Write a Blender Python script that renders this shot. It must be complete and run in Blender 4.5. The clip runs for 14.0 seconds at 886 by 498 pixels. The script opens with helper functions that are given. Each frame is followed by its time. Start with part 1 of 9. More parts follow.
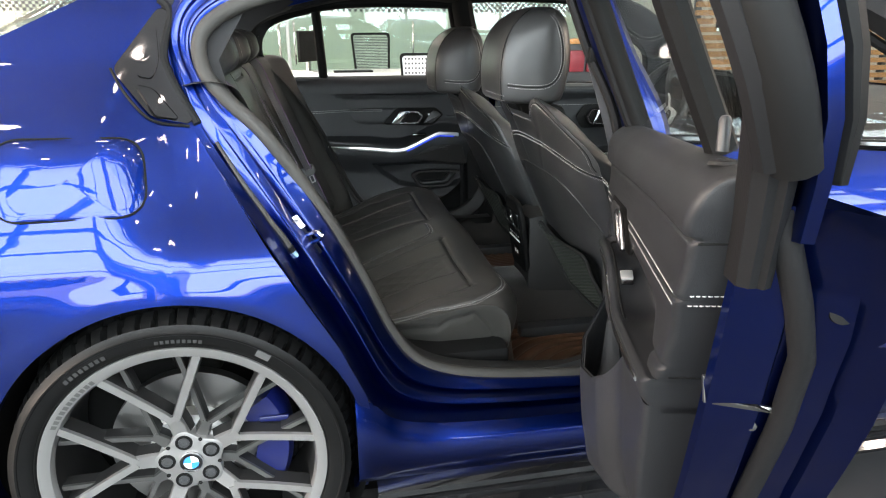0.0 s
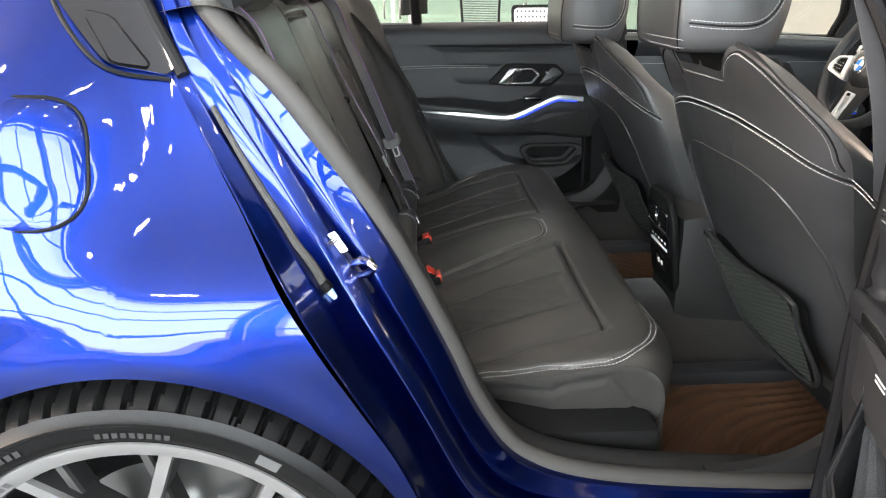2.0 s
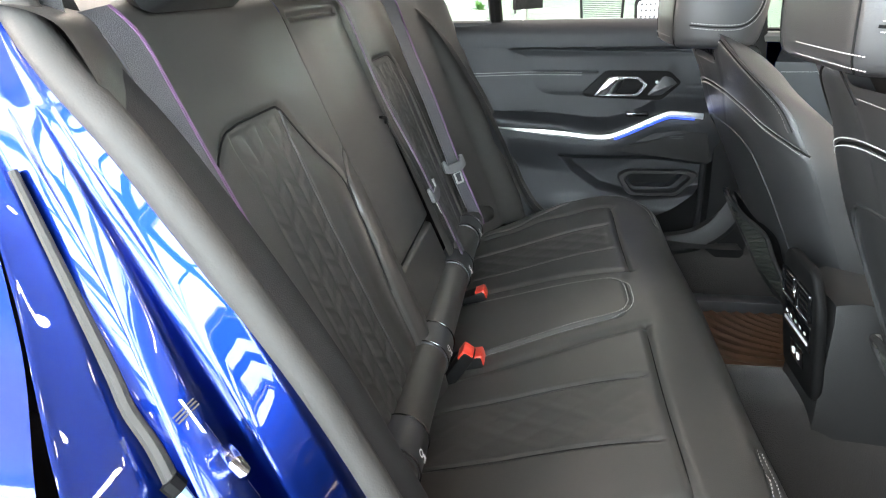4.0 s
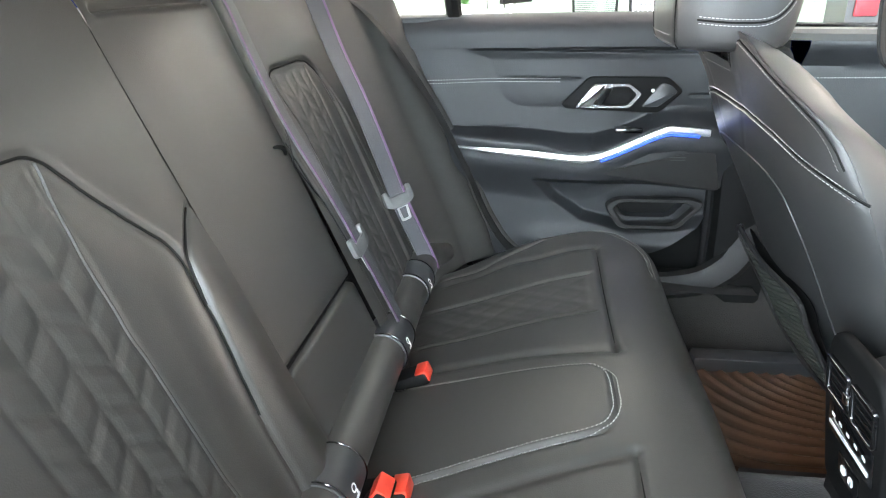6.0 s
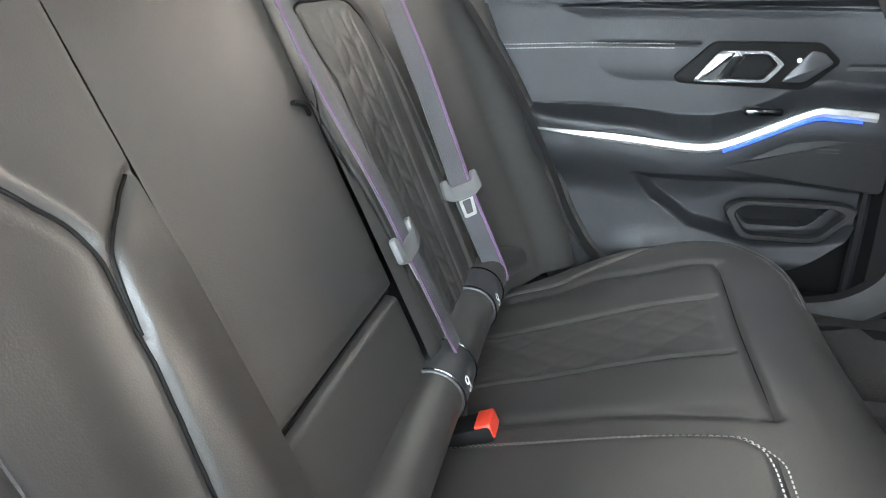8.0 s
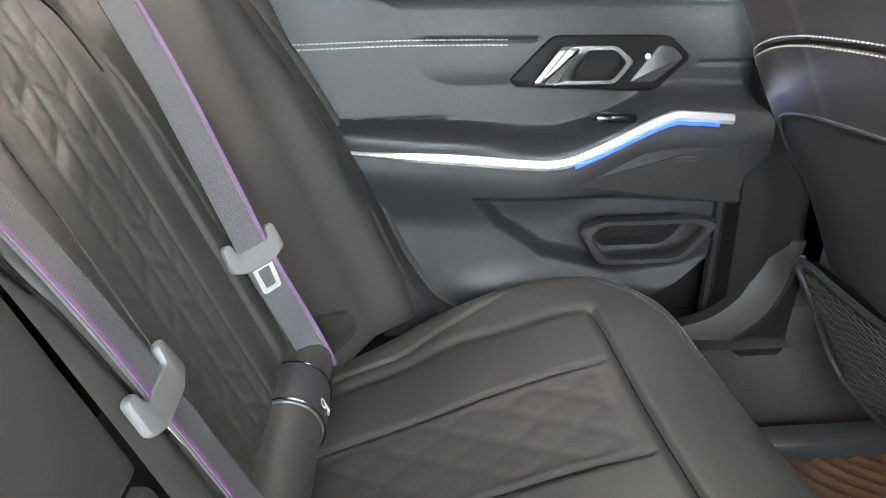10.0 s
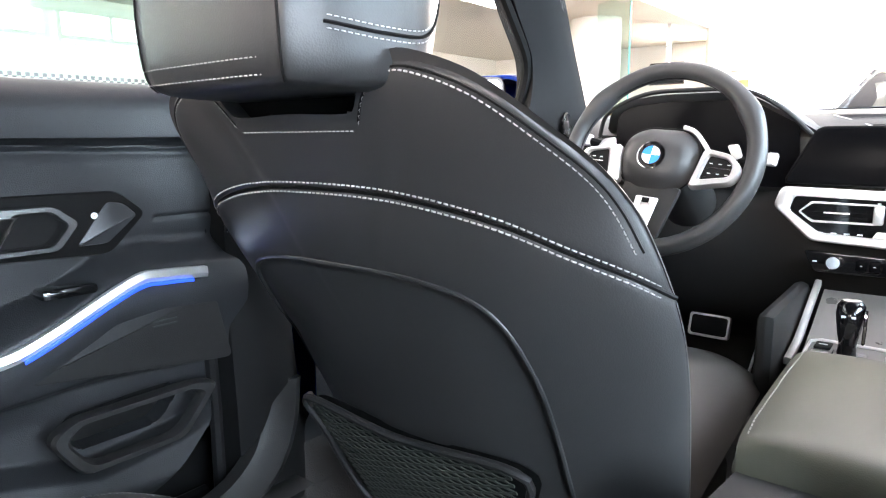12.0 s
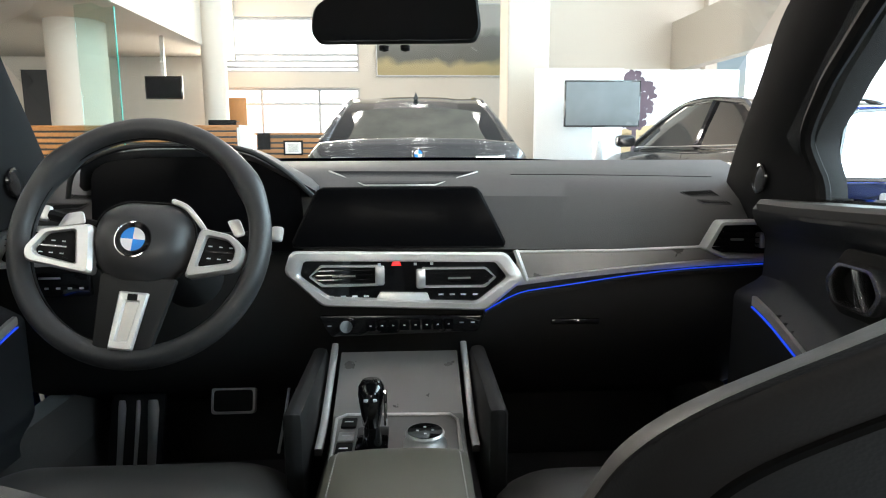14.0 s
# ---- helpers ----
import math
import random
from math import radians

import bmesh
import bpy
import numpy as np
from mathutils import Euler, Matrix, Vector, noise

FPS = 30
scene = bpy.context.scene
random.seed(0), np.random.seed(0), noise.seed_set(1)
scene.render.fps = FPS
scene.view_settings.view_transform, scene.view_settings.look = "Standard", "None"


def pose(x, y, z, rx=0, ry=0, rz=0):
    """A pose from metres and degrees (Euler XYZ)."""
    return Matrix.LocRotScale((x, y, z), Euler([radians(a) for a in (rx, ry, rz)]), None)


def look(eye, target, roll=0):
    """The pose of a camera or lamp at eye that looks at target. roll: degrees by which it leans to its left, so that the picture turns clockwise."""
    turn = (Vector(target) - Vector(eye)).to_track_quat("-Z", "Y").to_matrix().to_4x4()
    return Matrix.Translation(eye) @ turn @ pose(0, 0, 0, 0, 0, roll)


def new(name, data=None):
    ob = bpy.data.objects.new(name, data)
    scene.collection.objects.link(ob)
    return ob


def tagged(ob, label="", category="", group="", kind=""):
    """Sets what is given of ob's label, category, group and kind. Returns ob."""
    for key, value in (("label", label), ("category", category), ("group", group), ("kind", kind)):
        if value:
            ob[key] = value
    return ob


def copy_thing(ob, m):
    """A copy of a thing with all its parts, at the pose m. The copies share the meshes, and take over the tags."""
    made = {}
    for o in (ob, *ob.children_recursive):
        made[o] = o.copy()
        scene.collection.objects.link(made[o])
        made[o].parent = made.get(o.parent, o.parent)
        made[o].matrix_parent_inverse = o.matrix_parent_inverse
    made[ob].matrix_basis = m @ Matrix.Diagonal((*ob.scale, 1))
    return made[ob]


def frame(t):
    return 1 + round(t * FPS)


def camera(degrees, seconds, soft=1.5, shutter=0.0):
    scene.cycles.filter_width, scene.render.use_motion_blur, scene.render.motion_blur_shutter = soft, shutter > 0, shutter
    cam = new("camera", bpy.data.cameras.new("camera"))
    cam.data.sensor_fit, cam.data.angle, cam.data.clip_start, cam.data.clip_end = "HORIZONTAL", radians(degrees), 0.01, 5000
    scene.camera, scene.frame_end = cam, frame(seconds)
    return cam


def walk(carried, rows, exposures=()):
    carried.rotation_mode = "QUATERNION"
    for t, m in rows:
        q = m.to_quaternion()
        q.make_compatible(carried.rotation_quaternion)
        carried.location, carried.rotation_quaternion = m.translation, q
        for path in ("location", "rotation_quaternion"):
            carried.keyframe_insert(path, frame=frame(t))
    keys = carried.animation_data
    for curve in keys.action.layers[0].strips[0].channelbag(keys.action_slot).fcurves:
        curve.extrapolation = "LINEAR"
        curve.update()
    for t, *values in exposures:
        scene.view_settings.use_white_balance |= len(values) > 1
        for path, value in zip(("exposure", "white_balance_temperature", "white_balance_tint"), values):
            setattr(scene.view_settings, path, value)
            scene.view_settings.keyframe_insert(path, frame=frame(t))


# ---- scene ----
cam = camera(69.1, 14.0, soft=1.1)
PATH = [
    (0, (0.279, -2.026, 1.157), (0.657, -0.172, 0.51), -0.1),
    (0.5, (0.282, -1.901, 1.137), (0.651, -0.071, 0.42), -0.2),
    (1, (0.281, -1.772, 1.111), (0.648, 0.046, 0.361), -0.1),
    (1.5, (0.315, -1.617, 1.093), (0.659, 0.202, 0.334), 0.0),
    (2, (0.342, -1.496, 1.079), (0.411, 0.356, 0.326), -0.4),
    (2.5, (0.372, -1.373, 1.068), (0.277, 0.475, 0.309), -0.9),
    (2.7, (0.382, -1.325, 1.069), (0.28, 0.522, 0.31), -0.8),
    (4.8, (0.528, -0.984, 1.067), (0.167, 0.828, 0.301), -1.6),
    (5, (0.536, -0.943, 1.065), (0.234, 0.878, 0.294), -1.5),
    (5.5, (0.53, -0.837, 1.054), (0.247, 0.987, 0.282), -1.4),
    (6, (0.53, -0.746, 1.046), (0.256, 1.077, 0.271), -1.4),
    (6.5, (0.527, -0.661, 1.024), (0.257, 1.162, 0.248), -1.4),
    (7, (0.502, -0.579, 0.981), (0.236, 1.243, 0.2), -1.1),
    (7.2, (0.491, -0.562, 0.963), (0.159, 1.252, 0.188), -1.0),
    (9.3, (0.436, -0.312, 0.932), (-0.041, 1.475, 0.171), -0.9),
    (9.5, (0.43, -0.278, 0.931), (0.09, 1.538, 0.164), -1.0),
    (10, (0.426, -0.202, 0.916), (0.544, 1.638, 0.141), -0.6),
    (10.5, (0.429, -0.149, 0.903), (0.938, 1.628, 0.139), -0.2),
    (11, (0.411, -0.105, 0.908), (1.229, 1.556, 0.153), 0.3),
    (11.5, (0.422, -0.104, 0.923), (1.649, 1.374, 0.367), 0.3),
    (12, (0.435, -0.093, 0.903), (1.976, 1.135, 0.558), -0.5),
    (12.5, (0.476, -0.053, 0.939), (2.237, 0.83, 0.592), -0.3),
    (13, (0.545, -0.015, 0.961), (2.439, 0.542, 0.639), -0.3),
    (13.5, (0.627, -0.009, 0.989), (2.593, 0.168, 0.668), -0.2),
    (14, (0.677, -0.046, 0.998), (2.649, -0.144, 0.676), -0.2),
]
walk(cam, [(t, look(eye, target, roll)) for t, eye, target, roll in PATH], [(0, 0.15, 7400, 22), (0.4, 0.45, 7400, 22), (1.5, 0.8, 7400, 23), (2.7, 0.95, 7600, 26), (4.8, 1.85, 7000, 21), (7, 2.15, 7000, 22), (9.3, 2.25, 7300, 24), (10.5, 2.60, 7600, 25), (11.2, 2.35, 7200, 25), (11.6, 2.35, 6900, 25), (12, 1.85, 6600, 24), (12.6, 1.2, 6600, 21), (13.2, 0.8, 6600, 17), (14, 0.2, 6600, 15)])

# ---- light ----
world = bpy.data.worlds.new("world")
scene.world = world
world.use_nodes = True
wn = world.node_tree
sky = wn.nodes.new("ShaderNodeTexSky")
sky.sky_type, sky.sun_disc = "NISHITA", False
sky.sun_elevation, sky.sun_rotation = radians(40), radians(200)
wn.nodes["Background"].inputs["Strength"].default_value = 0.12
wn.links.new(sky.outputs[0], wn.nodes["Background"].inputs["Color"])


def area_lamp(name, eye, target, w, h, power, colour, shape="RECTANGLE"):
    lamp = bpy.data.lights.new(name, "AREA")
    lamp.shape, lamp.size, lamp.size_y, lamp.energy, lamp.color = shape, w, h, power, colour
    ob = new(name, lamp)
    ob.matrix_world = look(eye, target)
    return ob


# daylight in the tall shop windows, bay by bay, and in the windows of the other walls
for _x in (-5.5, -2.6, 0.4, 3.4, 6.4, 9.4):
    area_lamp("window_daylight", (_x, -5.93, 2.9), (_x, 0, 2.9), 2.5, 4.6, 420, (0.60, 0.88, 1.0))
area_lamp("window_daylight", (13.8, 2.35, 2.6), (0, 2.35, 2.6), 2.7, 3.4, 560, (1.0, 0.92, 0.78))
for _y in (-2.2, 2.3):
    area_lamp("window_daylight", (-6.9, _y, 2.2), (0, _y, 2.2), 4.0, 2.9, 540, (1.0, 0.93, 0.80))


# ---- small tools ----
def thing(name, label, category, group="", kind="", at=None):
    ob = new(name)
    ob.empty_display_size = 0.1
    if at is not None:
        ob.matrix_world = at
    return tagged(ob, label, category, group, kind)


def mesh_of(name, bm, smooth=True):
    me = bpy.data.meshes.new(name)
    bm.normal_update()
    bm.to_mesh(me)
    bm.free()
    if smooth:
        me.shade_smooth()
    return me


def part(name, bm, material, parent, label="", flat=False):
    me = mesh_of(name, bm, not flat)
    me.materials.append(material)
    ob = new(name, me)
    if not flat:
        me.set_sharp_from_angle(angle=radians(38))
    ob.parent = parent
    if label:
        ob["label"] = label
    return ob


def setting(name, bm, material, label, category, kind="structure", flat=True):
    me = mesh_of(name, bm, not flat)
    me.materials.append(material)
    if not flat:
        me.set_sharp_from_angle(angle=radians(38))
    return tagged(new(name, me), label, category, "", kind)


def add_faces(bm, pts, faces):
    vs = [bm.verts.new(p) for p in pts]
    for f in faces:
        try:
            bm.faces.new([vs[i] for i in f])
        except ValueError:
            pass
    return vs


def box(x0, x1, y0, y1, z0, z1, bevel=0.0, seg=2, bm=None):
    bm = bm or bmesh.new()
    new_bm = bmesh.new()
    bmesh.ops.create_cube(new_bm, size=1)
    for v in new_bm.verts:
        v.co = Vector(((x0 + x1) / 2 + v.co.x * (x1 - x0), (y0 + y1) / 2 + v.co.y * (y1 - y0), (z0 + z1) / 2 + v.co.z * (z1 - z0)))
    if bevel:
        bmesh.ops.bevel(new_bm, geom=new_bm.edges[:], offset=bevel, segments=seg, affect="EDGES", profile=0.5)
    join(bm, new_bm)
    return bm


def join(bm, other, m=None):
    vs = {v: bm.verts.new(m @ v.co if m else v.co) for v in other.verts}
    for f in other.faces:
        bm.faces.new([vs[v] for v in f.verts])
    other.free()
    return bm


def moved(bm, m):
    bmesh.ops.transform(bm, matrix=m, verts=bm.verts[:])
    if m.determinant() < 0:
        bmesh.ops.reverse_faces(bm, faces=bm.faces[:])
    return bm


def smooth_line(pts, n, closed=False):
    """n points along a Catmull-Rom curve through pts, at even steps of length."""
    p = np.array(pts, float)
    k = len(p)
    out = []
    for i in range(k if closed else k - 1):
        a, b, c, d = (p[(i - 1) % k], p[i], p[(i + 1) % k], p[(i + 2) % k]) if closed else (p[max(i - 1, 0)], p[i], p[i + 1], p[min(i + 2, k - 1)])
        for t in np.linspace(0, 1, 16, endpoint=False):
            out.append(0.5 * (2 * b + (c - a) * t + (2 * a - 5 * b + 4 * c - d) * t * t + (3 * b - a - 3 * c + d) * t ** 3))
    out.append(p[0] if closed else p[-1])
    return even(out, n, closed)


def curve_rows(pts, k):
    """A smooth curve through pts with k steps between each two."""
    p = np.array(pts, float)
    n = len(p)
    out = []
    for i in range(n - 1):
        a, b, c, d = p[max(i - 1, 0)], p[i], p[i + 1], p[min(i + 2, n - 1)]
        for t in np.linspace(0, 1, k, endpoint=False):
            out.append(0.5 * (2 * b + (c - a) * t + (2 * a - 5 * b + 4 * c - d) * t * t + (3 * b - a - 3 * c + d) * t ** 3))
    return np.array(out + [p[-1]])


def even(pts, n, closed=False):
    out = np.array(pts, float)
    s = np.concatenate([[0], np.cumsum(np.linalg.norm(np.diff(out, axis=0), axis=1))])
    want = np.linspace(0, s[-1], n + 1)[:-1] if closed else np.linspace(0, s[-1], n)
    return np.stack([np.interp(want, s, out[:, i]) for i in range(out.shape[1])], 1)


def rounded(pts, r, n=6):
    """A closed outline with its corners rounded by r."""
    p = np.array(pts, float)
    out = []
    for i in range(len(p)):
        a, b, c = p[i - 1], p[i], p[(i + 1) % len(p)]
        ra = min(r, np.linalg.norm(a - b) * 0.45, np.linalg.norm(c - b) * 0.45)
        s, e = b + (a - b) / np.linalg.norm(a - b) * ra, b + (c - b) / np.linalg.norm(c - b) * ra
        for t in np.linspace(0, 1, n):
            out.append((1 - t) ** 2 * s + 2 * t * (1 - t) * b + t * t * e)
    return np.array(out)


def grid(P, close_u=False, close_v=False, bm=None, cap_u=False):
    """A mesh over an array of points P[i, j]."""
    bm = bm or bmesh.new()
    nu, nv = P.shape[:2]
    vs = [[bm.verts.new(P[i, j]) for j in range(nv)] for i in range(nu)]
    for i in range(nu if close_u else nu - 1):
        for j in range(nv if close_v else nv - 1):
            q = [vs[i][j], vs[(i + 1) % nu][j], vs[(i + 1) % nu][(j + 1) % nv], vs[i][(j + 1) % nv]]
            bm.faces.new(q)
    if cap_u:
        bm.faces.new(vs[0])
        bm.faces.new(list(reversed(vs[-1])))
    return bm


def outward(bm):
    bmesh.ops.recalc_face_normals(bm, faces=bm.faces[:])
    return bm


def loft(sections, n=None, cap=True, closed=True):
    """A skin over sections (each a ring of the same number of points)."""
    P = np.array(sections, float)
    return outward(grid(P, False, closed, None, cap and closed))


def tube(pts, r, seg=10, bm=None, closed=False, ry=None):
    p = np.array(pts, float)
    n = len(p)
    rings = []
    up = None
    for i in range(n):
        d = p[(i + 1) % n] - p[i - 1] if closed else p[min(i + 1, n - 1)] - p[max(i - 1, 0)]
        d = d / (np.linalg.norm(d) + 1e-12)
        if up is None:
            up = np.array((0, 0, 1.0)) if abs(d[2]) < 0.9 else np.array((1.0, 0, 0))
        side = np.cross(d, up)
        side /= np.linalg.norm(side)
        up = np.cross(side, d)
        rr = r[i] if hasattr(r, "__len__") else r
        ang = np.linspace(0, 2 * math.pi, seg, endpoint=False)
        rings.append(p[i] + rr * (np.cos(ang)[:, None] * side + (ry / r if ry else 1) * np.sin(ang)[:, None] * up))
    return outward(grid(np.array(rings), closed, True, bm, not closed)) if bm is None else grid(np.array(rings), closed, True, bm, not closed)


def ribbon(pts, sides, w, th=0.0016):
    """A flat band along pts, wide along sides, with thickness."""
    p, s = np.array(pts, float), np.array(sides, float)
    if s.ndim == 1:
        s = np.repeat(s[None], len(p), 0)
    d = np.gradient(p, axis=0)
    nrm = np.cross(d, s)
    nrm /= np.linalg.norm(nrm, axis=1)[:, None]
    s = s / np.linalg.norm(s, axis=1)[:, None]
    ring = np.stack([p - s * w / 2 - nrm * th, p - s * w / 2 + nrm * th, p - s * w * 0.25 + nrm * th * 1.3, p + s * w * 0.25 + nrm * th * 1.3, p + s * w / 2 + nrm * th, p + s * w / 2 - nrm * th], 1)
    return outward(grid(ring, False, True, None, True))


def prism(outline, depth, m=None, bevel=0.0, seg=2):
    """An outline in the xy plane raised from z = 0 to depth, its edges rounded, and placed by m."""
    bm = bmesh.new()
    pts = [(x, y, 0.0) for x, y in outline]
    f = bm.faces.new([bm.verts.new(p) for p in pts])
    r = bmesh.ops.extrude_face_region(bm, geom=[f])
    bmesh.ops.translate(bm, verts=[v for v in r["geom"] if isinstance(v, bmesh.types.BMVert)], vec=(0, 0, depth))
    outward(bm)
    if bevel:
        edges = [e for e in bm.edges if len(e.link_faces) == 2 and e.calc_face_angle(0) > 1.2]
        bmesh.ops.bevel(bm, geom=edges, offset=bevel, segments=seg, affect="EDGES", profile=0.5)
    return moved(bm, m) if m else bm


def ring_prism(outer, inner, depth, m=None):
    """A frame between two outlines of the same number of points, with a slightly domed face."""
    o, i = np.array(outer, float), np.array(inner, float)
    z = lambda a, h: np.concatenate([a, np.full((len(a), 1), h)], 1)
    mid1, mid2 = o * 0.8 + i * 0.2, o * 0.2 + i * 0.8
    P = np.stack([z(o, 0), z(o, depth * 0.75), z(mid1, depth), z(mid2, depth), z(i, depth * 0.75), z(i, 0)], 1)
    bm = outward(grid(P, True, True))
    return moved(bm, m) if m else bm


def axes(origin, u, v, w):
    m = Matrix.Identity(4)
    for i, a in enumerate((u, v, w)):
        a = Vector(a).normalized()
        for j in range(3):
            m[j][i] = a[j]
    m.translation = origin
    return m


def lathe(profile, m=None, seg=32):
    """A profile of (radius, height) turned round z."""
    a = np.linspace(0, 2 * math.pi, seg, endpoint=False)
    P = np.array([[(r * math.cos(t), r * math.sin(t), h) for t in a] for r, h in profile])
    bm = outward(grid(P, False, True))
    return moved(bm, m) if m else bm


def seg_dist(A, B, line):
    """Distance of the points (A, B) to a polyline in the same plane."""
    d = np.full(np.shape(A), 9.0)
    ln = np.array(line, float)
    for p, q in zip(ln[:-1], ln[1:]):
        e = q - p
        t = np.clip(((A - p[0]) * e[0] + (B - p[1]) * e[1]) / (e @ e + 1e-12), 0, 1)
        d = np.minimum(d, np.hypot(A - p[0] - t * e[0], B - p[1] - t * e[1]))
    return d


def inside(A, B, poly):
    """Whether the points (A, B) lie inside a closed polygon."""
    r = np.zeros(np.shape(A), bool)
    p = np.array(poly, float)
    for (x1, y1), (x2, y2) in zip(p, np.roll(p, -1, 0)):
        r ^= ((y1 > B) != (y2 > B)) & (A < (x2 - x1) * (B - y1) / (y2 - y1 + 1e-12) + x1)
    return r


def signed(A, B, poly):
    """Distance to a closed polygon, positive inside it."""
    d = seg_dist(A, B, list(poly) + [poly[0]])
    return np.where(inside(A, B, poly), d, -d)


def step(x, a, b):
    t = np.clip((x - a) / (b - a), 0, 1)
    return t * t * (3 - 2 * t)


def groove(A, B, line, width, depth):
    d = seg_dist(A, B, line)
    return -depth * np.exp(-(d / width) ** 2)


def quilt(A, B, a, b, depth):
    """Softly pillowed diamonds a wide and b high, with a double seam."""
    u, v = A / a + B / b, A / a - B / b
    fu, fv = np.abs((u % 1) - 0.5) * 2, np.abs((v % 1) - 0.5) * 2
    puff = (1 - fu ** 4) * (1 - fv ** 4)
    fine = np.exp(-((fu - 0.72) / 0.06) ** 2) + np.exp(-((fv - 0.72) / 0.06) ** 2)
    return depth * (puff - 1) - depth * 0.25 * fine


def chevron_quilt(A, B, w, h, lean, depth):
    """Pillowed slanting cells in columns w wide that lean to and fro, each with a fine second seam."""
    c = A / w
    s = c - np.floor(c)
    odd = np.floor(c) % 2
    r = B / h + lean * np.where(odd > 0.5, s, 1 - s)
    fs, fr = np.abs(s - 0.5) * 2, np.abs((r % 1) - 0.5) * 2
    fine = np.exp(-((fr - 0.68) / 0.07) ** 2) + 0.6 * np.exp(-((fs - 0.72) / 0.07) ** 2)
    return depth * ((1 - fs ** 5) * (1 - fr ** 4) - 1) - depth * 0.3 * fine


def relief(P, h):
    """Points P moved along their surface's normal by h."""
    du, dv = np.gradient(P, axis=0), np.gradient(P, axis=1)
    n = np.cross(du, dv)
    n /= np.linalg.norm(n, axis=2)[..., None] + 1e-12
    return P + n * h[..., None], n


def stitches(line, normal, length=0.0042, gap=0.0024, r=0.0006):
    """A row of short threads along a line that lies on a surface."""
    p = np.array(line, float)
    s = np.concatenate([[0], np.cumsum(np.linalg.norm(np.diff(p, axis=0), axis=1))])
    bm = bmesh.new()
    nn = np.array(normal, float)
    if nn.ndim == 1:
        nn = np.repeat(nn[None], len(p), 0)
    t = gap
    while t + length < s[-1]:
        a, b = [np.array([np.interp(q, s, p[:, i]) for i in range(3)]) for q in (t, t + length)]
        n = np.array([np.interp(t, s, nn[:, i]) for i in range(3)])
        n /= np.linalg.norm(n) + 1e-9
        d = (b - a) / (np.linalg.norm(b - a) + 1e-9)
        w = np.cross(d, n)
        m = (a + b) / 2 + n * r * 1.6
        pts = [a - w * r, a + w * r, m + w * r - n * r * 0.3, b + w * r, b - w * r, m - w * r - n * r * 0.3, m]
        add_faces(bm, pts, [(0, 1, 2, 6), (0, 6, 5), (6, 2, 3), (6, 3, 4, 5)])
        t += length + gap
    return bm


def offset_line(line, normal, d):
    p = np.array(line, float)
    t = np.gradient(p, axis=0)
    s = np.cross(t, np.array(normal, float))
    s /= np.linalg.norm(s, axis=1)[:, None]
    return p + s * d


# ---- materials ----
def material(name, base, rough=0.5, metal=0.0, coat=0.0, grain=0.0, grain_size=400.0, vary=0.0, vary_size=6.0, rough_vary=0.08, spec=0.5, coat_rough=0.03, sheen=0.0, base2=None):
    m = bpy.data.materials.new(name)
    m.use_nodes = True
    nt = m.node_tree
    b = nt.nodes["Principled BSDF"]
    b.inputs["Base Color"].default_value = (*base, 1)
    b.inputs["Roughness"].default_value = rough
    b.inputs["Metallic"].default_value = metal
    b.inputs["Coat Weight"].default_value = coat
    b.inputs["Coat Roughness"].default_value = coat_rough
    b.inputs["Specular IOR Level"].default_value = spec
    b.inputs["Sheen Weight"].default_value = sheen
    tc = nt.nodes.new("ShaderNodeTexCoord")
    if vary or rough_vary:
        n1 = nt.nodes.new("ShaderNodeTexNoise")
        n1.inputs["Scale"].default_value, n1.inputs["Detail"].default_value = vary_size, 5
        nt.links.new(tc.outputs["Object"], n1.inputs["Vector"])
        if vary:
            r = nt.nodes.new("ShaderNodeMix")
            r.data_type = "RGBA"
            c2 = base2 or [c * (1 - vary) for c in base]
            r.inputs[6].default_value, r.inputs[7].default_value = (*c2, 1), (*[c * (1 + vary) for c in base], 1)
            nt.links.new(n1.outputs["Fac"], r.inputs[0])
            nt.links.new(r.outputs[2], b.inputs["Base Color"])
        if rough_vary:
            mr = nt.nodes.new("ShaderNodeMapRange")
            mr.inputs["To Min"].default_value, mr.inputs["To Max"].default_value = max(rough - rough_vary, 0.02), rough + rough_vary
            nt.links.new(n1.outputs["Fac"], mr.inputs["Value"])
            nt.links.new(mr.outputs[0], b.inputs["Roughness"])
    if grain:
        n2 = nt.nodes.new("ShaderNodeTexVoronoi")
        n2.inputs["Scale"].default_value = grain_size
        bp = nt.nodes.new("ShaderNodeBump")
        bp.inputs["Strength"].default_value, bp.inputs["Distance"].default_value = grain, 0.0006
        nt.links.new(tc.outputs["Object"], n2.inputs["Vector"])
        nt.links.new(n2.outputs["Distance"], bp.inputs["Height"])
        nt.links.new(bp.outputs[0], b.inputs["Normal"])
    return m


def glowing(name, colour, strength):
    m = bpy.data.materials.new(name)
    m.use_nodes = True
    b = m.node_tree.nodes["Principled BSDF"]
    b.inputs["Base Color"].default_value = (*[c * 0.5 for c in colour], 1)
    b.inputs["Emission Color"].default_value = (*colour, 1)
    b.inputs["Emission Strength"].default_value = strength
    return m


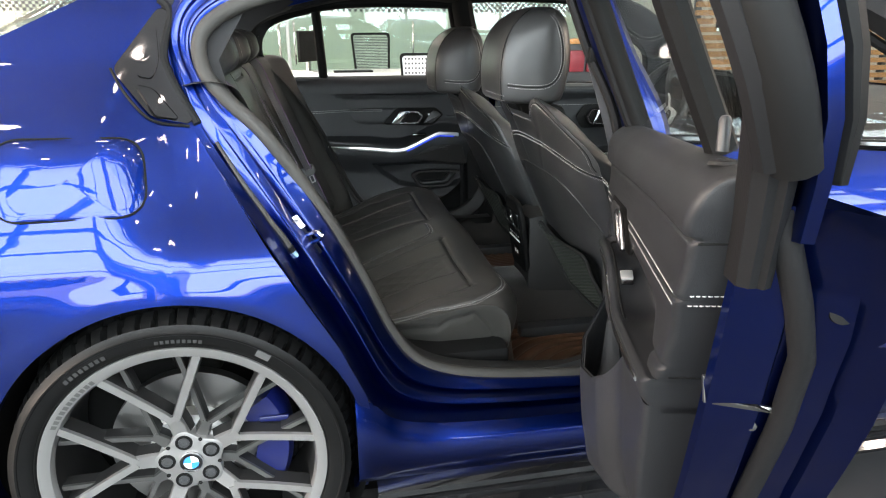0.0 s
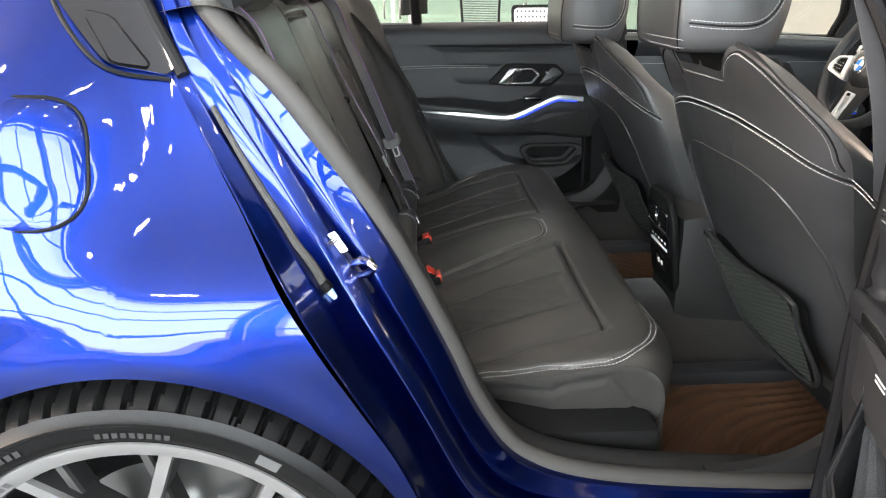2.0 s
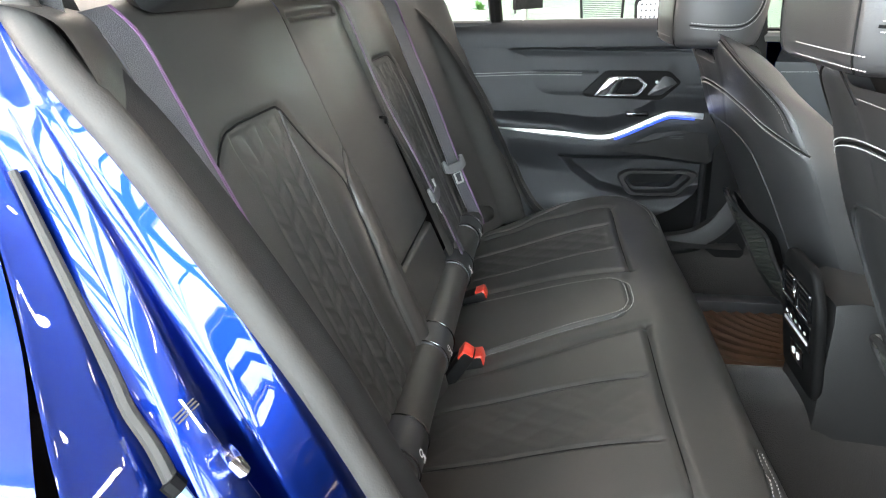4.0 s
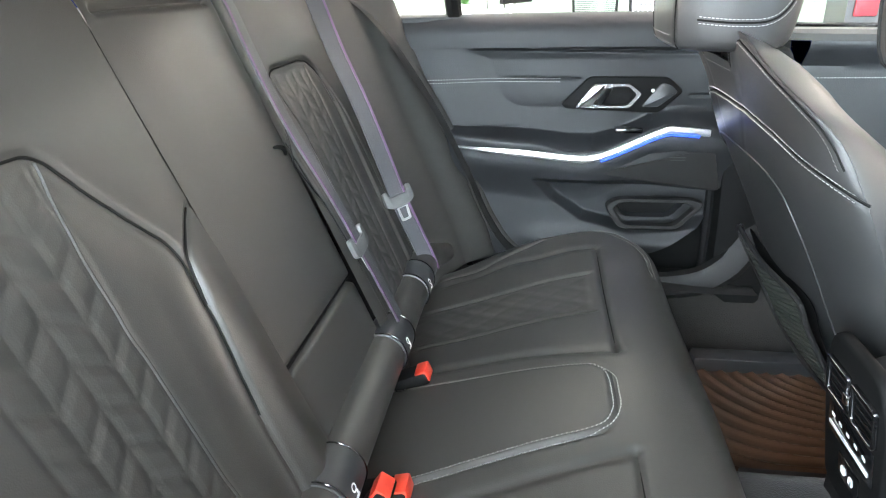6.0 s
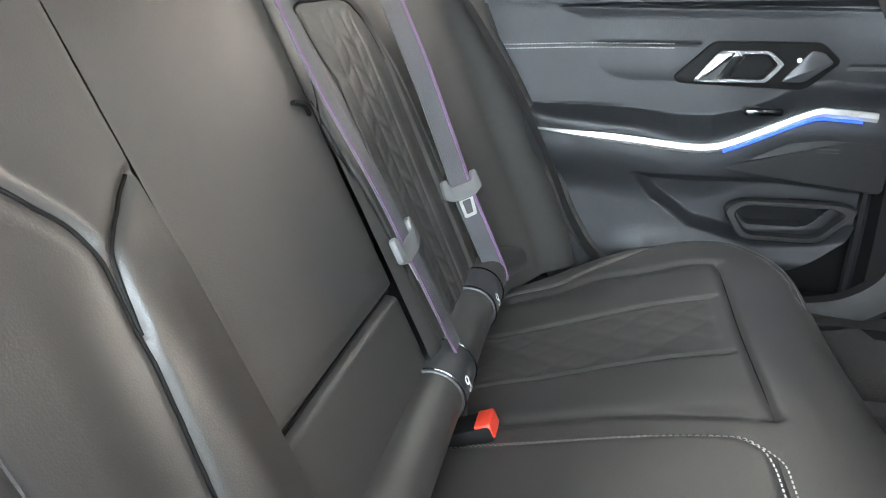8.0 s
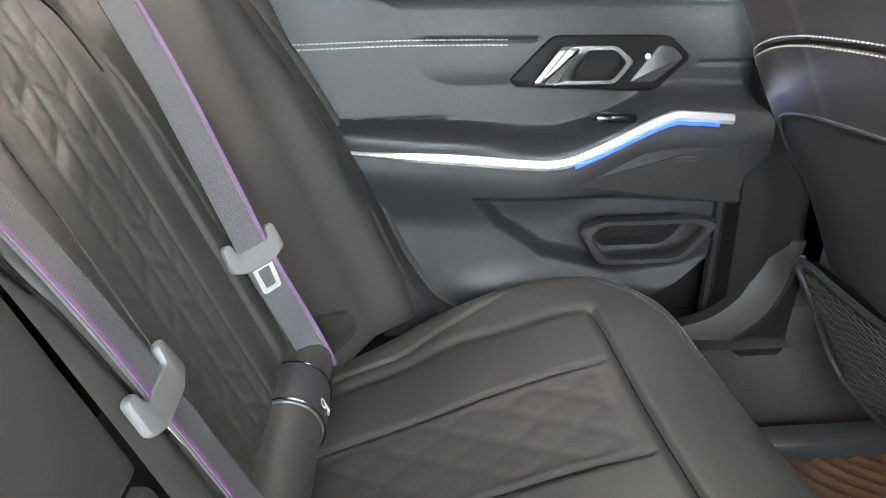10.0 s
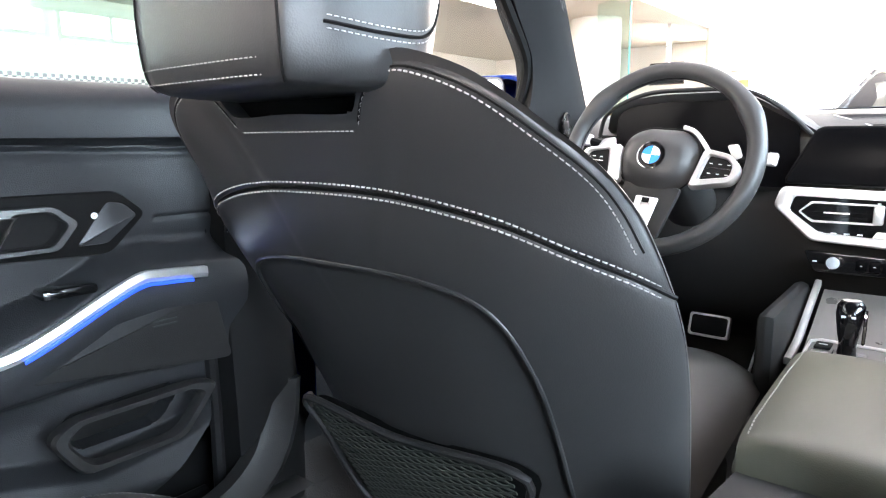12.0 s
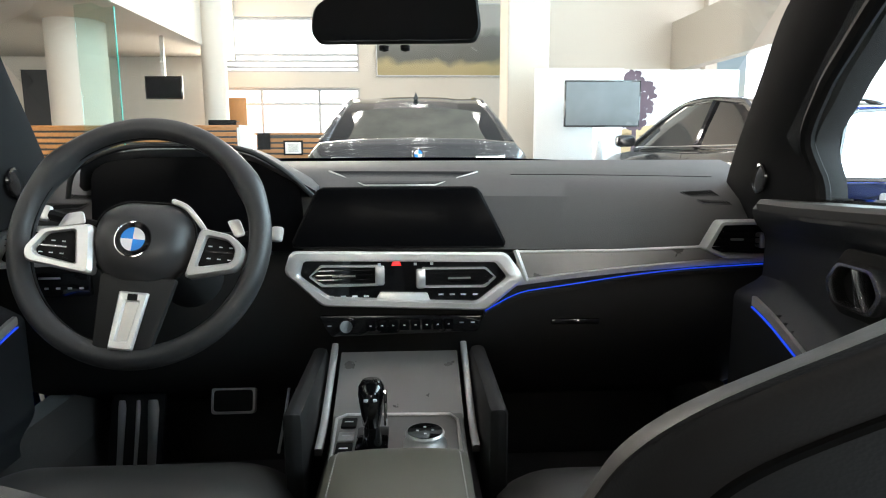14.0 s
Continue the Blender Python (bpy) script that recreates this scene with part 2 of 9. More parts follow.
def clear_glass(name, tint, reflect=1.0):
    m = bpy.data.materials.new(name)
    m.use_nodes = True
    nt = m.node_tree
    nt.nodes.remove(nt.nodes["Principled BSDF"])
    t, g, x, f, pw = (nt.nodes.new("ShaderNode" + k) for k in ("BsdfTransparent", "BsdfGlossy", "MixShader", "LayerWeight", "Math"))
    t.inputs[0].default_value = (*tint, 1)
    g.inputs["Roughness"].default_value = 0.0
    f.inputs["Blend"].default_value = 0.5
    pw.operation, pw.inputs[1].default_value = "POWER", 4.0
    sc = nt.nodes.new("ShaderNodeMath")
    sc.operation, sc.inputs[1].default_value, sc.inputs[2].default_value = "MULTIPLY_ADD", 0.7 * reflect, 0.06 * reflect
    nt.links.new(f.outputs["Facing"], pw.inputs[0])
    nt.links.new(pw.outputs[0], sc.inputs[0])
    nt.links.new(sc.outputs[0], x.inputs[0])
    nt.links.new(t.outputs[0], x.inputs[1])
    nt.links.new(g.outputs[0], x.inputs[2])
    nt.links.new(x.outputs[0], nt.nodes["Material Output"].inputs[0])
    return m


BENCHLEATHER = material("warm_black_leather", (0.0425, 0.0403, 0.0368), 0.42, grain=0.14, grain_size=620, vary=0.14, vary_size=7, rough_vary=0.06, spec=0.5)
LEATHER = material("black_leather", (0.0326, 0.0326, 0.0328), 0.38, grain=0.14, grain_size=620, vary=0.12, vary_size=9, rough_vary=0.05, spec=0.45)
# black leather lightened and turned olive for the window light on the armrest
ARMLEATHER = material("lit_armrest_leather", (0.092, 0.088, 0.064), 0.42, grain=0.14, grain_size=620, vary=0.12, vary_size=9, rough_vary=0.05, spec=0.55)
SUEDE = material("black_perforated_fabric", (0.04, 0.038, 0.036), 0.56, grain=0.35, grain_size=900, vary=0.2, vary_size=14, spec=0.4)
SHELL = material("black_soft_plastic", (0.017, 0.0168, 0.0165), 0.55, grain=0.3, grain_size=700, vary=0.1, spec=0.3)
DASH = material("dashboard_skin", (0.066, 0.065, 0.063), 0.55, grain=0.3, grain_size=650, vary=0.08, spec=0.4)
GREYSKIN = material("grey_door_skin", (0.0165, 0.0176, 0.0195), 0.5, grain=0.3, grain_size=650, vary=0.08, spec=0.45)
THREAD = material("white_thread", (0.36, 0.35, 0.335), 0.6, rough_vary=0)
BELTCLOTH = material("belt_webbing", (0.075, 0.075, 0.08), 0.45, grain=0.6, grain_size=900, spec=0.5)
BELTGRIP = material("grey_belt_plastic", (0.13, 0.13, 0.128), 0.4, vary=0.08)
BELTEDGE = material("violet_edge_thread", (0.16, 0.085, 0.17), 0.55, rough_vary=0)
CARPET = material("black_carpet", (0.022, 0.0195, 0.0172), 0.95, grain=1.0, grain_size=420, vary=0.3, vary_size=30, sheen=0.3)
MATRUBBER = material("rubber_mat", (0.022, 0.020, 0.019), 0.35, vary=0.15, spec=0.6)
SEALGREY = material("grey_seal_rubber", (0.040, 0.038, 0.035), 0.62, vary=0.1, spec=0.3, grain=0.2, grain_size=500)
RUBBER = material("seal_rubber", (0.010, 0.010, 0.0105), 0.6, vary=0.1, spec=0.12, grain=0.15, grain_size=300)
TYRE = material("tyre_rubber", (0.005, 0.005, 0.005), 0.40, vary=0.35, vary_size=14, grain=0.2, grain_size=500, spec=0.16, rough_vary=0.12)
PAINT = material("blue_metallic_paint", (0.0015, 0.017, 0.155), 0.34, metal=1.0, coat=0.8, vary=0.05, vary_size=900, rough_vary=0.02, coat_rough=0.012)
BLACKGLOSS = material("gloss_black", (0.006, 0.006, 0.0065), 0.06, coat=0.6, rough_vary=0.02)
BLACK = material("matt_black", (0.007, 0.007, 0.007), 0.6, vary=0.1, spec=0.12)
CHROME = material("satin_chrome", (0.80, 0.79, 0.77), 0.32, metal=0.72, vary=0.03, rough_vary=0.06)
BRIGHT = material("polished_chrome", (0.83, 0.83, 0.83), 0.07, metal=1.0, rough_vary=0.03)
DARKCHROME = material("dark_satin_chrome", (0.50, 0.50, 0.50), 0.24, metal=1.0, vary=0.03, rough_vary=0.06)
ALU = material("brushed_aluminium", (0.60, 0.595, 0.585), 0.30, metal=1.0, grain=0.15, grain_size=900, vary=0.06)
RIM = material("light_grey_wheel_paint", (0.27, 0.262, 0.258), 0.30, metal=0.6, coat=0.4, vary=0.05, rough_vary=0.04)
# wheel paint darkened to carry the shade on spoke sides and rim well
RIMSHADE = material("wheel_paint_in_shade", (0.030, 0.029, 0.029), 0.4, metal=0.5, vary=0.1)
RIMMID = material("mid_grey_wheel_paint", (0.115, 0.113, 0.11), 0.32, metal=0.7, vary=0.06)
RIMDARK = material("dark_grey_wheel_paint", (0.14, 0.138, 0.135), 0.35, metal=0.6, vary=0.06)
STEEL = material("brake_steel", (0.24, 0.235, 0.23), 0.35, metal=1.0, vary=0.1, vary_size=3)
CALIPER = material("blue_caliper_paint", (0.002, 0.006, 0.065), 0.35, coat=0.4)
RED = material("red_plastic", (0.75, 0.055, 0.03), 0.35, vary=0.05)
WHITE = material("white_print", (0.8, 0.8, 0.8), 0.5, rough_vary=0)
LIGHTBLUE = material("badge_blue", (0.02, 0.25, 0.75), 0.2, coat=0.5, rough_vary=0)
SCREEN = material("screen_glass", (0.003, 0.003, 0.0035), 0.25, spec=0.03, rough_vary=0.01)
TRIMWOOD = material("dark_aluminium_inlay", (0.27, 0.262, 0.25), 0.30, metal=0.6, grain=0.05, grain_size=260, vary=0.05, vary_size=18)
NET = material("pocket_net", (0.035, 0.04, 0.033), 0.6, vary=0.1)
PILLARCLOTH = material("dark_pillar_cloth", (0.0085, 0.0085, 0.009), 0.85, grain=0.4, grain_size=800, vary=0.1, spec=0.25)
LINER = material("dark_headliner", (0.016, 0.016, 0.017), 0.9, grain=0.4, grain_size=800, vary=0.08)
GLASS = clear_glass("car_glass", (0.90, 0.94, 0.93))
GREENGLASS = clear_glass("shop_glass", (0.86, 0.96, 0.93))
MIRROR = material("mirror_silver", (0.9, 0.9, 0.9), 0.01, metal=1.0, rough_vary=0)
BLUELED = glowing("blue_ambient_light", (0.015, 0.09, 1.0), 0.55)
REDLED = glowing("red_button_light", (1.0, 0.03, 0.03), 1.5)
TILE = material("dark_floor_tile", (0.034, 0.034, 0.036), 0.45, vary=0.25, vary_size=3, spec=0.3)
GROUT = material("tile_grout", (0.16, 0.155, 0.15), 0.8, vary=0.1)
PLASTER = material("off_white_plaster", (0.58, 0.53, 0.46), 0.75, vary=0.04, vary_size=1.2, grain=0.1, grain_size=60)
CEILING = material("grey_ceiling_paint", (0.28, 0.27, 0.28), 0.8, vary=0.03, vary_size=2)
WHITEPAINT = material("white_lacquer", (0.80, 0.80, 0.79), 0.35, vary=0.03)
FRAMEPAINT = material("grey_window_frame", (0.42, 0.42, 0.42), 0.4, vary=0.03)
OAK = material("orange_brown_timber", (0.42, 0.19, 0.06), 0.4, vary=0.3, vary_size=20, grain=0.2, grain_size=120)
DARKGREY = material("dark_grey_plastic", (0.035, 0.036, 0.038), 0.4, vary=0.1)
PAINT_DARK = material("dark_grey_metallic_paint", (0.060, 0.062, 0.066), 0.25, metal=0.6, coat=1.0, vary=0.05, vary_size=600)
PAINT_BLACK = material("black_car_paint", (0.012, 0.013, 0.016), 0.2, metal=0.3, coat=1.0)
PAINT_RED = material("red_car_paint", (0.42, 0.01, 0.015), 0.25, metal=0.2, coat=1.0)
PANELLIGHT = glowing("office_panel_face", (1.0, 0.95, 0.88), 15.0)
DAY = glowing("bright_daylight_backdrop", (0.93, 0.97, 1.0), 3.2)
LAMPDISC = glowing("ceiling_lamp_face", (1.0, 0.955, 0.90), 48.0)
TAIL = glowing("tail_lamp_red", (0.8, 0.02, 0.02), 0.4)
LEAF = material("plant_leaf", (0.05, 0.16, 0.03), 0.45, vary=0.3, vary_size=25)

# ---- the showroom ----
RX0, RX1, RY0, RY1, RZ = -7.0, 14.0, -6.0, 9.0, 5.6


def build_room():
    setting("floor", box(RX0 - 0.3, RX1 + 0.3, RY0 - 0.3, RY1 + 0.3, -0.2, -0.006), GROUT, "grey grouted bed under dark floor tiles", "floor")
    setting("ceiling", box(RX0 - 0.3, RX1 + 0.3, RY0 - 0.3, RY1 + 0.3, RZ, RZ + 0.2), CEILING, "dark grey painted showroom ceiling with round lamps", "ceiling")
    # side with the tall shop windows
    bm = box(RX0, RX1, RY0 - 0.25, RY0, 0, 0.35)
    box(RX0, RX1, RY0 - 0.25, RY0, 5.3, RZ, bm=bm)
    for x in (RX0, -4.2, -1.2, 1.8, 4.8, 7.8, 10.8, RX1 - 0.2):
        box(x, x + 0.2, RY0 - 0.25, RY0, 0.35, 5.3, bm=bm)
    setting("wall_south", bm, PLASTER, "off-white wall with tall shop windows between slim piers", "wall")
    bm = box(RX0, RX1, RY1, RY1 + 0.25, 0, RZ)
    setting("wall_north", bm, PLASTER, "plain off-white plaster wall behind the offices", "wall")
    bm = box(RX0 - 0.25, RX0, RY0, RY1, 0, 0.7)
    box(RX0 - 0.25, RX0, RY0, RY1, 3.7, RZ, bm=bm)
    for y in (RY0, -4.5, 0.0, 4.5, RY1 - 0.3):
        box(RX0 - 0.25, RX0, y, y + 0.3, 0.7, 3.7, bm=bm)
    setting("wall_west", bm, PLASTER, "off-white wall with wide windows", "wall")
    # end wall: windows low and high on its left half, framed picture on its right half
    bm = box(RX1, RX1 + 0.25, RY0, RY1, 0, 0.75)
    box(RX1, RX1 + 0.25, RY0, 0.95, 0.75, RZ, bm=bm)
    box(RX1, RX1 + 0.25, 3.75, RY1, 0.75, RZ, bm=bm)
    box(RX1, RX1 + 0.25, 0.95, 3.75, 2.12, 2.42, bm=bm)
    box(RX1, RX1 + 0.25, 0.95, 3.75, 3.48, RZ, bm=bm)
    setting("wall_east", bm, PLASTER, "off-white end wall with low and high windows", "wall")
    for name, args in (("backdrop", (RX0 - 2, RX1 + 2, RY0 - 2.02, RY0 - 2, -1, 6)), ("backdrop", (RX1 + 2, RX1 + 2.02, RY0, RY1, -1, 6)), ("backdrop", (RX0 - 2.02, RX0 - 2, RY0, RY1, -1, 6))):
        setting(name, box(*args), DAY, "bright overcast daylight outside the windows", "backdrop")


build_room()


def window_frame(name, x, y0, y1, z0, z1, rails, posts):
    ob = thing(name, "light grey metal window frame with clear panes", "window", kind="structure")
    for z in (z0, z1 - 0.05, *rails):
        part("window_frame", box(x, x + 0.06, y0, y1, z, z + 0.05), FRAMEPAINT, ob, flat=True)
    for y in (y0, y1 - 0.05, *posts):
        part("window_frame", box(x + 0.003, x + 0.057, y, y + 0.05, z0 + 0.05, z1 - 0.05), FRAMEPAINT, ob, flat=True)


def shop_window(name, x0, x1):
    """Dark metal bars that divide a tall shop window."""
    ob = thing(name, "tall shop window with dark metal bars", "window", kind="structure")
    for z in (0.37, 1.02, 2.35, 3.55, 4.9):
        part("transom", box(x0, x1, RY0 + 0.10, RY0 + 0.17, z, z + 0.11), DARKGREY, ob, flat=True)
    for x in (x0, (x0 + x1) / 2 - 0.04, x1 - 0.08):
        part("mullion", box(x, x + 0.08, RY0 + 0.105, RY0 + 0.165, 0.48, 4.9), DARKGREY, ob, flat=True)


for _k, _x in enumerate((-4.0, -1.0, 2.0, 5.0, 8.0)):
    shop_window("window_%d" % (_k + 3), _x, _x + 2.8)
window_frame("window_1", RX1 + 0.1, 0.95, 3.75, 0.75, 2.12, (1.78,), (1.75, 2.9))
window_frame("window_2", RX1 + 0.1, 0.95, 3.75, 2.42, 3.48, (2.50, 2.62, 2.74), ())


def ceiling_lamps():
    first = None
    for i in range(8):
        for j in range(6):
            x, y = -4.5 + i * 2.3, -5.0 + j * 1.6
            m = Matrix.Translation((x, y, RZ - 0.005))
            if first is None:
                first = thing("ceiling_lamp", "round white recessed ceiling lamp, switched on", "ceiling lamp", "round lamps in the ceiling", at=m)
                part("frame", lathe([(0.16, -0.004), (0.16, -0.012), (0.145, -0.016), (0.14, -0.004)], None, 24), WHITEPAINT, first)
                part("diffuser", lathe([(0.001, -0.009), (0.139, -0.009), (0.139, -0.004), (0.001, -0.004)], None, 24), LAMPDISC, first, "glowing white lamp face")
            else:
                copy_thing(first, m)


ceiling_lamps()


def office_lights():
    """Square light panels in the underside of the gallery."""
    first = None
    for x in (-3.2, -0.4, 2.4, 5.2, 8.0):
        m = Matrix.Translation((x, 4.9, 2.697))
        if first is None:
            first = thing("ceiling_panel_light", "square white light panel over the offices, switched on", "ceiling light", "light panels over the offices", at=m)
            part("frame", ring_prism([(-0.42, -0.42), (0.42, -0.42), (0.42, 0.42), (-0.42, 0.42)], [(-0.39, -0.39), (0.39, -0.39), (0.39, 0.39), (-0.39, 0.39)], 0.014, pose(0, 0, 0, 180, 0, 0)), WHITEPAINT, first)
            part("diffuser", box(-0.39, 0.39, -0.39, 0.39, -0.008, -0.002), PANELLIGHT, first, "glowing white panel", flat=True)
        else:
            copy_thing(first, m)


office_lights()


def columns_and_beams():
    for x, y, r in ((10.3, 4.62, 0.39), (12.0, 3.22, 0.20)):
        setting("column", lathe([(r, 0), (r, RZ)], Matrix.Translation((x, y, 0)), 40), PLASTER, "round off-white plastered column", "column", flat=False)
    setting("column", box(11.3, 12.2, -2.3, -1.62, 0, RZ, 0.03), PLASTER, "square off-white plastered column", "column")
    # gallery front that runs along the offices
    setting("gallery_beam", box(4.0, 13.95, 3.35, 3.6, 2.62, 3.75), PLASTER, "off-white gallery front above the offices", "beam")
    setting("gallery_floor", box(-6.9, 13.95, 3.6, 8.95, 2.7, 2.9), PLASTER, "underside of the gallery over the offices", "ceiling")
    setting("gallery_beam", box(-6.9, 4.0, 3.35, 3.6, 2.70, 3.75), PLASTER, "off-white gallery front above the offices", "beam")
    # bulkhead with a strip of windows on the other side
    setting("bulkhead", box(6.0, 13.95, -5.6, -5.35, 2.43, 3.40), PLASTER, "off-white bulkhead over the side windows", "beam")


columns_and_beams()


def picture(name, x, y0, y1, z0, z1, colours, label):
    """A framed landscape on a wall that faces the car, built of soft bands of colour."""
    ob = thing(name, label, "picture")
    part("frame", ring_prism(rounded([(y0, z0), (y1, z0), (y1, z1), (y0, z1)], 0.005, 2), rounded([(y0 + 0.03, z0 + 0.03), (y1 - 0.03, z0 + 0.03), (y1 - 0.03, z1 - 0.03), (y0 + 0.03, z1 - 0.03)], 0.005, 2), 0.03, axes((x, 0, 0), (0, 1, 0), (0, 0, 1), (-1, 0, 0)) @ Matrix.Identity(4)), FRAMEPAINT, ob)
    m = bpy.data.materials.new("printed_landscape")
    m.use_nodes = True
    nt = m.node_tree
    tc, mp, no, ra = (nt.nodes.new("ShaderNode" + k) for k in ("TexCoord", "Mapping", "TexNoise", "ValToRGB"))
    no.inputs["Scale"].default_value, no.inputs["Detail"].default_value = 2.2, 6
    sep, ad = nt.nodes.new("ShaderNodeSeparateXYZ"), nt.nodes.new("ShaderNodeMath")
    ad.operation = "MULTIPLY_ADD"
    ad.inputs[1].default_value = 0.35
    nt.links.new(tc.outputs["Generated"], sep.inputs[0])
    nt.links.new(tc.outputs["Object"], no.inputs["Vector"])
    nt.links.new(no.outputs["Fac"], ad.inputs[0])
    nt.links.new(sep.outputs["Z"], ad.inputs[2])
    nt.links.new(ad.outputs[0], ra.inputs[0])
    while len(ra.color_ramp.elements) < len(colours):
        ra.color_ramp.elements.new(0.5)
    for e, (p, c) in zip(ra.color_ramp.elements, colours):
        e.position, e.color = p, (*c, 1)
    nt.links.new(ra.outputs[0], nt.nodes["Principled BSDF"].inputs["Base Color"])
    nt.nodes["Principled BSDF"].inputs["Roughness"].default_value = 0.4
    part("print", box(x - 0.008, x - 0.002, y0 + 0.03, y1 - 0.03, z0 + 0.03, z1 - 0.03), m, ob, flat=True)
    return ob


picture("framed_picture", RX1 - 0.02, -1.95, 0.62, 2.33, 3.75, ((0.1, (0.30, 0.22, 0.09)), (0.3, (0.34, 0.27, 0.12)), (0.42, (0.07, 0.07, 0.055)), (0.72, (0.10, 0.10, 0.09)), (0.86, (0.30, 0.29, 0.27))), "large framed print of a car in a hazy landscape")


def counter(x, y0, y1, h, label):
    ob = thing("reception_counter", label, "counter", "timber-clad counters")
    part("body", box(x + 0.03, x + 0.6, y0, y1, 0, h - 0.03), DARKGREY, ob, flat=True)
    part("worktop", box(x - 0.02, x + 0.62, y0 - 0.03, y1 + 0.03, h - 0.03, h, 0.004), OAK, ob)
    z = 0.06
    while z < h - 0.06:
        part("slat", box(x, x + 0.028, y0, y1, z, z + 0.05, 0.004, 1), OAK, ob)
        z += 0.075
    part("end_panel", box(x - 0.01, x + 0.6, y0 - 0.04, y0, 0, h), WHITEPAINT, ob, flat=True)
    return ob


counter(9.3, 2.2, 5.2, 1.25, "reception counter clad in orange-brown timber slats")
counter(9.9, 1.05, 2.1, 1.16, "lower timber-slatted counter beside the reception")


def glass_screen():
    ob = thing("glass_screen", "tall free-standing green-tinted glass panel", "glass screen")
    m = pose(9.0, 3.75, 0, 0, 0, 62)
    part("pane", moved(box(-0.35, 0.35, -0.008, 0.008, 0.05, 2.72), m), GREENGLASS, ob)
    part("edge", moved(box(-0.356, -0.35, -0.009, 0.009, 0.05, 2.72), m), material("green_glass_edge", (0.03, 0.32, 0.25), 0.15, spec=0.6), ob, "bright green glass edge")
    part("foot", moved(box(-0.38, 0.38, -0.05, 0.05, 0, 0.05, 0.005), m), ALU, ob)


glass_screen()


def counter_things():
    s = thing("counter_sign", "white printed sheet in a dark frame on the counter front", "sign")
    part("frame", box(9.855, 9.875, 1.45, 1.72, 0.85, 1.055, 0.004), BLACK, s)
    part("sheet", box(9.851, 9.854, 1.475, 1.695, 0.875, 1.03), WHITEPAINT, s, flat=True)
    for k in range(4):
        part("text_bar", box(9.8485, 9.8505, 1.52, 1.65, 0.905 + k * 0.028, 0.912 + k * 0.028), DARKGREY, s, flat=True)
    p = thing("display_board", "dark flat board on the front of the lower counter", "board")
    part("face", box(9.855, 9.885, 1.90, 2.07, 0.93, 1.16, 0.004), BLACK, p)
    part("edge", box(9.851, 9.856, 1.90, 2.07, 1.150, 1.156), DARKGREY, p, flat=True)
    t = thing("document_tray", "black document tray on the reception counter", "tray")
    part("base", box(9.36, 9.62, 2.22, 2.58, 1.25, 1.262, 0.003), BLACK, t)
    part("rim", box(9.36, 9.372, 2.22, 2.58, 1.262, 1.32, 0.003), BLACK, t)
    part("shelf", box(9.37, 9.62, 2.24, 2.56, 1.30, 1.31, 0.003), BLACK, t)
    d = thing("interior_door", "brown wooden door standing open beside a column", "door")
    part("leaf", box(13.55, 13.595, 3.10, 3.46, 0.005, 1.90, 0.004), OAK, d)
    part("handle", box(13.52, 13.55, 3.16, 3.26, 0.98, 1.0, 0.005), ALU, d)
    d = thing("interior_door", "dark grey office door with pale frame in the end wall", "door")
    part("leaf", box(13.93, 13.97, 6.98, 7.48, 0.005, 2.45), DARKGREY, d, flat=True)
    part("frame", box(13.90, 13.98, 6.90, 6.975, 0, 2.5), FRAMEPAINT, d, flat=True)


counter_things()


def television(x, y, z, w, h, label, stand):
    ob = thing("television", label, "television")
    part("casing", box(x, x + 0.05, y - w / 2, y + w / 2, z, z + h, 0.006), BLACKGLOSS, ob)
    part("screen", box(x - 0.003, x - 0.0005, y - w / 2 + 0.02, y + w / 2 - 0.02, z + 0.02, z + h - 0.02), stand[1], ob, flat=True)
    if stand[0]:
        part("post", box(x + 0.06, x + 0.12, y - 0.1, y + 0.1, 0.03, z + h * 0.5, 0.01), ALU, ob)
        part("foot", box(x - 0.25, x + 0.35, y - 0.4, y + 0.4, 0, 0.03, 0.01), ALU, ob)
    else:
        part("bracket", box(x + 0.02, x + 0.06, y - 0.03, y + 0.03, z + h, 2.70), ALU, ob)


television(11.4, 3.86, 1.72, 0.58, 0.36, "black monitor hung from the gallery", (False, SCREEN))
television(9.8, -2.75, 1.23, 1.08, 0.64, "wide television on a metal stand, showing grey", (True, material("grey_screen_picture", (0.12, 0.13, 0.135), 0.25, vary=0.35, vary_size=2.5)))


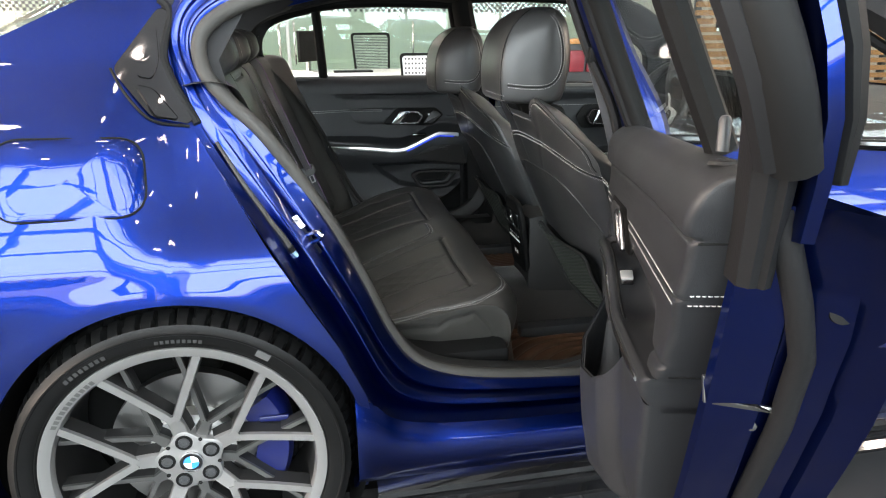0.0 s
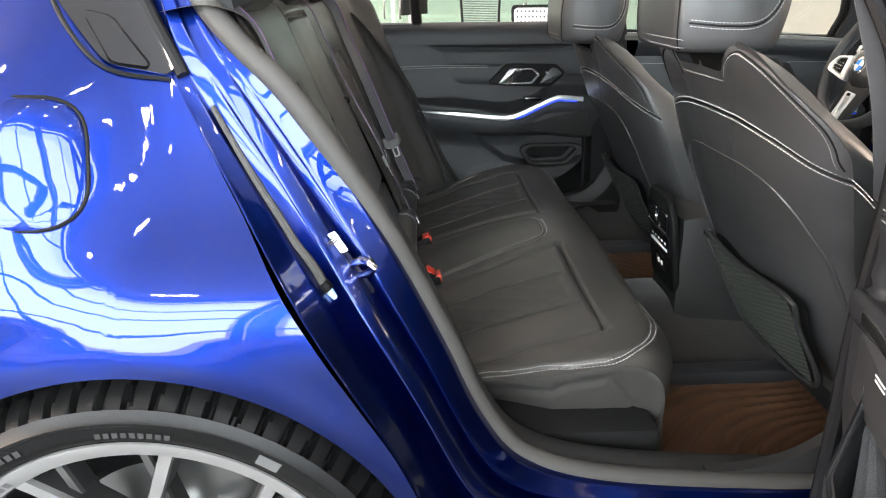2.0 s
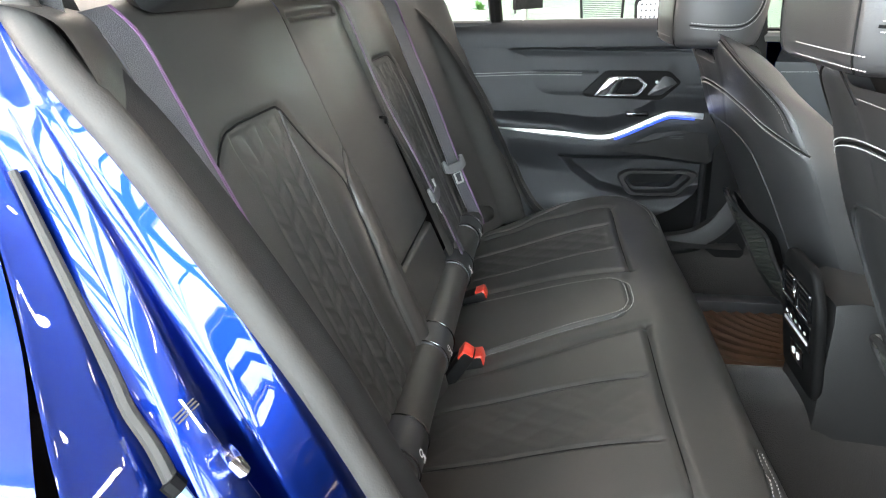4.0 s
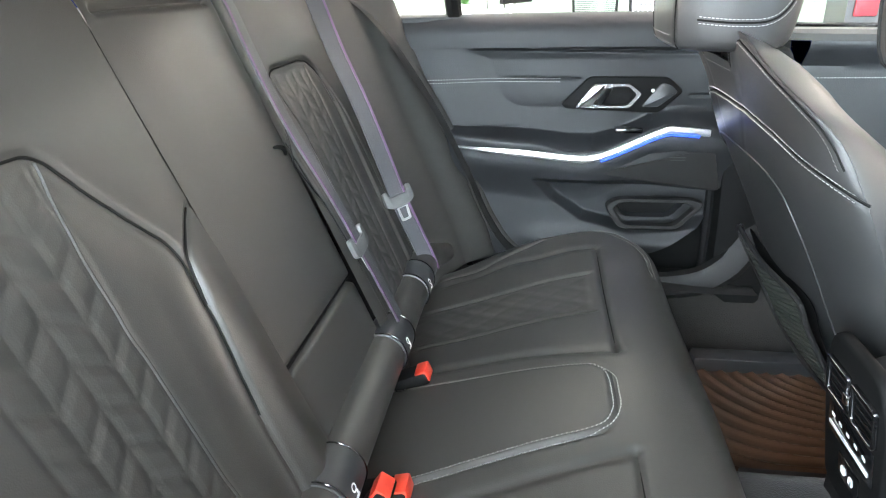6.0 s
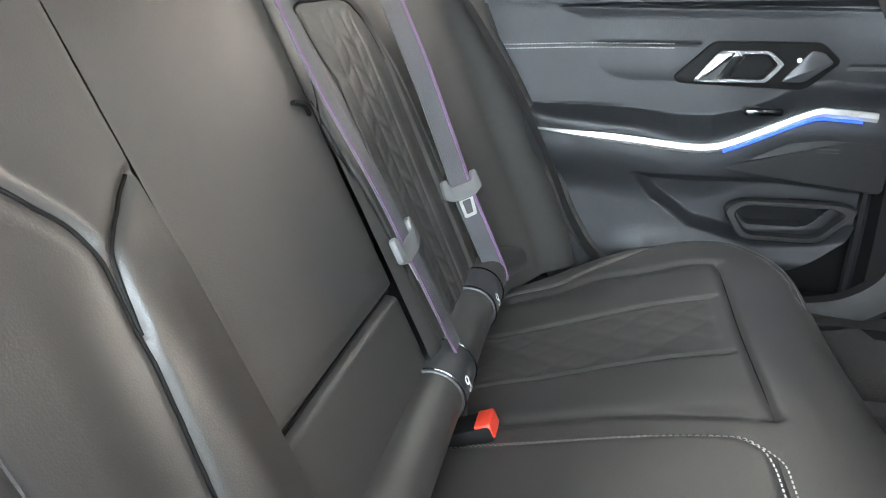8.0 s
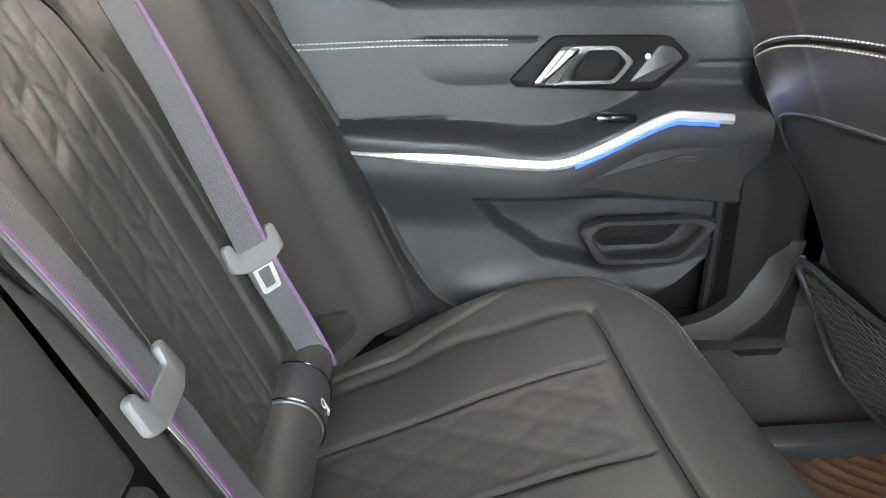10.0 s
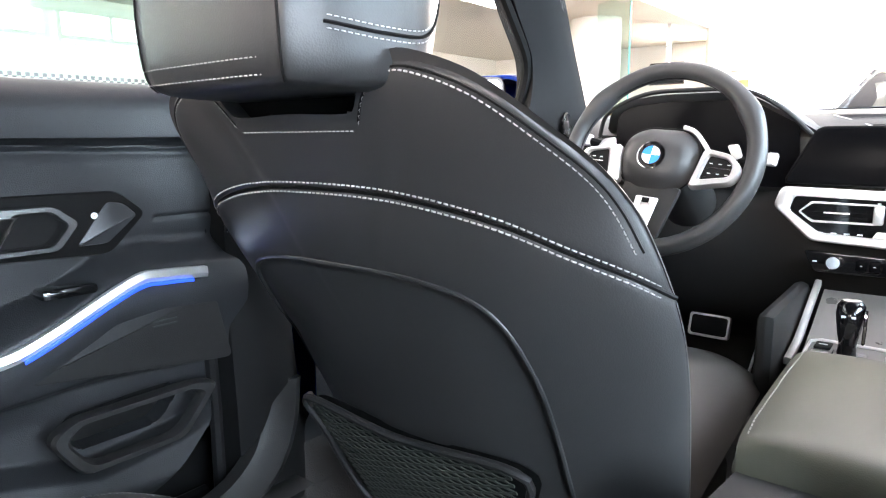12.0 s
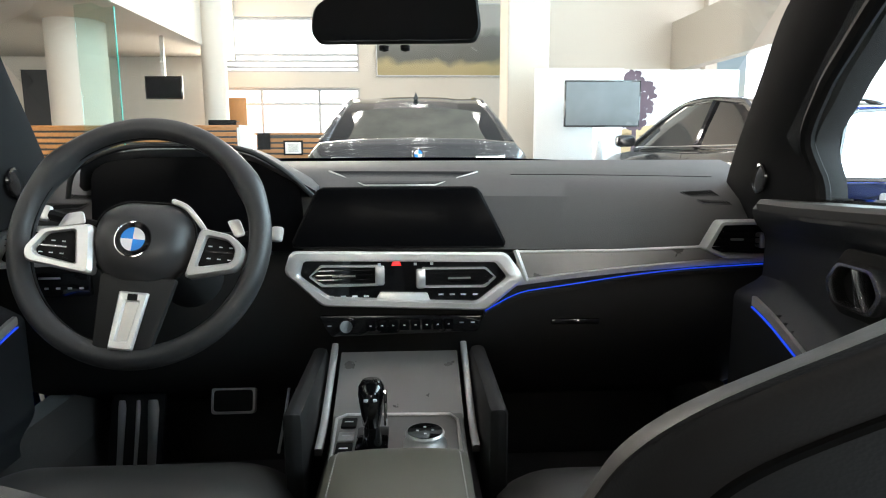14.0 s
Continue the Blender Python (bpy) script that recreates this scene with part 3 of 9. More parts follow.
def billboard():
    ob = thing("display_wall", "free-standing display wall printed with desert landscape", "display wall")
    part("panel", box(11.0, 11.15, -5.3, -3.3, 0, 2.15, 0.004), WHITEPAINT, ob)
    part("panel", box(10.6, 10.7, -3.3, -1.95, 0, 2.12, 0.004), WHITEPAINT, ob)
    hill = material("printed_violet_hill", (0.50, 0.33, 0.50), 0.5, vary=0.15)
    sand = material("printed_sand", (0.62, 0.42, 0.22), 0.5, vary=0.25, vary_size=4)
    road = material("printed_pink_road", (0.66, 0.40, 0.38), 0.5, vary=0.12)
    tree = material("printed_dark_tree", (0.09, 0.05, 0.07), 0.6, vary=0.3)
    face = axes((10.998, 0, 0), (0, 1, 0), (0, 0, 1), (-1, 0, 0))
    part("printed_sand", prism([(-3.32, 0.02), (-5.28, 0.02), (-5.28, 1.18), (-5.0, 1.20), (-4.5, 1.28), (-4.1, 1.32), (-3.32, 1.20)], 0.004, face), sand, ob, flat=True)
    part("printed_hill", prism([(-4.02, 1.36), (-4.15, 1.44), (-4.30, 1.47), (-4.45, 1.52), (-4.56, 1.60), (-4.66, 1.64), (-4.78, 1.57), (-4.90, 1.52), (-5.05, 1.56), (-5.28, 1.44), (-5.28, 1.18), (-4.6, 1.25)], 0.007, face), hill, ob, flat=True)
    part("printed_road", prism([(-3.34, 0.1), (-4.9, 0.1), (-4.75, 0.80), (-4.55, 1.02), (-4.40, 1.05), (-3.9, 0.90), (-3.4, 0.66)], 0.010, face), road, ob, flat=True)
    scrub = material("printed_ochre_scrub", (0.34, 0.22, 0.10), 0.6, vary=0.3, vary_size=9)
    gr = random.Random(9)
    for k in range(14):
        c, z, w = -3.4 - 0.13 * k, 1.12 + gr.uniform(-0.14, 0.10), gr.uniform(0.07, 0.16)
        part("printed_scrub", prism([(c + w * math.cos(t) * gr.uniform(0.7, 1.1), z + 0.3 * w * math.sin(t) * gr.uniform(0.7, 1.2)) for t in np.linspace(0, 6.28, 9, endpoint=False)], 0.0055, face), scrub, ob, flat=True)
    bm = bmesh.new()
    rng = random.Random(4)
    for k in range(230):
        a, r = rng.uniform(0, 6.28), rng.uniform(0, 1) ** 0.5
        c = (-3.62 + 0.30 * r * math.cos(a) - 0.03 * math.sin(3 * a), 1.66 + 0.46 * r * math.sin(a))
        s = rng.uniform(0.02, 0.07)
        o = [(c[0] + s * rng.uniform(0.6, 1.2) * math.cos(t), c[1] + s * rng.uniform(0.6, 1.2) * math.sin(t)) for t in np.linspace(0, 6.28, 7, endpoint=False)]
        join(bm, prism(o, 0.008 + 0.002 * rng.random(), face))
    join(bm, prism([(-3.58, 0.75), (-3.68, 0.75), (-3.65, 1.4), (-3.6, 1.4)], 0.0075, face))
    part("printed_tree", bm, tree, ob, flat=True)


billboard()

# ---- the blue car: shell ----
HALF_Z = np.array([0.10, 0.2, 0.3, 0.45, 0.6, 0.70, 0.76, 0.80, 0.836, 0.90, 0.968, 1.0, 1.1, 1.2, 1.3, 1.38, 1.45])
HALF_Y = np.array([0.76, 0.83, 0.868, 0.887, 0.888, 0.885, 0.872, 0.834, 0.793, 0.746, 0.710, 0.693, 0.648, 0.60, 0.545, 0.44, 0.2])
_zz = np.linspace(0.1, 1.45, 271)
_yy = np.convolve(np.pad(np.interp(_zz, HALF_Z, HALF_Y), 8, mode="edge"), np.ones(9) / 9, mode="same")[8:-8]
_yy = np.convolve(np.pad(_yy, 8, mode="edge"), np.ones(7) / 7, mode="same")[8:-8]


def half_width(x, z):
    x, z = np.asarray(x, float), np.asarray(z, float)
    y = np.interp(z, _zz, _yy)
    y = y + 0.05 * step(x, 0.15, 0.7) * step(z, 0.73, 0.87) * (1 - step(z, 0.95, 1.15))
    full = np.interp(z, (0.70, 0.76, 0.80, 0.83, 0.86, 0.875, 0.90, 0.94, 0.97, 1.0, 1.05, 1.1, 1.2), (0.885, 0.875, 0.863, 0.851, 0.838, 0.833, 0.825, 0.809, 0.792, 0.766, 0.716, 0.670, 0.605))
    y = y + np.where(z < 1.2, full - y, 0.0) * step(0.07 - x, 0.0, 0.18) * step(z, 0.70, 0.76)
    y = y - 0.20 * step(-x, 0.45, 1.25) ** 1.4 - 0.22 * step(x, 2.9, 3.7) ** 1.3
    r = np.hypot(x, z - 0.335)
    return y + 0.003 * np.exp(-((r - 0.36) / 0.03) ** 2)


CAR = thing("blue_sedan_body", "glossy blue metallic four-door sedan body with black trim", "car")


def side_patch(P2, side):
    x, z = P2[..., 0], P2[..., 1]
    return np.stack([x, side * half_width(x, z), z], -1)


OUTER = [(0.352, 0.19), (0.362, 0.364), (0.357, 0.45), (0.305, 0.572), (0.21, 0.736), (0.112, 0.88), (0.048, 0.99), (0.022, 1.09), (0.012, 1.18), (-0.005, 1.30), (-0.075, 1.245), (-0.28, 1.14), (-0.55, 1.06), (-0.92, 1.0), (-1.05, 0.9), (-1.08, 0.55), (-0.98, 0.22), (-0.40, 0.19)]


def quarter_panel(side):
    n = 200
    ang = np.radians(np.linspace(-24, 206, n))
    inner = np.stack([0.352 * np.cos(ang), 0.335 + 0.352 * np.sin(ang)], 1)
    o = np.array(OUTER)
    o = np.concatenate([even([a, b], 13)[:-1] for a, b in zip(o[:-1], o[1:])] + [o[-1:]])
    k = np.array([1, 2, 4, 2, 1]) / 10
    o = np.stack([np.convolve(np.pad(o[:, i], 2, mode="edge"), k, mode="valid") for i in range(2)], 1)
    oa = np.unwrap(np.arctan2(o[:, 1] - 0.335, o[:, 0]))
    oa = np.maximum.accumulate(oa + np.arange(len(oa)) * 1e-6)
    outer = np.stack([np.interp(ang, oa, o[:, i]) for i in range(2)], 1)
    r = np.linspace(0, 1, 48)[:, None, None] ** 0.9
    P = side_patch(inner[None] * (1 - r) + outer[None] * r, side)
    lip = P[:1].copy()
    lip[..., 1] -= side * 0.03
    lip2 = P[:1].copy()
    lip2[..., 1] -= side * 0.012
    P = np.concatenate([lip, lip2, P])
    bm = grid(P)
    if side < 0:
        bmesh.ops.reverse_faces(bm, faces=bm.faces[:])
    part("quarter_panel", bm, PAINT, CAR, "glossy blue rear quarter panel with round wheel arch")


for _s in (-1, 1):
    quarter_panel(_s)


def fuel_flap():
    o = rounded([(-0.262, 0.845), (-0.02, 0.842), (-0.026, 0.972), (-0.258, 0.978)], 0.045, 8)
    c = o.mean(0)
    ring = lambda s: np.array([c + (p - c) * s for p in o])
    def lift(q, d):
        return np.stack([q[:, 0], -half_width(q[:, 0], q[:, 1]) - d, q[:, 1]], 1)
    bm = outward(grid(np.stack([lift(ring(k), d) for k, d in ((1.0, -0.004), (0.994, 0.0040), (0.97, 0.0050), (0.8, 0.0050), (0.5, 0.0050), (0.2, 0.0050), (0.02, 0.0050))]), False, True))
    flap = part("fuel_flap", bm, PAINT, CAR, "rounded blue fuel filler flap with dark gap")
    o3 = lift(ring(1.008), 0.0030)
    part("gap", tube(even(np.concatenate([o3, o3[:1]]), 120, True), 0.0022, 6, closed=True), BLACK, flap, "dark gap round the flap")


fuel_flap()


def quarter_window():
    def plate(name, o, d, mat, label="", edge=0.006):
        c = np.mean(o, 0)
        o = np.array(o)
        ring = lambda s: np.array([c + (p - c) * s for p in o])
        lift = lambda q, h: np.stack([q[:, 0], -half_width(q[:, 0], q[:, 1]) - h, q[:, 1]], 1)
        rows = [lift(ring(k), h) for k, h in ((1.0, -0.004), (1.0, d * 0.6), (0.985, d), (0.9, d), (0.6, d), (0.3, d), (0.02, d))]
        return part(name, outward(grid(np.stack(rows), False, True)), mat, CAR, label)
    frame_o = rounded([(-0.078, 1.088), (0.004, 1.20), (0.028, 1.19), (0.012, 1.10), (0.062, 0.998), (0.052, 0.985), (-0.008, 1.0)], 0.014, 6)
    plate("quarter_window", even(np.concatenate([frame_o, frame_o[:1]]), 90, True), 0.008, BLACKGLOSS, "gloss black quarter window trim")
    plate("quarter_pane", even(rounded([(-0.036, 1.075), (0.0, 1.165), (0.004, 1.10), (-0.008, 1.068)], 0.01, 6), 50, True), 0.0115, BLACKGLOSS, "dark tinted quarter pane")
    plate("trim_blade", even(rounded([(-0.035, 1.06), (-0.006, 1.052), (0.036, 0.996), (-0.002, 1.004)], 0.008, 6), 50, True), 0.015, BLACKGLOSS)
    ln = [(-0.080, 1.088), (-0.05, 1.04), (-0.008, 0.996), (0.052, 0.981)]
    q = smooth_line(ln, 40)
    part("trim_edge", tube(np.stack([q[:, 0], -half_width(q[:, 0], q[:, 1]) - 0.003, q[:, 1]], 1), 0.003, 6), RUBBER, CAR)
    ln = [(0.006, 1.212), (0.026, 1.185), (0.012, 1.10), (0.066, 0.985)]
    q = smooth_line(ln, 40)
    part("trim_edge", tube(np.stack([q[:, 0], -half_width(q[:, 0], q[:, 1]) - 0.002, q[:, 1]], 1), 0.008, 8), RUBBER, CAR)


quarter_window()

SHUT = [(0.90, -0.565, 1.345), (0.5, -0.565, 1.35), (0.25, -0.58, 1.32), (0.075, -0.595, 1.25), (0.018, -0.618, 1.17), (0.024, -0.65, 1.09), (0.048, -0.698, 0.99), (0.112, -0.757, 0.88), (0.21, -0.862, 0.736), (0.305, -0.888, 0.572), (0.357, -0.886, 0.45), (0.40, -0.868, 0.385), (0.50, -0.850, 0.345), (0.72, -0.842, 0.325), (1.0, -0.842, 0.32)]
SEAL = [(0.86, -0.59, 1.265), (0.5, -0.60, 1.275), (0.27, -0.61, 1.235), (0.14, -0.622, 1.195), (0.08, -0.635, 1.145), (0.082, -0.655, 1.08), (0.124, -0.68, 1.025), (0.195, -0.70, 0.95), (0.298, -0.708, 0.785), (0.372, -0.712, 0.635), (0.425, -0.715, 0.515), (0.49, -0.718, 0.432), (0.62, -0.72, 0.385), (0.88, -0.72, 0.358), (1.05, -0.72, 0.355)]


def aperture(side):
    flip = np.array((1, -side, 1.0))
    a, b = smooth_line(SHUT, 160) * flip, smooth_line(SEAL, 160) * flip
    key = [(0, 0, 0), (0.018, 0.02, 0), (0.038, 0.08, 0), (0.08, 0.18, 0), (0.12, 0.27, 0), (0.15, 0.34, 0), (0.168, 0.45, 0), (0.205, 0.53, 0), (0.33, 0.60, 0), (0.37, 0.58, 0), (0.39, 0.44, 0), (0.42, 0.375, 0), (0.48, 0.40, 0), (0.54, 0.45, 0), (0.57, 0.50, 0), (0.585, 0.66, 0), (0.61, 0.71, 0), (0.67, 0.74, 0), (0.69, 0.68, 0), (0.715, 0.655, 0), (0.80, 0.71, 0), (0.92, 0.80, 0), (0.96, 0.84, 0), (1.0, 0.98, 0)]
    prof = curve_rows(key, 3)
    d = b - a
    rows = []
    for s, w, h in prof:
        p = a + d * s
        p[:, 1] = a[:, 1] + d[:, 1] * w
        t = np.gradient(a, axis=0)
        nrm = np.cross(t, d)
        nrm /= np.linalg.norm(nrm, axis=1)[:, None]
        rows.append(p + nrm * h)
    P = np.stack(rows)
    part("door_aperture", grid(P), PAINT, CAR, "glossy blue stepped door frame")
    rub = part("door_seal", tube(b, 0.0150, 12), SEALGREY, CAR, "thick grey rubber door seal")
    # inner trim just behind the seal
    rows2 = []
    for k, (dy, din) in enumerate(((0.0, 0.0), (0.02, 0.010), (0.045, 0.012), (0.06, 0.004))):
        q = b.copy()
        q[:, 1] -= side * dy
        cen = np.array((0.6, 0, 0.8))
        v = cen - q
        v[:, 1] = 0
        v /= np.linalg.norm(v, axis=1)[:, None]
        rows2.append(q + v * din)
    part("aperture_lining", grid(np.stack(rows2)), SHELL, CAR, "black plastic lining inside the door frame")


aperture(-1)
aperture(1)


def rocker(side):
    xs = np.linspace(0.33, 2.45, 60)
    prof = [(0.842, 0.325), (0.856, 0.315), (0.866, 0.30), (0.868, 0.27), (0.857, 0.235), (0.85, 0.222), (0.80, 0.222)]
    top = np.interp(xs, (0.355, 0.375, 0.40, 0.44, 0.50, 0.60, 0.72, 1.0), (0.45, 0.412, 0.385, 0.364, 0.345, 0.334, 0.325, 0.320))
    wide = np.interp(xs, (0.355, 0.40, 0.50, 0.72), (0.884, 0.868, 0.850, 0.842))
    P = np.array([[(x, side * (y + (w - 0.842) * min(1, (z - 0.22) / 0.06)), z + (t - 0.320) * max(0, (z - 0.27) / 0.055)) for x, t, w in zip(xs, top, wide)] for y, z in prof])
    part("sill_panel", outward(grid(P)), PAINT, CAR, "blue outer sill")
    prof = [(0.80, 0.225), (0.862, 0.222), (0.882, 0.208), (0.884, 0.196), (0.862, 0.186), (0.858, 0.15), (0.878, 0.135), (0.874, 0.122), (0.80, 0.118)]
    P = np.array([[(x, side * y, z) for x in np.linspace(0.37, 2.45, 40)] for y, z in prof])
    part("side_skirt", outward(grid(P)), BLACKGLOSS, CAR, "gloss black side skirt")


rocker(-1)
rocker(1)


def top_patches():
    """Roof, rear and front glass, boot lid, bonnet, nose and tail."""
    ys = np.linspace(-1, 1, 41)
    def strip(keys, n=40):
        """keys: (x, z at the middle, half width, z at the edge)"""
        k = smooth_line(keys, n)
        return np.array([[(x, w * t, zm + (ze - zm) * abs(t) ** 2.6) for t in ys] for x, zm, w, ze in k])
    part("roof", outward(grid(strip([(-0.06, 1.335, 0.545, 1.265), (0.25, 1.40, 0.575, 1.335), (0.7, 1.435, 0.58, 1.36), (1.1, 1.425, 0.575, 1.35), (1.42, 1.385, 0.565, 1.315)]))), PAINT, CAR, "blue roof panel")
    part("headliner", outward(grid(strip([(-0.03, 1.285, 0.54, 1.225), (0.25, 1.345, 0.57, 1.26), (0.7, 1.37, 0.575, 1.275), (1.1, 1.36, 0.57, 1.28), (1.42, 1.335, 0.56, 1.275)]))), LINER, CAR, "dark grey cloth headliner")
    for name, keys in (("rear_window", [(-0.06, 1.335, 0.545, 1.265), (-0.3, 1.22, 0.58, 1.15), (-0.56, 1.07, 0.62, 1.03)]), ("windscreen", [(1.42, 1.385, 0.565, 1.315), (1.75, 1.255, 0.62, 1.17), (2.08, 1.10, 0.68, 1.03), (2.36, 0.965, 0.73, 0.93)])):
        w = part(name, outward(grid(strip(keys))), GLASS, CAR, "clear curved car glass")
        w.visible_shadow = False
    part("boot_lid", outward(grid(strip([(-0.56, 1.07, 0.62, 1.03), (-0.8, 1.06, 0.60, 1.02), (-1.0, 1.03, 0.56, 0.97), (-1.06, 0.9, 0.55, 0.86), (-1.1, 0.6, 0.58, 0.6), (-1.05, 0.25, 0.6, 0.25)]))), PAINT, CAR, "blue boot lid and rear bumper")
    part("bonnet", outward(grid(strip([(2.36, 0.965, 0.73, 0.93), (2.7, 0.93, 0.80, 0.87), (3.2, 0.85, 0.78, 0.78), (3.5, 0.74, 0.72, 0.68), (3.62, 0.5, 0.66, 0.5), (3.58, 0.2, 0.66, 0.2)]))), PAINT, CAR, "blue bonnet and front bumper")
    for side in (-1, 1):
        # front wing with its wheel arch
        n = 90
        ang = np.radians(np.linspace(-24, 206, n))
        inner = np.stack([2.85 + 0.35 * np.cos(ang), 0.335 + 0.35 * np.sin(ang)], 1)
        o = np.array([(3.5, 0.19), (3.56, 0.45), (3.5, 0.70), (3.2, 0.80), (2.7, 0.89), (2.36, 0.93), (2.25, 0.92), (2.24, 0.6), (2.26, 0.35), (2.42, 0.19)])
        o = np.concatenate([even([a, b], 13)[:-1] for a, b in zip(o[:-1], o[1:])] + [o[-1:]])
        oa = np.maximum.accumulate(np.unwrap(np.arctan2(o[:, 1] - 0.335, o[:, 0] - 2.85)))
        outer = np.stack([np.interp(ang, oa + np.arange(len(oa)) * 1e-6, o[:, i]) for i in range(2)], 1)
        r = np.linspace(0, 1, 20)[:, None, None]
        bm = grid(side_patch(inner[None] * (1 - r) + outer[None] * r, side))
        if side < 0:
            bmesh.ops.reverse_faces(bm, faces=bm.faces[:])
        part("front_wing", bm, PAINT, CAR)
        for cx in (0.0, 2.85):
            a2 = np.radians(np.linspace(-30, 210, 40))
            P = np.array([[(cx + 0.358 * math.cos(t), side * y, 0.335 + 0.358 * math.sin(t)) for t in a2] for y in (0.875, 0.80, 0.72, 0.64)])
            part("wheel_arch_liner", grid(P), BLACK, CAR, "black wheel arch liner")
            part("arch_back", box(cx - 0.36, cx + 0.235, side * 0.62, side * 0.64, 0.12, 0.70), BLACK, CAR, flat=True)
            part("arch_back", box(cx + 0.235, cx + 0.36, side * 0.70, side * 0.71, 0.12, 0.66), BLACK, CAR, flat=True)
    part("floor_pan", box(-1.0, 3.5, -0.80, 0.80, 0.115, 0.16), BLACK, CAR, flat=True)


top_patches()


def front_door(side):
    """A closed front door: painted skin, belt strip, window frame, pane, inner panel and grip."""
    door = thing("front_door", "closed blue front door with clear window", "car door", "doors of the blue car")
    x0, x1 = 0.945, 2.24
    belt = lambda x: np.interp(x, (0.98, 1.46, 1.75, 2.24), (0.938, 0.928, 0.914, 0.902)) - (0.018 if side < 0 else 0.0) * step(np.asarray(x), 0.98, 1.6)
    X, V = np.meshgrid(np.linspace(x0, x1, 40), np.linspace(0, 1, 40), indexing="ij")
    Z = 0.335 + V * (belt(X) - 0.013 - 0.335)
    bm = grid(side_patch(np.stack([X, Z], -1), side))
    if side > 0:
        bmesh.ops.reverse_faces(bm, faces=bm.faces[:])
    part("skin", bm, PAINT, door, "glossy blue door skin")
    xs = np.linspace(0.95, 2.2, 20)
    yb = half_width(xs, 0.93)
    part("belt_strip", tube(np.stack([xs, side * yb, belt(xs) - 0.003], 1), 0.011, 8), BLACKGLOSS, door)
    # window: a frame round the opening and its pane
    o = smooth_line([(0.985, 0.94), (0.95, 1.1), (0.905, 1.24), (0.95, 1.265), (1.2, 1.268), (1.36, 1.258), (1.49, 1.212), (1.625, 1.138), (1.732, 1.066), (1.762, 0.99), (1.748, 0.90)], 70)
    if side < 0:
        o[:, 0] -= 0.045 * step(o[:, 1], 0.99, 1.08) * step(o[:, 0], 1.2, 1.5)
    lean = lambda z: side * np.interp(z, (0.93, 1.28), (0.755, 0.60))
    part("window_frame", tube(np.stack([o[:, 0], lean(o[:, 1]), o[:, 1]], 1), 0.012, 8), BLACK, door)
    t = np.linspace(0, 1, 14)
    P = np.array([[(x, float(lean(z)), z) for x, z in ((0.985 - 0.08 * v + u * (0.98 - 0.45 * v ** 1.2), 0.885 + v * 0.370) for u in t)] for v in t])
    part("pane", grid(P), GLASS, door, "clear side window").visible_shadow = False
    # inner panel
    X, V = np.meshgrid(np.linspace(1.075, 1.885, 60), np.linspace(0, 1, 60), indexing="ij")
    top = belt(X)
    Z = 0.30 + V * (top - 0.30)
    up, back = (0.028, 0.075) if side < 0 else (0.0, 0.03)
    zt = up + np.interp(X + back, (1.0, 1.35, 1.55, 1.70, 1.744, 1.88, 2.2), (0.60, 0.605, 0.613, 0.626, 0.640, 0.685, 0.69))
    p = 0.055 * step(Z, zt + 0.03, zt - 0.01) * (0.35 + 0.65 * step(Z, 0.42, 0.5)) + 0.03 * step(Z, top - 0.08, top - 0.03) - 0.05 * step(Z, top - 0.015, top + 0.005) + groove(X, Z, [(1.0, 0.865), (2.1, 0.855)], 0.004, 0.006)
    Y = side * (0.735 - p)
    part("inner_panel", outward(grid(np.stack([X, Y, Z], -1))), GREYSKIN, door, "dark grey soft door panel")
    part("belt_pad", loft([[(x, side * y, float(belt(x)) + z) for y, z in ((0.702, -0.022), (0.698, -0.008), (0.706, 0.0), (0.768, 0.0), (0.772, -0.012))] for x in np.linspace(1.0, 1.86, 14)]), DASH, door)
    ln = np.array([(x - back, side * (0.735 - 0.058), z + up) for x, z in smooth_line([(1.15, 0.602), (1.55, 0.612), (1.70, 0.625), (1.744, 0.638), (1.82, 0.667), (1.88, 0.683)], 40)])
    part("trim_strip", ribbon(ln, (0, 0, 1), 0.016, 0.004), CHROME, door, "satin metal strip")
    l2 = ln[29:] + np.array((0, -side * 0.003, -0.0125))
    part("panel_end", box(1.886, 2.0, min(side * 0.775, side * 0.80), max(side * 0.775, side * 0.80), 0.30, 0.93), BLACK, door)
    part("ambient_strip", ribbon(l2, (0, 0, 1), 0.0026, 0.002), BLUELED, door, "glowing blue light strip")
    ys = side * 0.725
    hx = 1.585 if side < 0 else 1.56
    rot = axes((hx, ys, 0.785), (1, 0, 0), (0, 0, 1), (0, -side, 0))
    o = np.array([(0.035, -0.035), (0.055, 0.0), (0.03, 0.035), (-0.05, 0.035), (-0.075, 0.0), (-0.055, -0.035)])
    part("grip", ring_prism(rounded(o, 0.012), rounded(o * 0.80, 0.01), 0.03, rot), DARKCHROME, door, "satin chrome door release")
    part("release_blade", prism(rounded([(-0.034, -0.028), (-0.016, 0.028), (0.002, 0.028), (-0.016, -0.028)], 0.004), 0.028, rot, 0.004), DARKCHROME, door)
    part("stitching", stitches(np.array([(x, side * (0.735 - 0.001), 0.836) for x in np.linspace(1.05, 1.93, 80)]), (0, -side, 0), 0.0045, 0.002, 0.0007), THREAD, door)
    for k in range(3):
        part("switch_key", box(1.70 + k * 0.022, 1.717 + k * 0.022, min(side * 0.69, side * 0.715), max(side * 0.69, side * 0.715), 0.672 + k * 0.008, 0.682 + k * 0.008, 0.003), BLACKGLOSS, door)
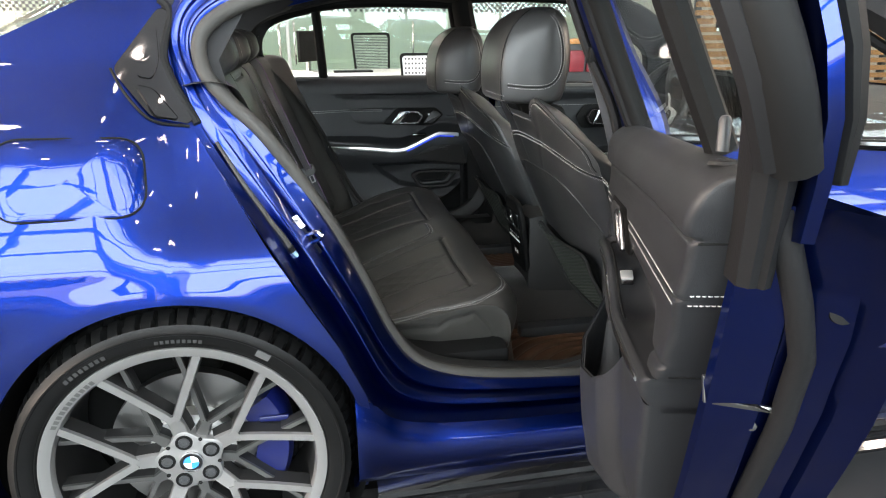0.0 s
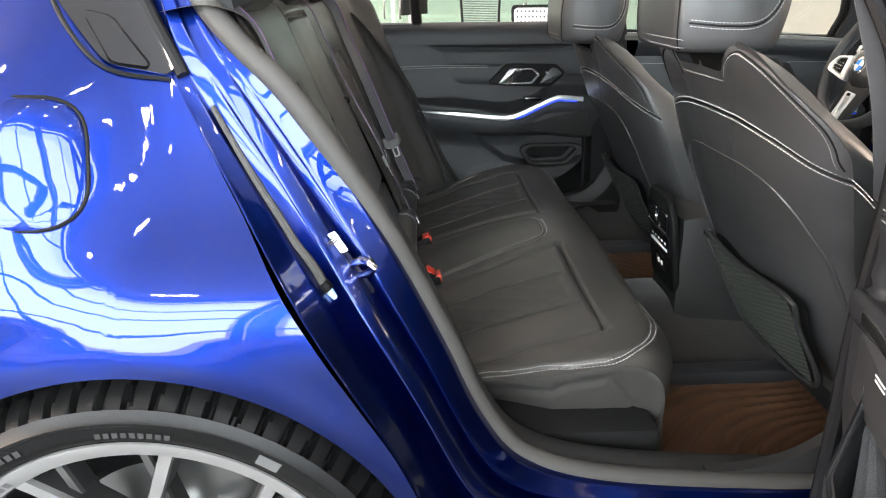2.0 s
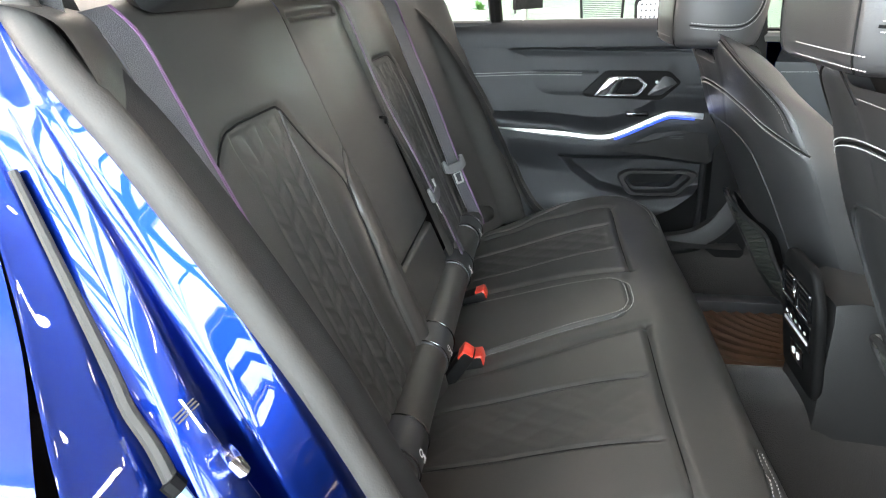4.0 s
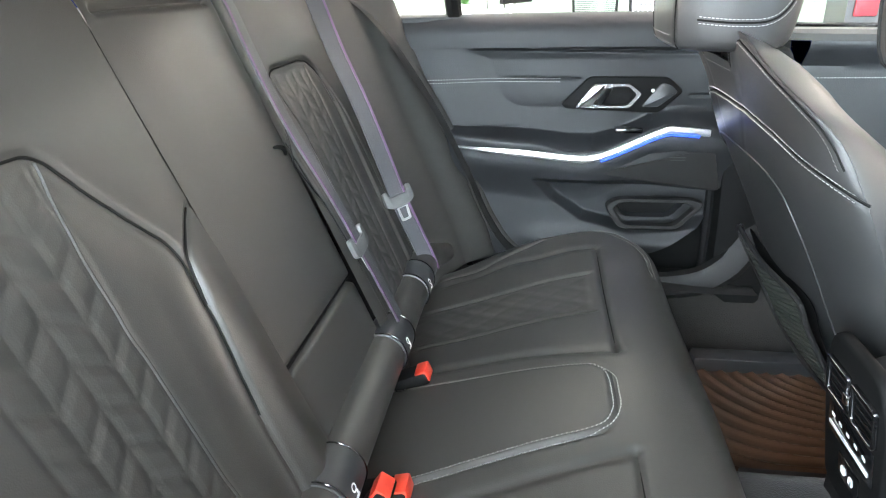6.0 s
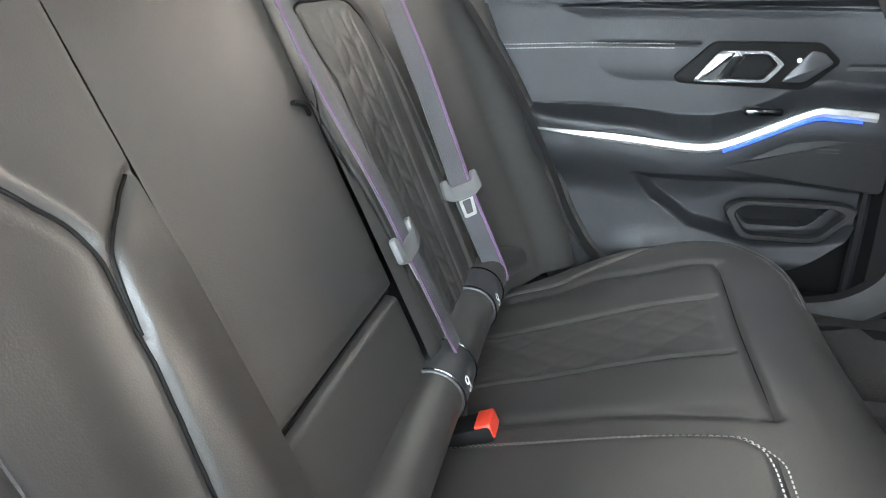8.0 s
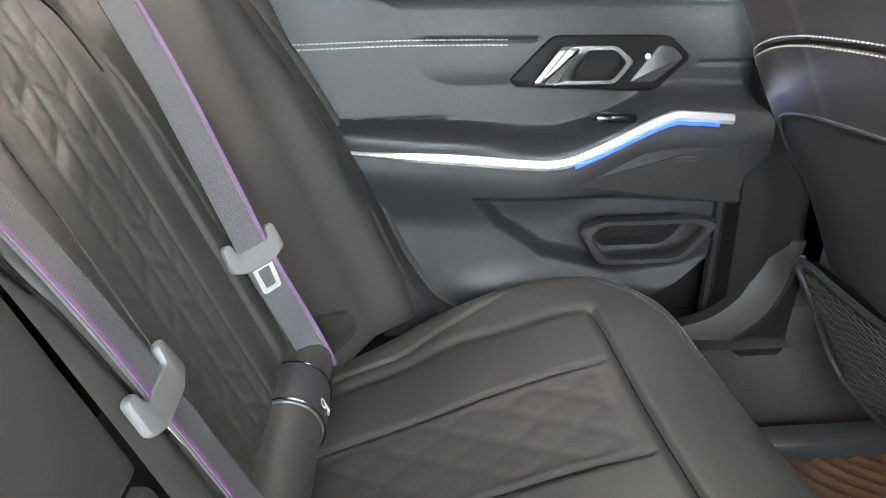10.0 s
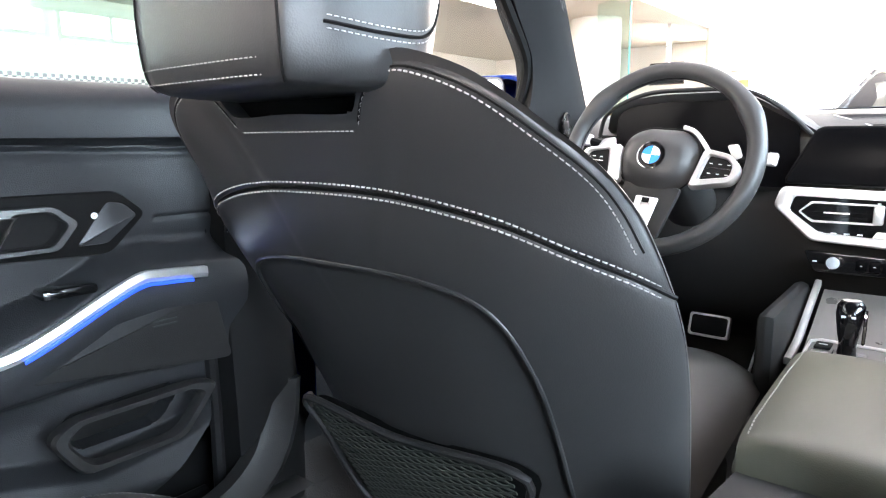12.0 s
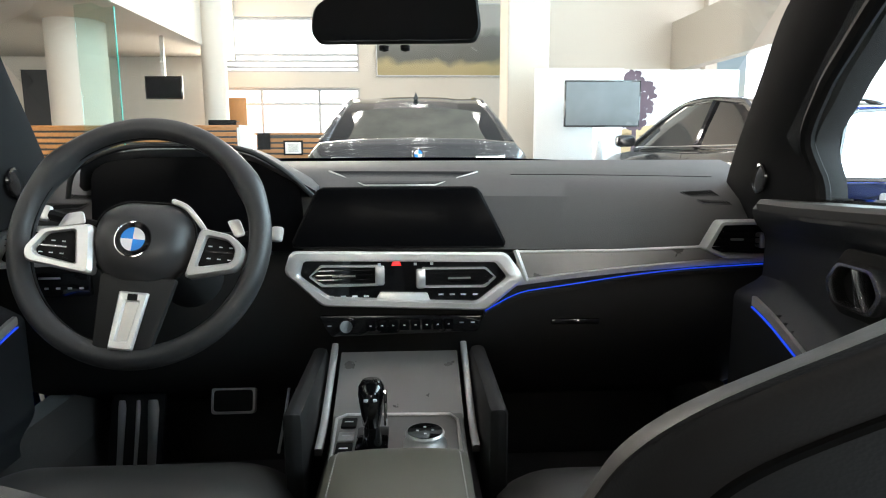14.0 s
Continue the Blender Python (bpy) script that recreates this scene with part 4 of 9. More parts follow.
    part("grip_recess", prism(rounded(o * 1.5, 0.015), 0.006, rot, 0.002), BLACK, door)
    # wing mirror
    bx = 1.98
    m = axes((bx, side * 1.0 - 0.01, 0.992), (0, side, 0), (0, 0, 1), (-1, 0, 0))
    o = rounded([(-0.088, -0.072), (0.086, -0.074), (0.094, 0.048), (0.062, 0.076), (-0.074, 0.070)], 0.026, 8)
    h = rounded([(-0.175, -0.066), (-0.09, -0.080), (0.094, -0.080), (0.102, 0.050), (0.066, 0.083), (-0.10, 0.078), (-0.175, 0.046)], 0.03, 8)
    c, ch = o.mean(0), np.array((-0.03, 0.0))
    P = np.array([[(*(ch + (q - ch) * k), w) for q in h] for k, w in ((0.86, -0.004), (0.97, -0.003), (1.0, -0.010), (1.02, -0.03), (0.97, -0.07), (0.75, -0.105), (0.3, -0.12), (0.02, -0.122))])
    mir = part("wing_mirror", moved(outward(grid(P, False, True)), m), PAINT, door, "blue wing mirror housing")
    part("mirror_rim", ring_prism(o * 1.03, np.array([c + (q - c) * 0.92 for q in o]), 0.008, m), BLACKGLOSS, mir)
    part("mirror_glass", prism([c + (q - c) * 0.93 for q in o], 0.003, m), MIRROR, mir, "bright mirror glass")
    part("mirror_foot", box(bx - 0.02, bx + 0.05, min(side * 0.75, side * 0.88), max(side * 0.75, side * 0.88), 0.925, 0.955, 0.01), BLACKGLOSS, mir)


front_door(-1)
front_door(1)


def pillars():
    for side in (-1, 1):
        # windscreen pillar, inside trim over painted outside
        A = smooth_line([(2.07, 0.705, 0.84), (2.030, 0.698, 0.901), (1.994, 0.693, 0.967), (1.868, 0.668, 1.103), (1.708, 0.622, 1.217), (1.53, 0.592, 1.28), (1.38, 0.577, 1.318)], 40)
        B = smooth_line([(1.750, 0.742, 0.85), (1.748, 0.735, 0.92), (1.765, 0.724, 0.991), (1.732, 0.704, 1.070), (1.625, 0.672, 1.142), (1.49, 0.63, 1.215), (1.34, 0.588, 1.285)], 40)
        if side < 0:
            B[:, 0] -= 0.045 * step(B[:, 2], 0.99, 1.08)
        rings = []
        for a, b in zip(A, B):
            q = [a + np.array((0.02, 0.045, 0.01)), a, a * 0.78 + b * 0.22 - np.array((0.004, 0.012, 0)), a * 0.40 + b * 0.60 - np.array((0.004, 0.014, 0)), b - np.array((0, 0.003, 0)), b + np.array((0.006, 0.022, 0)), b + np.array((0.03, 0.06, 0))]
            rings.append([(x, -0.0215 + side * y, z) for x, y, z in q])
        part("windscreen_pillar", loft(rings), PILLARCLOTH, CAR, "dark windscreen pillar trim")
        spk = axes((1.895, -0.0215 + side * 0.699, 0.930), (1, side * 0.10, 0), (-0.1, 0, 1), (0, -side, 0))
        part("tweeter_grille", lathe([(0.030, 0.0), (0.029, 0.004), (0.025, 0.005), (0.023, 0.002), (0.0005, 0.003)], spk, 28), BLACKGLOSS, CAR, "small round speaker cover in the mirror corner")
        # centre pillar
        ln = smooth_line([(1.025, 0.755, 0.30), (1.0, 0.745, 0.6), (0.985, 0.735, 0.93), (0.925, 0.655, 1.12), (0.88, 0.59, 1.27)], 40)
        rings, rings2 = [], []
        for k, (x, y, z) in enumerate(ln):
            w = np.interp(z, (0.3, 0.5, 0.93, 1.28), (0.085, 0.07, 0.055, 0.042))
            rings.append([(x + dx * w, side * (y + dy), z) for dx, dy in ((-0.95, 0.0), (-0.8, -0.035), (-0.4, -0.05), (0.4, -0.05), (0.9, -0.03), (1.0, 0.02))])
            rings2.append([(x + dx * w, side * (y + dy), z) for dx, dy in ((-0.9, 0.016), (-0.94, 0.022), (-0.85, 0.04), (-0.5, 0.05), (0.6, 0.05), (1.0, 0.03), (0.9, 0.016))])
        part("centre_pillar_trim", loft(rings), BLACK, CAR, "grey centre pillar trim")
        part("centre_pillar", loft(rings2), PAINT, CAR, "blue painted centre pillar")
        part("pillar_seal", tube([(x - 1.02 * np.interp(z, (0.3, 0.5, 0.93, 1.28), (0.085, 0.07, 0.055, 0.042)), side * (y + 0.0), z) for x, y, z in ln], 0.010, 8), RUBBER, CAR)
        # rear pillar lining and shelf side
        P = np.array([[(x, side * y, z) for x, y, z in r] for r in (((0.13, 0.66, 1.02), (-0.2, 0.64, 1.03), (-0.5, 0.62, 1.03)), ((0.11, 0.64, 1.10), (-0.15, 0.61, 1.12), (-0.38, 0.58, 1.11)), ((0.17, 0.61, 1.2), (0.0, 0.57, 1.22), (-0.12, 0.54, 1.22)), ((0.25, 0.58, 1.255), (0.1, 0.54, 1.29), (-0.04, 0.50, 1.28)))])
        part("rear_pillar_lining", outward(grid(P)), LINER, CAR)
    part("parcel_shelf", box(-0.55, 0.06, -0.64, 0.64, 0.985, 1.005, 0.004), LINER, CAR)


pillars()


# ---- rear wheel and its fellows ----
def build_wheel():
    """One wheel about its hub, the outer face towards -y."""
    w = thing("wheel", "light grey multi-spoke alloy wheel with low black tyre", "wheel", "wheels of the blue car")
    R, half = 0.333, 0.118
    na, nw = 560, 30
    ang = np.linspace(0, 2 * math.pi, na, endpoint=False)
    prof = [(0.262, -0.100), (0.268, -0.112), (0.2715, -0.1170), (0.2735, -0.1172), (0.275, -0.1190), (0.285, -0.1222), (0.298, -0.1238), (0.2995, -0.1256), (0.3030, -0.1258), (0.3045, -0.1238), (0.316, -0.118)]
    tread = [(R - 0.035 * abs(t) ** 5 - 0.003, half * t * 0.97) for t in np.linspace(-1, 1, 21)]
    prof2 = [(r, -y) for r, y in reversed(prof)]
    full = prof + [(r, y) for r, y in tread] + prof2
    rows = []
    for r, y in full:
        rr = np.full(na, r)
        t = abs(y) / half
        if r > 0.292 and t < 1.0:
            lat = ((ang * 64 / (2 * math.pi) + 0.35 * t * np.sign(y)) % 1)
            g = np.where(np.abs(lat - 0.5) < 0.12, 1.0, 0.0)
            if t > 0.56:
                rr = rr - 0.011 * g * (1 if r > 0.3 else 0.6)
            elif t > 0.12:
                lat2 = ((ang * 64 / (2 * math.pi) + 0.9 * t) % 1)
                rr = rr - 0.004 * (np.abs(lat2 - 0.5) < 0.07)
            if 0.47 < t < 0.58 or t < 0.08:
                rr = rr - 0.008
        rows.append(np.stack([rr * np.cos(ang), np.full(na, y), rr * np.sin(ang)], 1))
    tyre = part("tyre", outward(grid(np.array(rows), False, True)), TYRE, w, "black low-profile tyre with grooved tread")
    # raised lettering bars on the sidewall
    def bars(a0, a1, n, r0, r1, mat, name, y):
        bm = bmesh.new()
        for k in range(n):
            a = radians(a0 + (a1 - a0) * (k + 0.5) / n)
            d = radians((a1 - a0) / n * 0.34)
            pts = [(r * math.cos(t), y, r * math.sin(t)) for r, t in ((r0, a - d), (r1, a - d), (r1, a + d), (r0, a + d))]
            add_faces(bm, pts, [(0, 1, 2, 3)])
        outward(bm)
        part(name, bm, mat, tyre)
    grey = material("raised_rubber_letter", (0.022, 0.022, 0.022), 0.35)
    bars(95, 78, 9, 0.283, 0.290, grey, "sidewall_marks", -0.1248)
    bars(130, 112, 8, 0.284, 0.292, grey, "sidewall_marks", -0.1248)
    bars(60, 52, 1, 0.284, 0.298, material("sidewall_mark", (0.06, 0.06, 0.06), 0.5), "sidewall_marks", -0.1248)
    barrel = lathe([(0.262, -0.108), (0.269, -0.113), (0.268, -0.1165), (0.264, -0.1165), (0.248, -0.110), (0.244, -0.102), (0.243, -0.097)], axes((0, 0, 0), (1, 0, 0), (0, 0, -1), (0, 1, 0)), 96)
    well = lathe([(0.2432, -0.0975), (0.240, -0.06), (0.238, 0.0), (0.240, 0.09), (0.262, 0.105)], axes((0, 0, 0), (1, 0, 0), (0, 0, -1), (0, 1, 0)), 96)
    rim = part("rim", barrel, RIM, w, "light grey rim with raised lip")
    part("rim_well", well, RIMSHADE, rim, "inner well of the rim with shade painted in")
    bm = bmesh.new()
    for k in range(11):
        a, d = radians(150 - 2.6 * k), radians(0.9)
        add_faces(bm, [(r * math.cos(t), y, r * math.sin(t)) for r, y, t in ((0.2515, -0.1120, a - d), (0.2600, -0.1155, a - d), (0.2600, -0.1155, a + d), (0.2515, -0.1120, a + d))], [(0, 1, 2, 3)])
    part("rim_marks", outward(bm), RIMDARK, rim)
    # spokes
    def spoke(a0, r0, a1, r1, w0, w1, y0, y1, dep, name, mat):
        p0, p1 = [np.array((r * math.cos(radians(a)), r * math.sin(radians(a)))) for r, a in ((r0, a0), (r1, a1))]
        d = (p1 - p0) / np.linalg.norm(p1 - p0)
        s = np.array((-d[1], d[0]))
        rings = []
        for t in np.linspace(0, 1, 7):
            c, wd, y = p0 + (p1 - p0) * t, w0 + (w1 - w0) * t, y0 + (y1 - y0) * t ** 1.5
            rings.append([(*(c + s * wd * k), y + dep * h) for k, h in ((-0.62, 1.0), (-0.5, 0.16), (-0.40, 0.0), (0.40, 0.0), (0.5, 0.16), (0.62, 1.0))])
        P = [[(x, y, z) for x, z, y in r] for r in rings]
        # shade on the spoke's sides is in this colour; the face stays light
        body = part(name, loft(P), RIMSHADE, w, "wheel spoke with shade painted into its sides")
        face = [[(x, y - 0.0006, z) for x, y, z in r[1:5]] + [(x, y + 0.0012, z) for x, y, z in r[4:0:-1]] for r in P]
        part("spoke_face", loft(face), mat, body, "smooth light grey spoke face")
    for k in range(5):
        a = 101.5 + 72 * k
        for sgn in (-1, 1):
            spoke(a + sgn * 1.5, 0.100, a + sgn * 21.5, 0.254, 0.017, 0.018, -0.0905, -0.1085, 0.040, "spoke", RIM)
            spoke(a + 36 + sgn * 1.5, 0.082, a + 36 + sgn * 24, 0.250, 0.012, 0.011, -0.074, -0.090, 0.03, "spoke", RIMMID)
        spoke(a, 0.045, a, 0.112, 0.036, 0.030, -0.0800, -0.0915, 0.034, "spoke", RIM)
        spoke(a + 36, 0.045, a + 36, 0.090, 0.030, 0.020, -0.0730, -0.0755, 0.034, "spoke", RIMMID)
    side = axes((0, 0, 0), (1, 0, 0), (0, 0, 1), (0, -1, 0))
    o = np.array([(math.cos(t) * (0.063 + 0.007 * math.cos(5 * (t - radians(101.5)))), math.sin(t) * (0.063 + 0.007 * math.cos(5 * (t - radians(101.5))))) for t in np.linspace(0, 2 * math.pi, 80, endpoint=False)])
    hub = part("hub", prism(o, 0.035, side @ Matrix.Translation((0, 0, 0.0495)), 0.004), RIM, w)
    for k in range(5):
        t = radians(101.5 + 72 * k)
        m = side @ Matrix.Translation((0.046 * math.cos(t), 0.046 * math.sin(t), 0.0846))
        # black disc on the hub, stands for the shade in a deep hole
        part("bolt_hole_shade", lathe([(0.0165, 0.0), (0.0165, 0.0016), (0.0150, 0.0016), (0.0148, 0.0004), (0.0005, 0.0003)], m, 20), BLACK, hub)
        part("wheel_bolt", lathe([(0.0108, 0.0002), (0.0108, 0.0030), (0.0065, 0.0038), (0.006, 0.0026), (0.0005, 0.0026)], m, 12), DARKGREY, hub, "dark wheel bolt in its hole")
        part("valve_dot", lathe([(0.0042, 0.0), (0.0042, 0.0012), (0.0005, 0.0014)], side @ Matrix.Translation((0.054 * math.cos(t + 0.63), 0.054 * math.sin(t + 0.63), 0.0846)), 10), BLACK, hub)
    badge(side @ Matrix.Translation((0, 0, 0.0865)), 0.0225, w)
    part("brake_disc", lathe([(0.06, 0.0), (0.165, 0.0), (0.165, 0.025), (0.06, 0.025)], axes((0, -0.02, 0), (1, 0, 0), (0, 0, -1), (0, 1, 0)), 64), STEEL, w, "worn steel brake disc")
    part("brake_bell", lathe([(0.02, -0.03), (0.085, -0.03), (0.09, 0.01), (0.02, 0.01)], axes((0, -0.02, 0), (1, 0, 0), (0, 0, -1), (0, 1, 0)), 40), ALU, w)
    bm = bmesh.new()
    arc = np.radians(np.linspace(-32, 36, 14))
    rings = [[(r * math.cos(t), y, r * math.sin(t)) for r, y in ((0.125, -0.05), (0.19, -0.055), (0.20, -0.04), (0.20, 0.02), (0.125, 0.02))] for t in arc]
    cal = part("brake_caliper", loft(rings), CALIPER, w, "blue painted brake caliper")
    for dz in (0.03, 0.055):
        part("caliper_rib", box(0.135, 0.195, -0.06, -0.052, dz, dz + 0.012, 0.003), CALIPER, cal)
    return w


def badge(m, r, parent):
    """A round badge with white and blue quarters in a dark ring."""
    b = part("badge", lathe([(0.0005, 0.0025), (r * 0.66, 0.0022), (r * 0.68, 0.003), (r * 0.72, 0.003), (r * 0.74, 0.0022), (r * 0.93, 0.002), (r * 0.95, 0.0032), (r, 0.002), (r, -0.002)], m, 40), BLACKGLOSS, parent, "round badge with blue and white quarters")
    for k in range(4):
        t = np.radians(np.linspace(90 * k, 90 * k + 90, 10))
        o = [(0, 0)] + [(r * 0.65 * math.cos(a), r * 0.65 * math.sin(a)) for a in t]
        part("quarter", prism(o, 0.0008, m @ Matrix.Translation((0, 0, 0.0024))), (LIGHTBLUE if k % 2 else WHITE), b, flat=True)
    part("badge_ring", lathe([(r * 0.93, 0.002), (r * 0.94, 0.0036), (r * 1.0, 0.0034), (r * 1.01, 0.0)], m, 40), BRIGHT, b)
    return b


WHEEL = build_wheel()
WHEEL.matrix_world = pose(0, -0.775, 0.335)
for _x, _y, _r in ((2.85, -0.775, 0), (0.0, 0.775, 180), (2.85, 0.775, 180)):
    copy_thing(WHEEL, pose(_x, _y, 0.335, 0, 0, _r))

# ---- rear doors ----
def closed_door_trim(hold, side):
    """Inner side of the closed door, as seen across the bench."""
    nx, nz = 300, 270
    zs = np.linspace(0.335, 0.968, nz)
    back = np.interp(zs, (0.33, 0.47, 0.60, 0.70, 0.94, 0.968), (0.41, 0.345, 0.285, 0.245, 0.16, 0.15))
    U = np.linspace(0, 1, nx)[:, None]
    front = 0.968 - 0.25 * np.clip((0.60 - zs) / 0.2, 0, 1.3) ** 2
    X = back[None] * (1 - U) + front[None] * U
    Z = np.repeat(zs[None], nx, 0)
    zt = np.interp(X, (0.28, 0.342, 0.50, 0.60, 0.655, 0.70, 0.78, 0.84, 0.883, 1.0), (0.700, 0.695, 0.680, 0.668, 0.668, 0.683, 0.724, 0.731, 0.728, 0.722))
    p = 0.004 + 0.020 * step(Z, 0.875, 0.93) - 0.045 * step(Z, 0.945, 0.972) ** 1.5
    p += groove(X, Z, [(0.1, 0.912), (0.5, 0.902), (1.0, 0.890)], 0.0045, 0.011)
    p += groove(X, Z, [(0.1, 0.840), (0.62, 0.836)], 0.003, 0.003) + groove(X, Z, [(0.86, 0.80), (1.0, 0.80)], 0.003, 0.003)
    arm = step(Z, zt + 0.050, zt + 0.006) * step(X, 0.27, 0.36)
    pad = 0.041 + 0.008 * np.exp(-((X - 0.42) / 0.12) ** 2)
    low = 1 - 0.62 * step(zt - Z, 0.02, 0.12)
    p += pad * arm * low
    p += 0.020 * np.exp(-((Z - zt - 0.028) / 0.014) ** 2) * step(X, 0.27, 0.34) * step(X, 0.62, 0.52)
    p -= 0.012 * np.exp(-((Z - 0.745) / 0.028) ** 2) * step(X, 0.35, 0.5)
    pocket = [(0.53, 0.612), (0.80, 0.607), (0.965, 0.592), (0.96, 0.515), (0.86, 0.495), (0.75, 0.487), (0.64, 0.515), (0.57, 0.565)]
    well = rounded([(0.722, 0.549), (0.735, 0.562), (0.865, 0.564), (0.884, 0.555), (0.850, 0.514), (0.742, 0.512)], 0.016, 5)
    p += 0.020 * np.exp(-((Z - 0.455) / 0.03) ** 2) * step(X, 0.46, 0.6)
    dist = X - back[None]
    p = np.maximum(p, 0.021 * step(0.30 - dist, 0.0, 0.20) - 0.012 * step(0.735 - Z, 0.0, 0.01) * step(0.30 - dist, 0.0, 0.20))
    p -= 0.034 * step(signed(X, Z, pocket), -0.006, 0.016) + 0.075 * step(signed(X, Z, well), -0.001, 0.004)
    p -= 0.008 * (1 - np.sqrt(1 - (1 - np.clip(dist / 0.010, 0, 1)) ** 2))
    P = np.stack([X, side * (0.735 - p), Z], -1)
    cap = np.stack([back, np.full(nz, side * 0.757), zs], -1)
    P = np.concatenate([cap[None], P[:1] * 0.5 + cap[None] * 0.5, P], 0)
    for dz in (0.834, 0.828):
        hold("stitching", stitches(np.array([(float(np.interp(dz, zs, back)) - 0.0015, side * y, dz) for y in np.linspace(0.717, 0.756, 12)]), (-1, 0, 0), 0.0042, 0.002, 0.0008), THREAD, label="pale seam thread")
    hold("panel_joint", tube([(float(np.interp(0.735, zs, back)) - 0.001, side * y, 0.735) for y in (0.716, 0.757)], 0.0018, 6), BLACK)
    hold("inner_panel", outward(grid(P)), GREYSKIN, label="dark grey soft-touch door panel")
    ya = lambda x, z: side * (0.735 - (0.045 + 0.008 * np.exp(-((x - 0.42) / 0.12) ** 2)))
    # metal strip with the light line under it
    ln = smooth_line([(0.345, 0.695), (0.50, 0.680), (0.604, 0.668), (0.655, 0.668), (0.70, 0.683), (0.80, 0.729), (0.84, 0.732), (0.90, 0.727)], 80)
    L = np.array([(x, ya(x, z) - side * 0.004, z) for x, z in ln])
    w = 0.0125 * step(np.arange(80), -2, 22) + 0.002
    rows = np.stack([L + np.array((0, -side * d, 0)) + np.outer(w, (0, 0, h)) for d, h in ((-0.004, -0.52), (0.003, -0.5), (0.006, -0.1), (0.004, 0.5), (-0.004, 0.52))], 1)
    strip = hold("trim_strip", outward(grid(rows, False, True, None, True)), CHROME, label="bright satin metal trim strip")
    l2 = L[46:77] + np.array((0, -side * 0.0040, -0.0092))
    hold("ambient_strip", ribbon(l2, (0, 0, 1), 0.0048, 0.002), BLUELED, strip, "glowing blue light strip")
    o = rounded([(0.665, 0.632), (0.79, 0.690), (0.84, 0.706), (0.915, 0.700), (0.938, 0.595), (0.80, 0.612)], 0.012)
    hold("speaker_grille", prism(o, 0.012, axes((0, side * 0.706, 0), (1, 0, 0), (0, 0, 1), (0, -side, 0)), 0.003), SHELL, label="black finely perforated speaker grille")
    for k in range(2):
        hold("speaker_mark", box(0.825, 0.858, side * 0.6938 - 0.0006, side * 0.6938 + 0.0006, 0.664 + k * 0.006, 0.666 + k * 0.006), DARKGREY)
    # release handle in its bezel
    fr = axes((0.71, side * 0.7325, 0.802), (1, 0, 0), (0, 0, 1), (0, -side, 0))
    o = np.array([(-0.128, -0.020), (-0.068, 0.040), (0.10, 0.038), (0.135, 0.008), (0.085, -0.040), (-0.118, -0.030)])
    bez = hold("handle_bezel", prism(rounded(o, 0.012), 0.010, fr, 0.004), BLACK, label="black hexagonal handle recess")
    o2 = np.array([(-0.098, -0.026), (-0.058, 0.028), (0.018, 0.028), (0.046, 0.006), (0.02, -0.026)])
    hold("release_handle", ring_prism(rounded(o2, 0.008), rounded(np.array([(-0.040, -0.018), (-0.016, 0.020), (0.014, 0.020), (0.030, 0.004), (0.012, -0.018)]), 0.006), 0.024, fr @ Matrix.Translation((0, 0, 0.008))), DARKCHROME, bez, "satin chrome door release")
    hold("release_blade", prism(rounded([(-0.090, -0.022), (-0.052, 0.024), (-0.034, 0.024), (-0.064, -0.022)], 0.004), 0.026, fr @ Matrix.Translation((0, 0, 0.01)), 0.004), ALU, bez)
    hold("lock_plate", prism(rounded([(0.045, -0.026), (0.085, 0.026), (0.105, 0.022), (0.122, 0.006), (0.082, -0.026)], 0.006), 0.012, fr, 0.003), DARKGREY, bez)
    hold("lock_mark", lathe([(0.004, 0.0), (0.004, 0.001), (0.0004, 0.001)], fr @ Matrix.Translation((0.068, 0.010, 0.0125)), 10), WHITE, bez)
    # window switch on the armrest
    hold("window_switch", box(0.70, 0.76, side * 0.70 - 0.016, side * 0.70 + 0.016, 0.725, 0.737, 0.004), BLACKGLOSS, label="small black window switch")
    hold("door_backing", box(0.30, 0.985, side * 0.835 - 0.006, side * 0.835 + 0.006, 0.30, 0.90), BLACK, label="black backing inside the door")
    # added black plate, stands for the deep shade in the pocket
    hold("pocket_hole", prism(well, 0.002, axes((0, side * 0.779, 0), (1, 0, 0), (0, 0, 1), (0, -side, 0))), BLACK, label="black plate for the shade inside the bottle pocket")
    # bottle pocket rim
    pr = axes((0.80, side * 0.712, 0.545), (1, 0, 0), (0, 0, 1), (0, -side, 0))
    oo = rounded([(-0.11, 0.012), (-0.08, 0.03), (0.085, 0.03), (0.115, 0.02), (0.06, -0.045), (-0.075, -0.045)], 0.018, 6)
    ii = rounded([(-0.088, 0.004), (-0.07, 0.020), (0.07, 0.020), (0.09, 0.010), (0.05, -0.034), (-0.062, -0.034)], 0.016, 6)
    hold("bottle_pocket", ring_prism(oo, ii, 0.018, pr), SHELL, label="grey rim of the bottle pocket")
    line = np.array([(x, side * (0.735 - max(0.0045, 0.0218 * float(step(0.30 - (x - 0.197), 0.0, 0.20)))), z) for x, z in smooth_line([(0.215, 0.834), (0.4, 0.8375), (0.585, 0.8365)], 60)])
    for dz in (0.0, -0.007):
        hold("stitching", stitches(line + np.array((0, 0, dz)), (0, -side, 0), 0.0048, 0.0014, 0.0009), THREAD, label="pale seam thread")
    hold("belt_pad", loft([[(x, side * y, z) for y, z in ((0.704, 0.905), (0.703, 0.930), (0.707, 0.948), (0.717, 0.962), (0.733, 0.970), (0.75, 0.973), (0.768, 0.969), (0.772, 0.93))] for x in np.linspace(0.175, 0.955, 26)]), GREYSKIN)


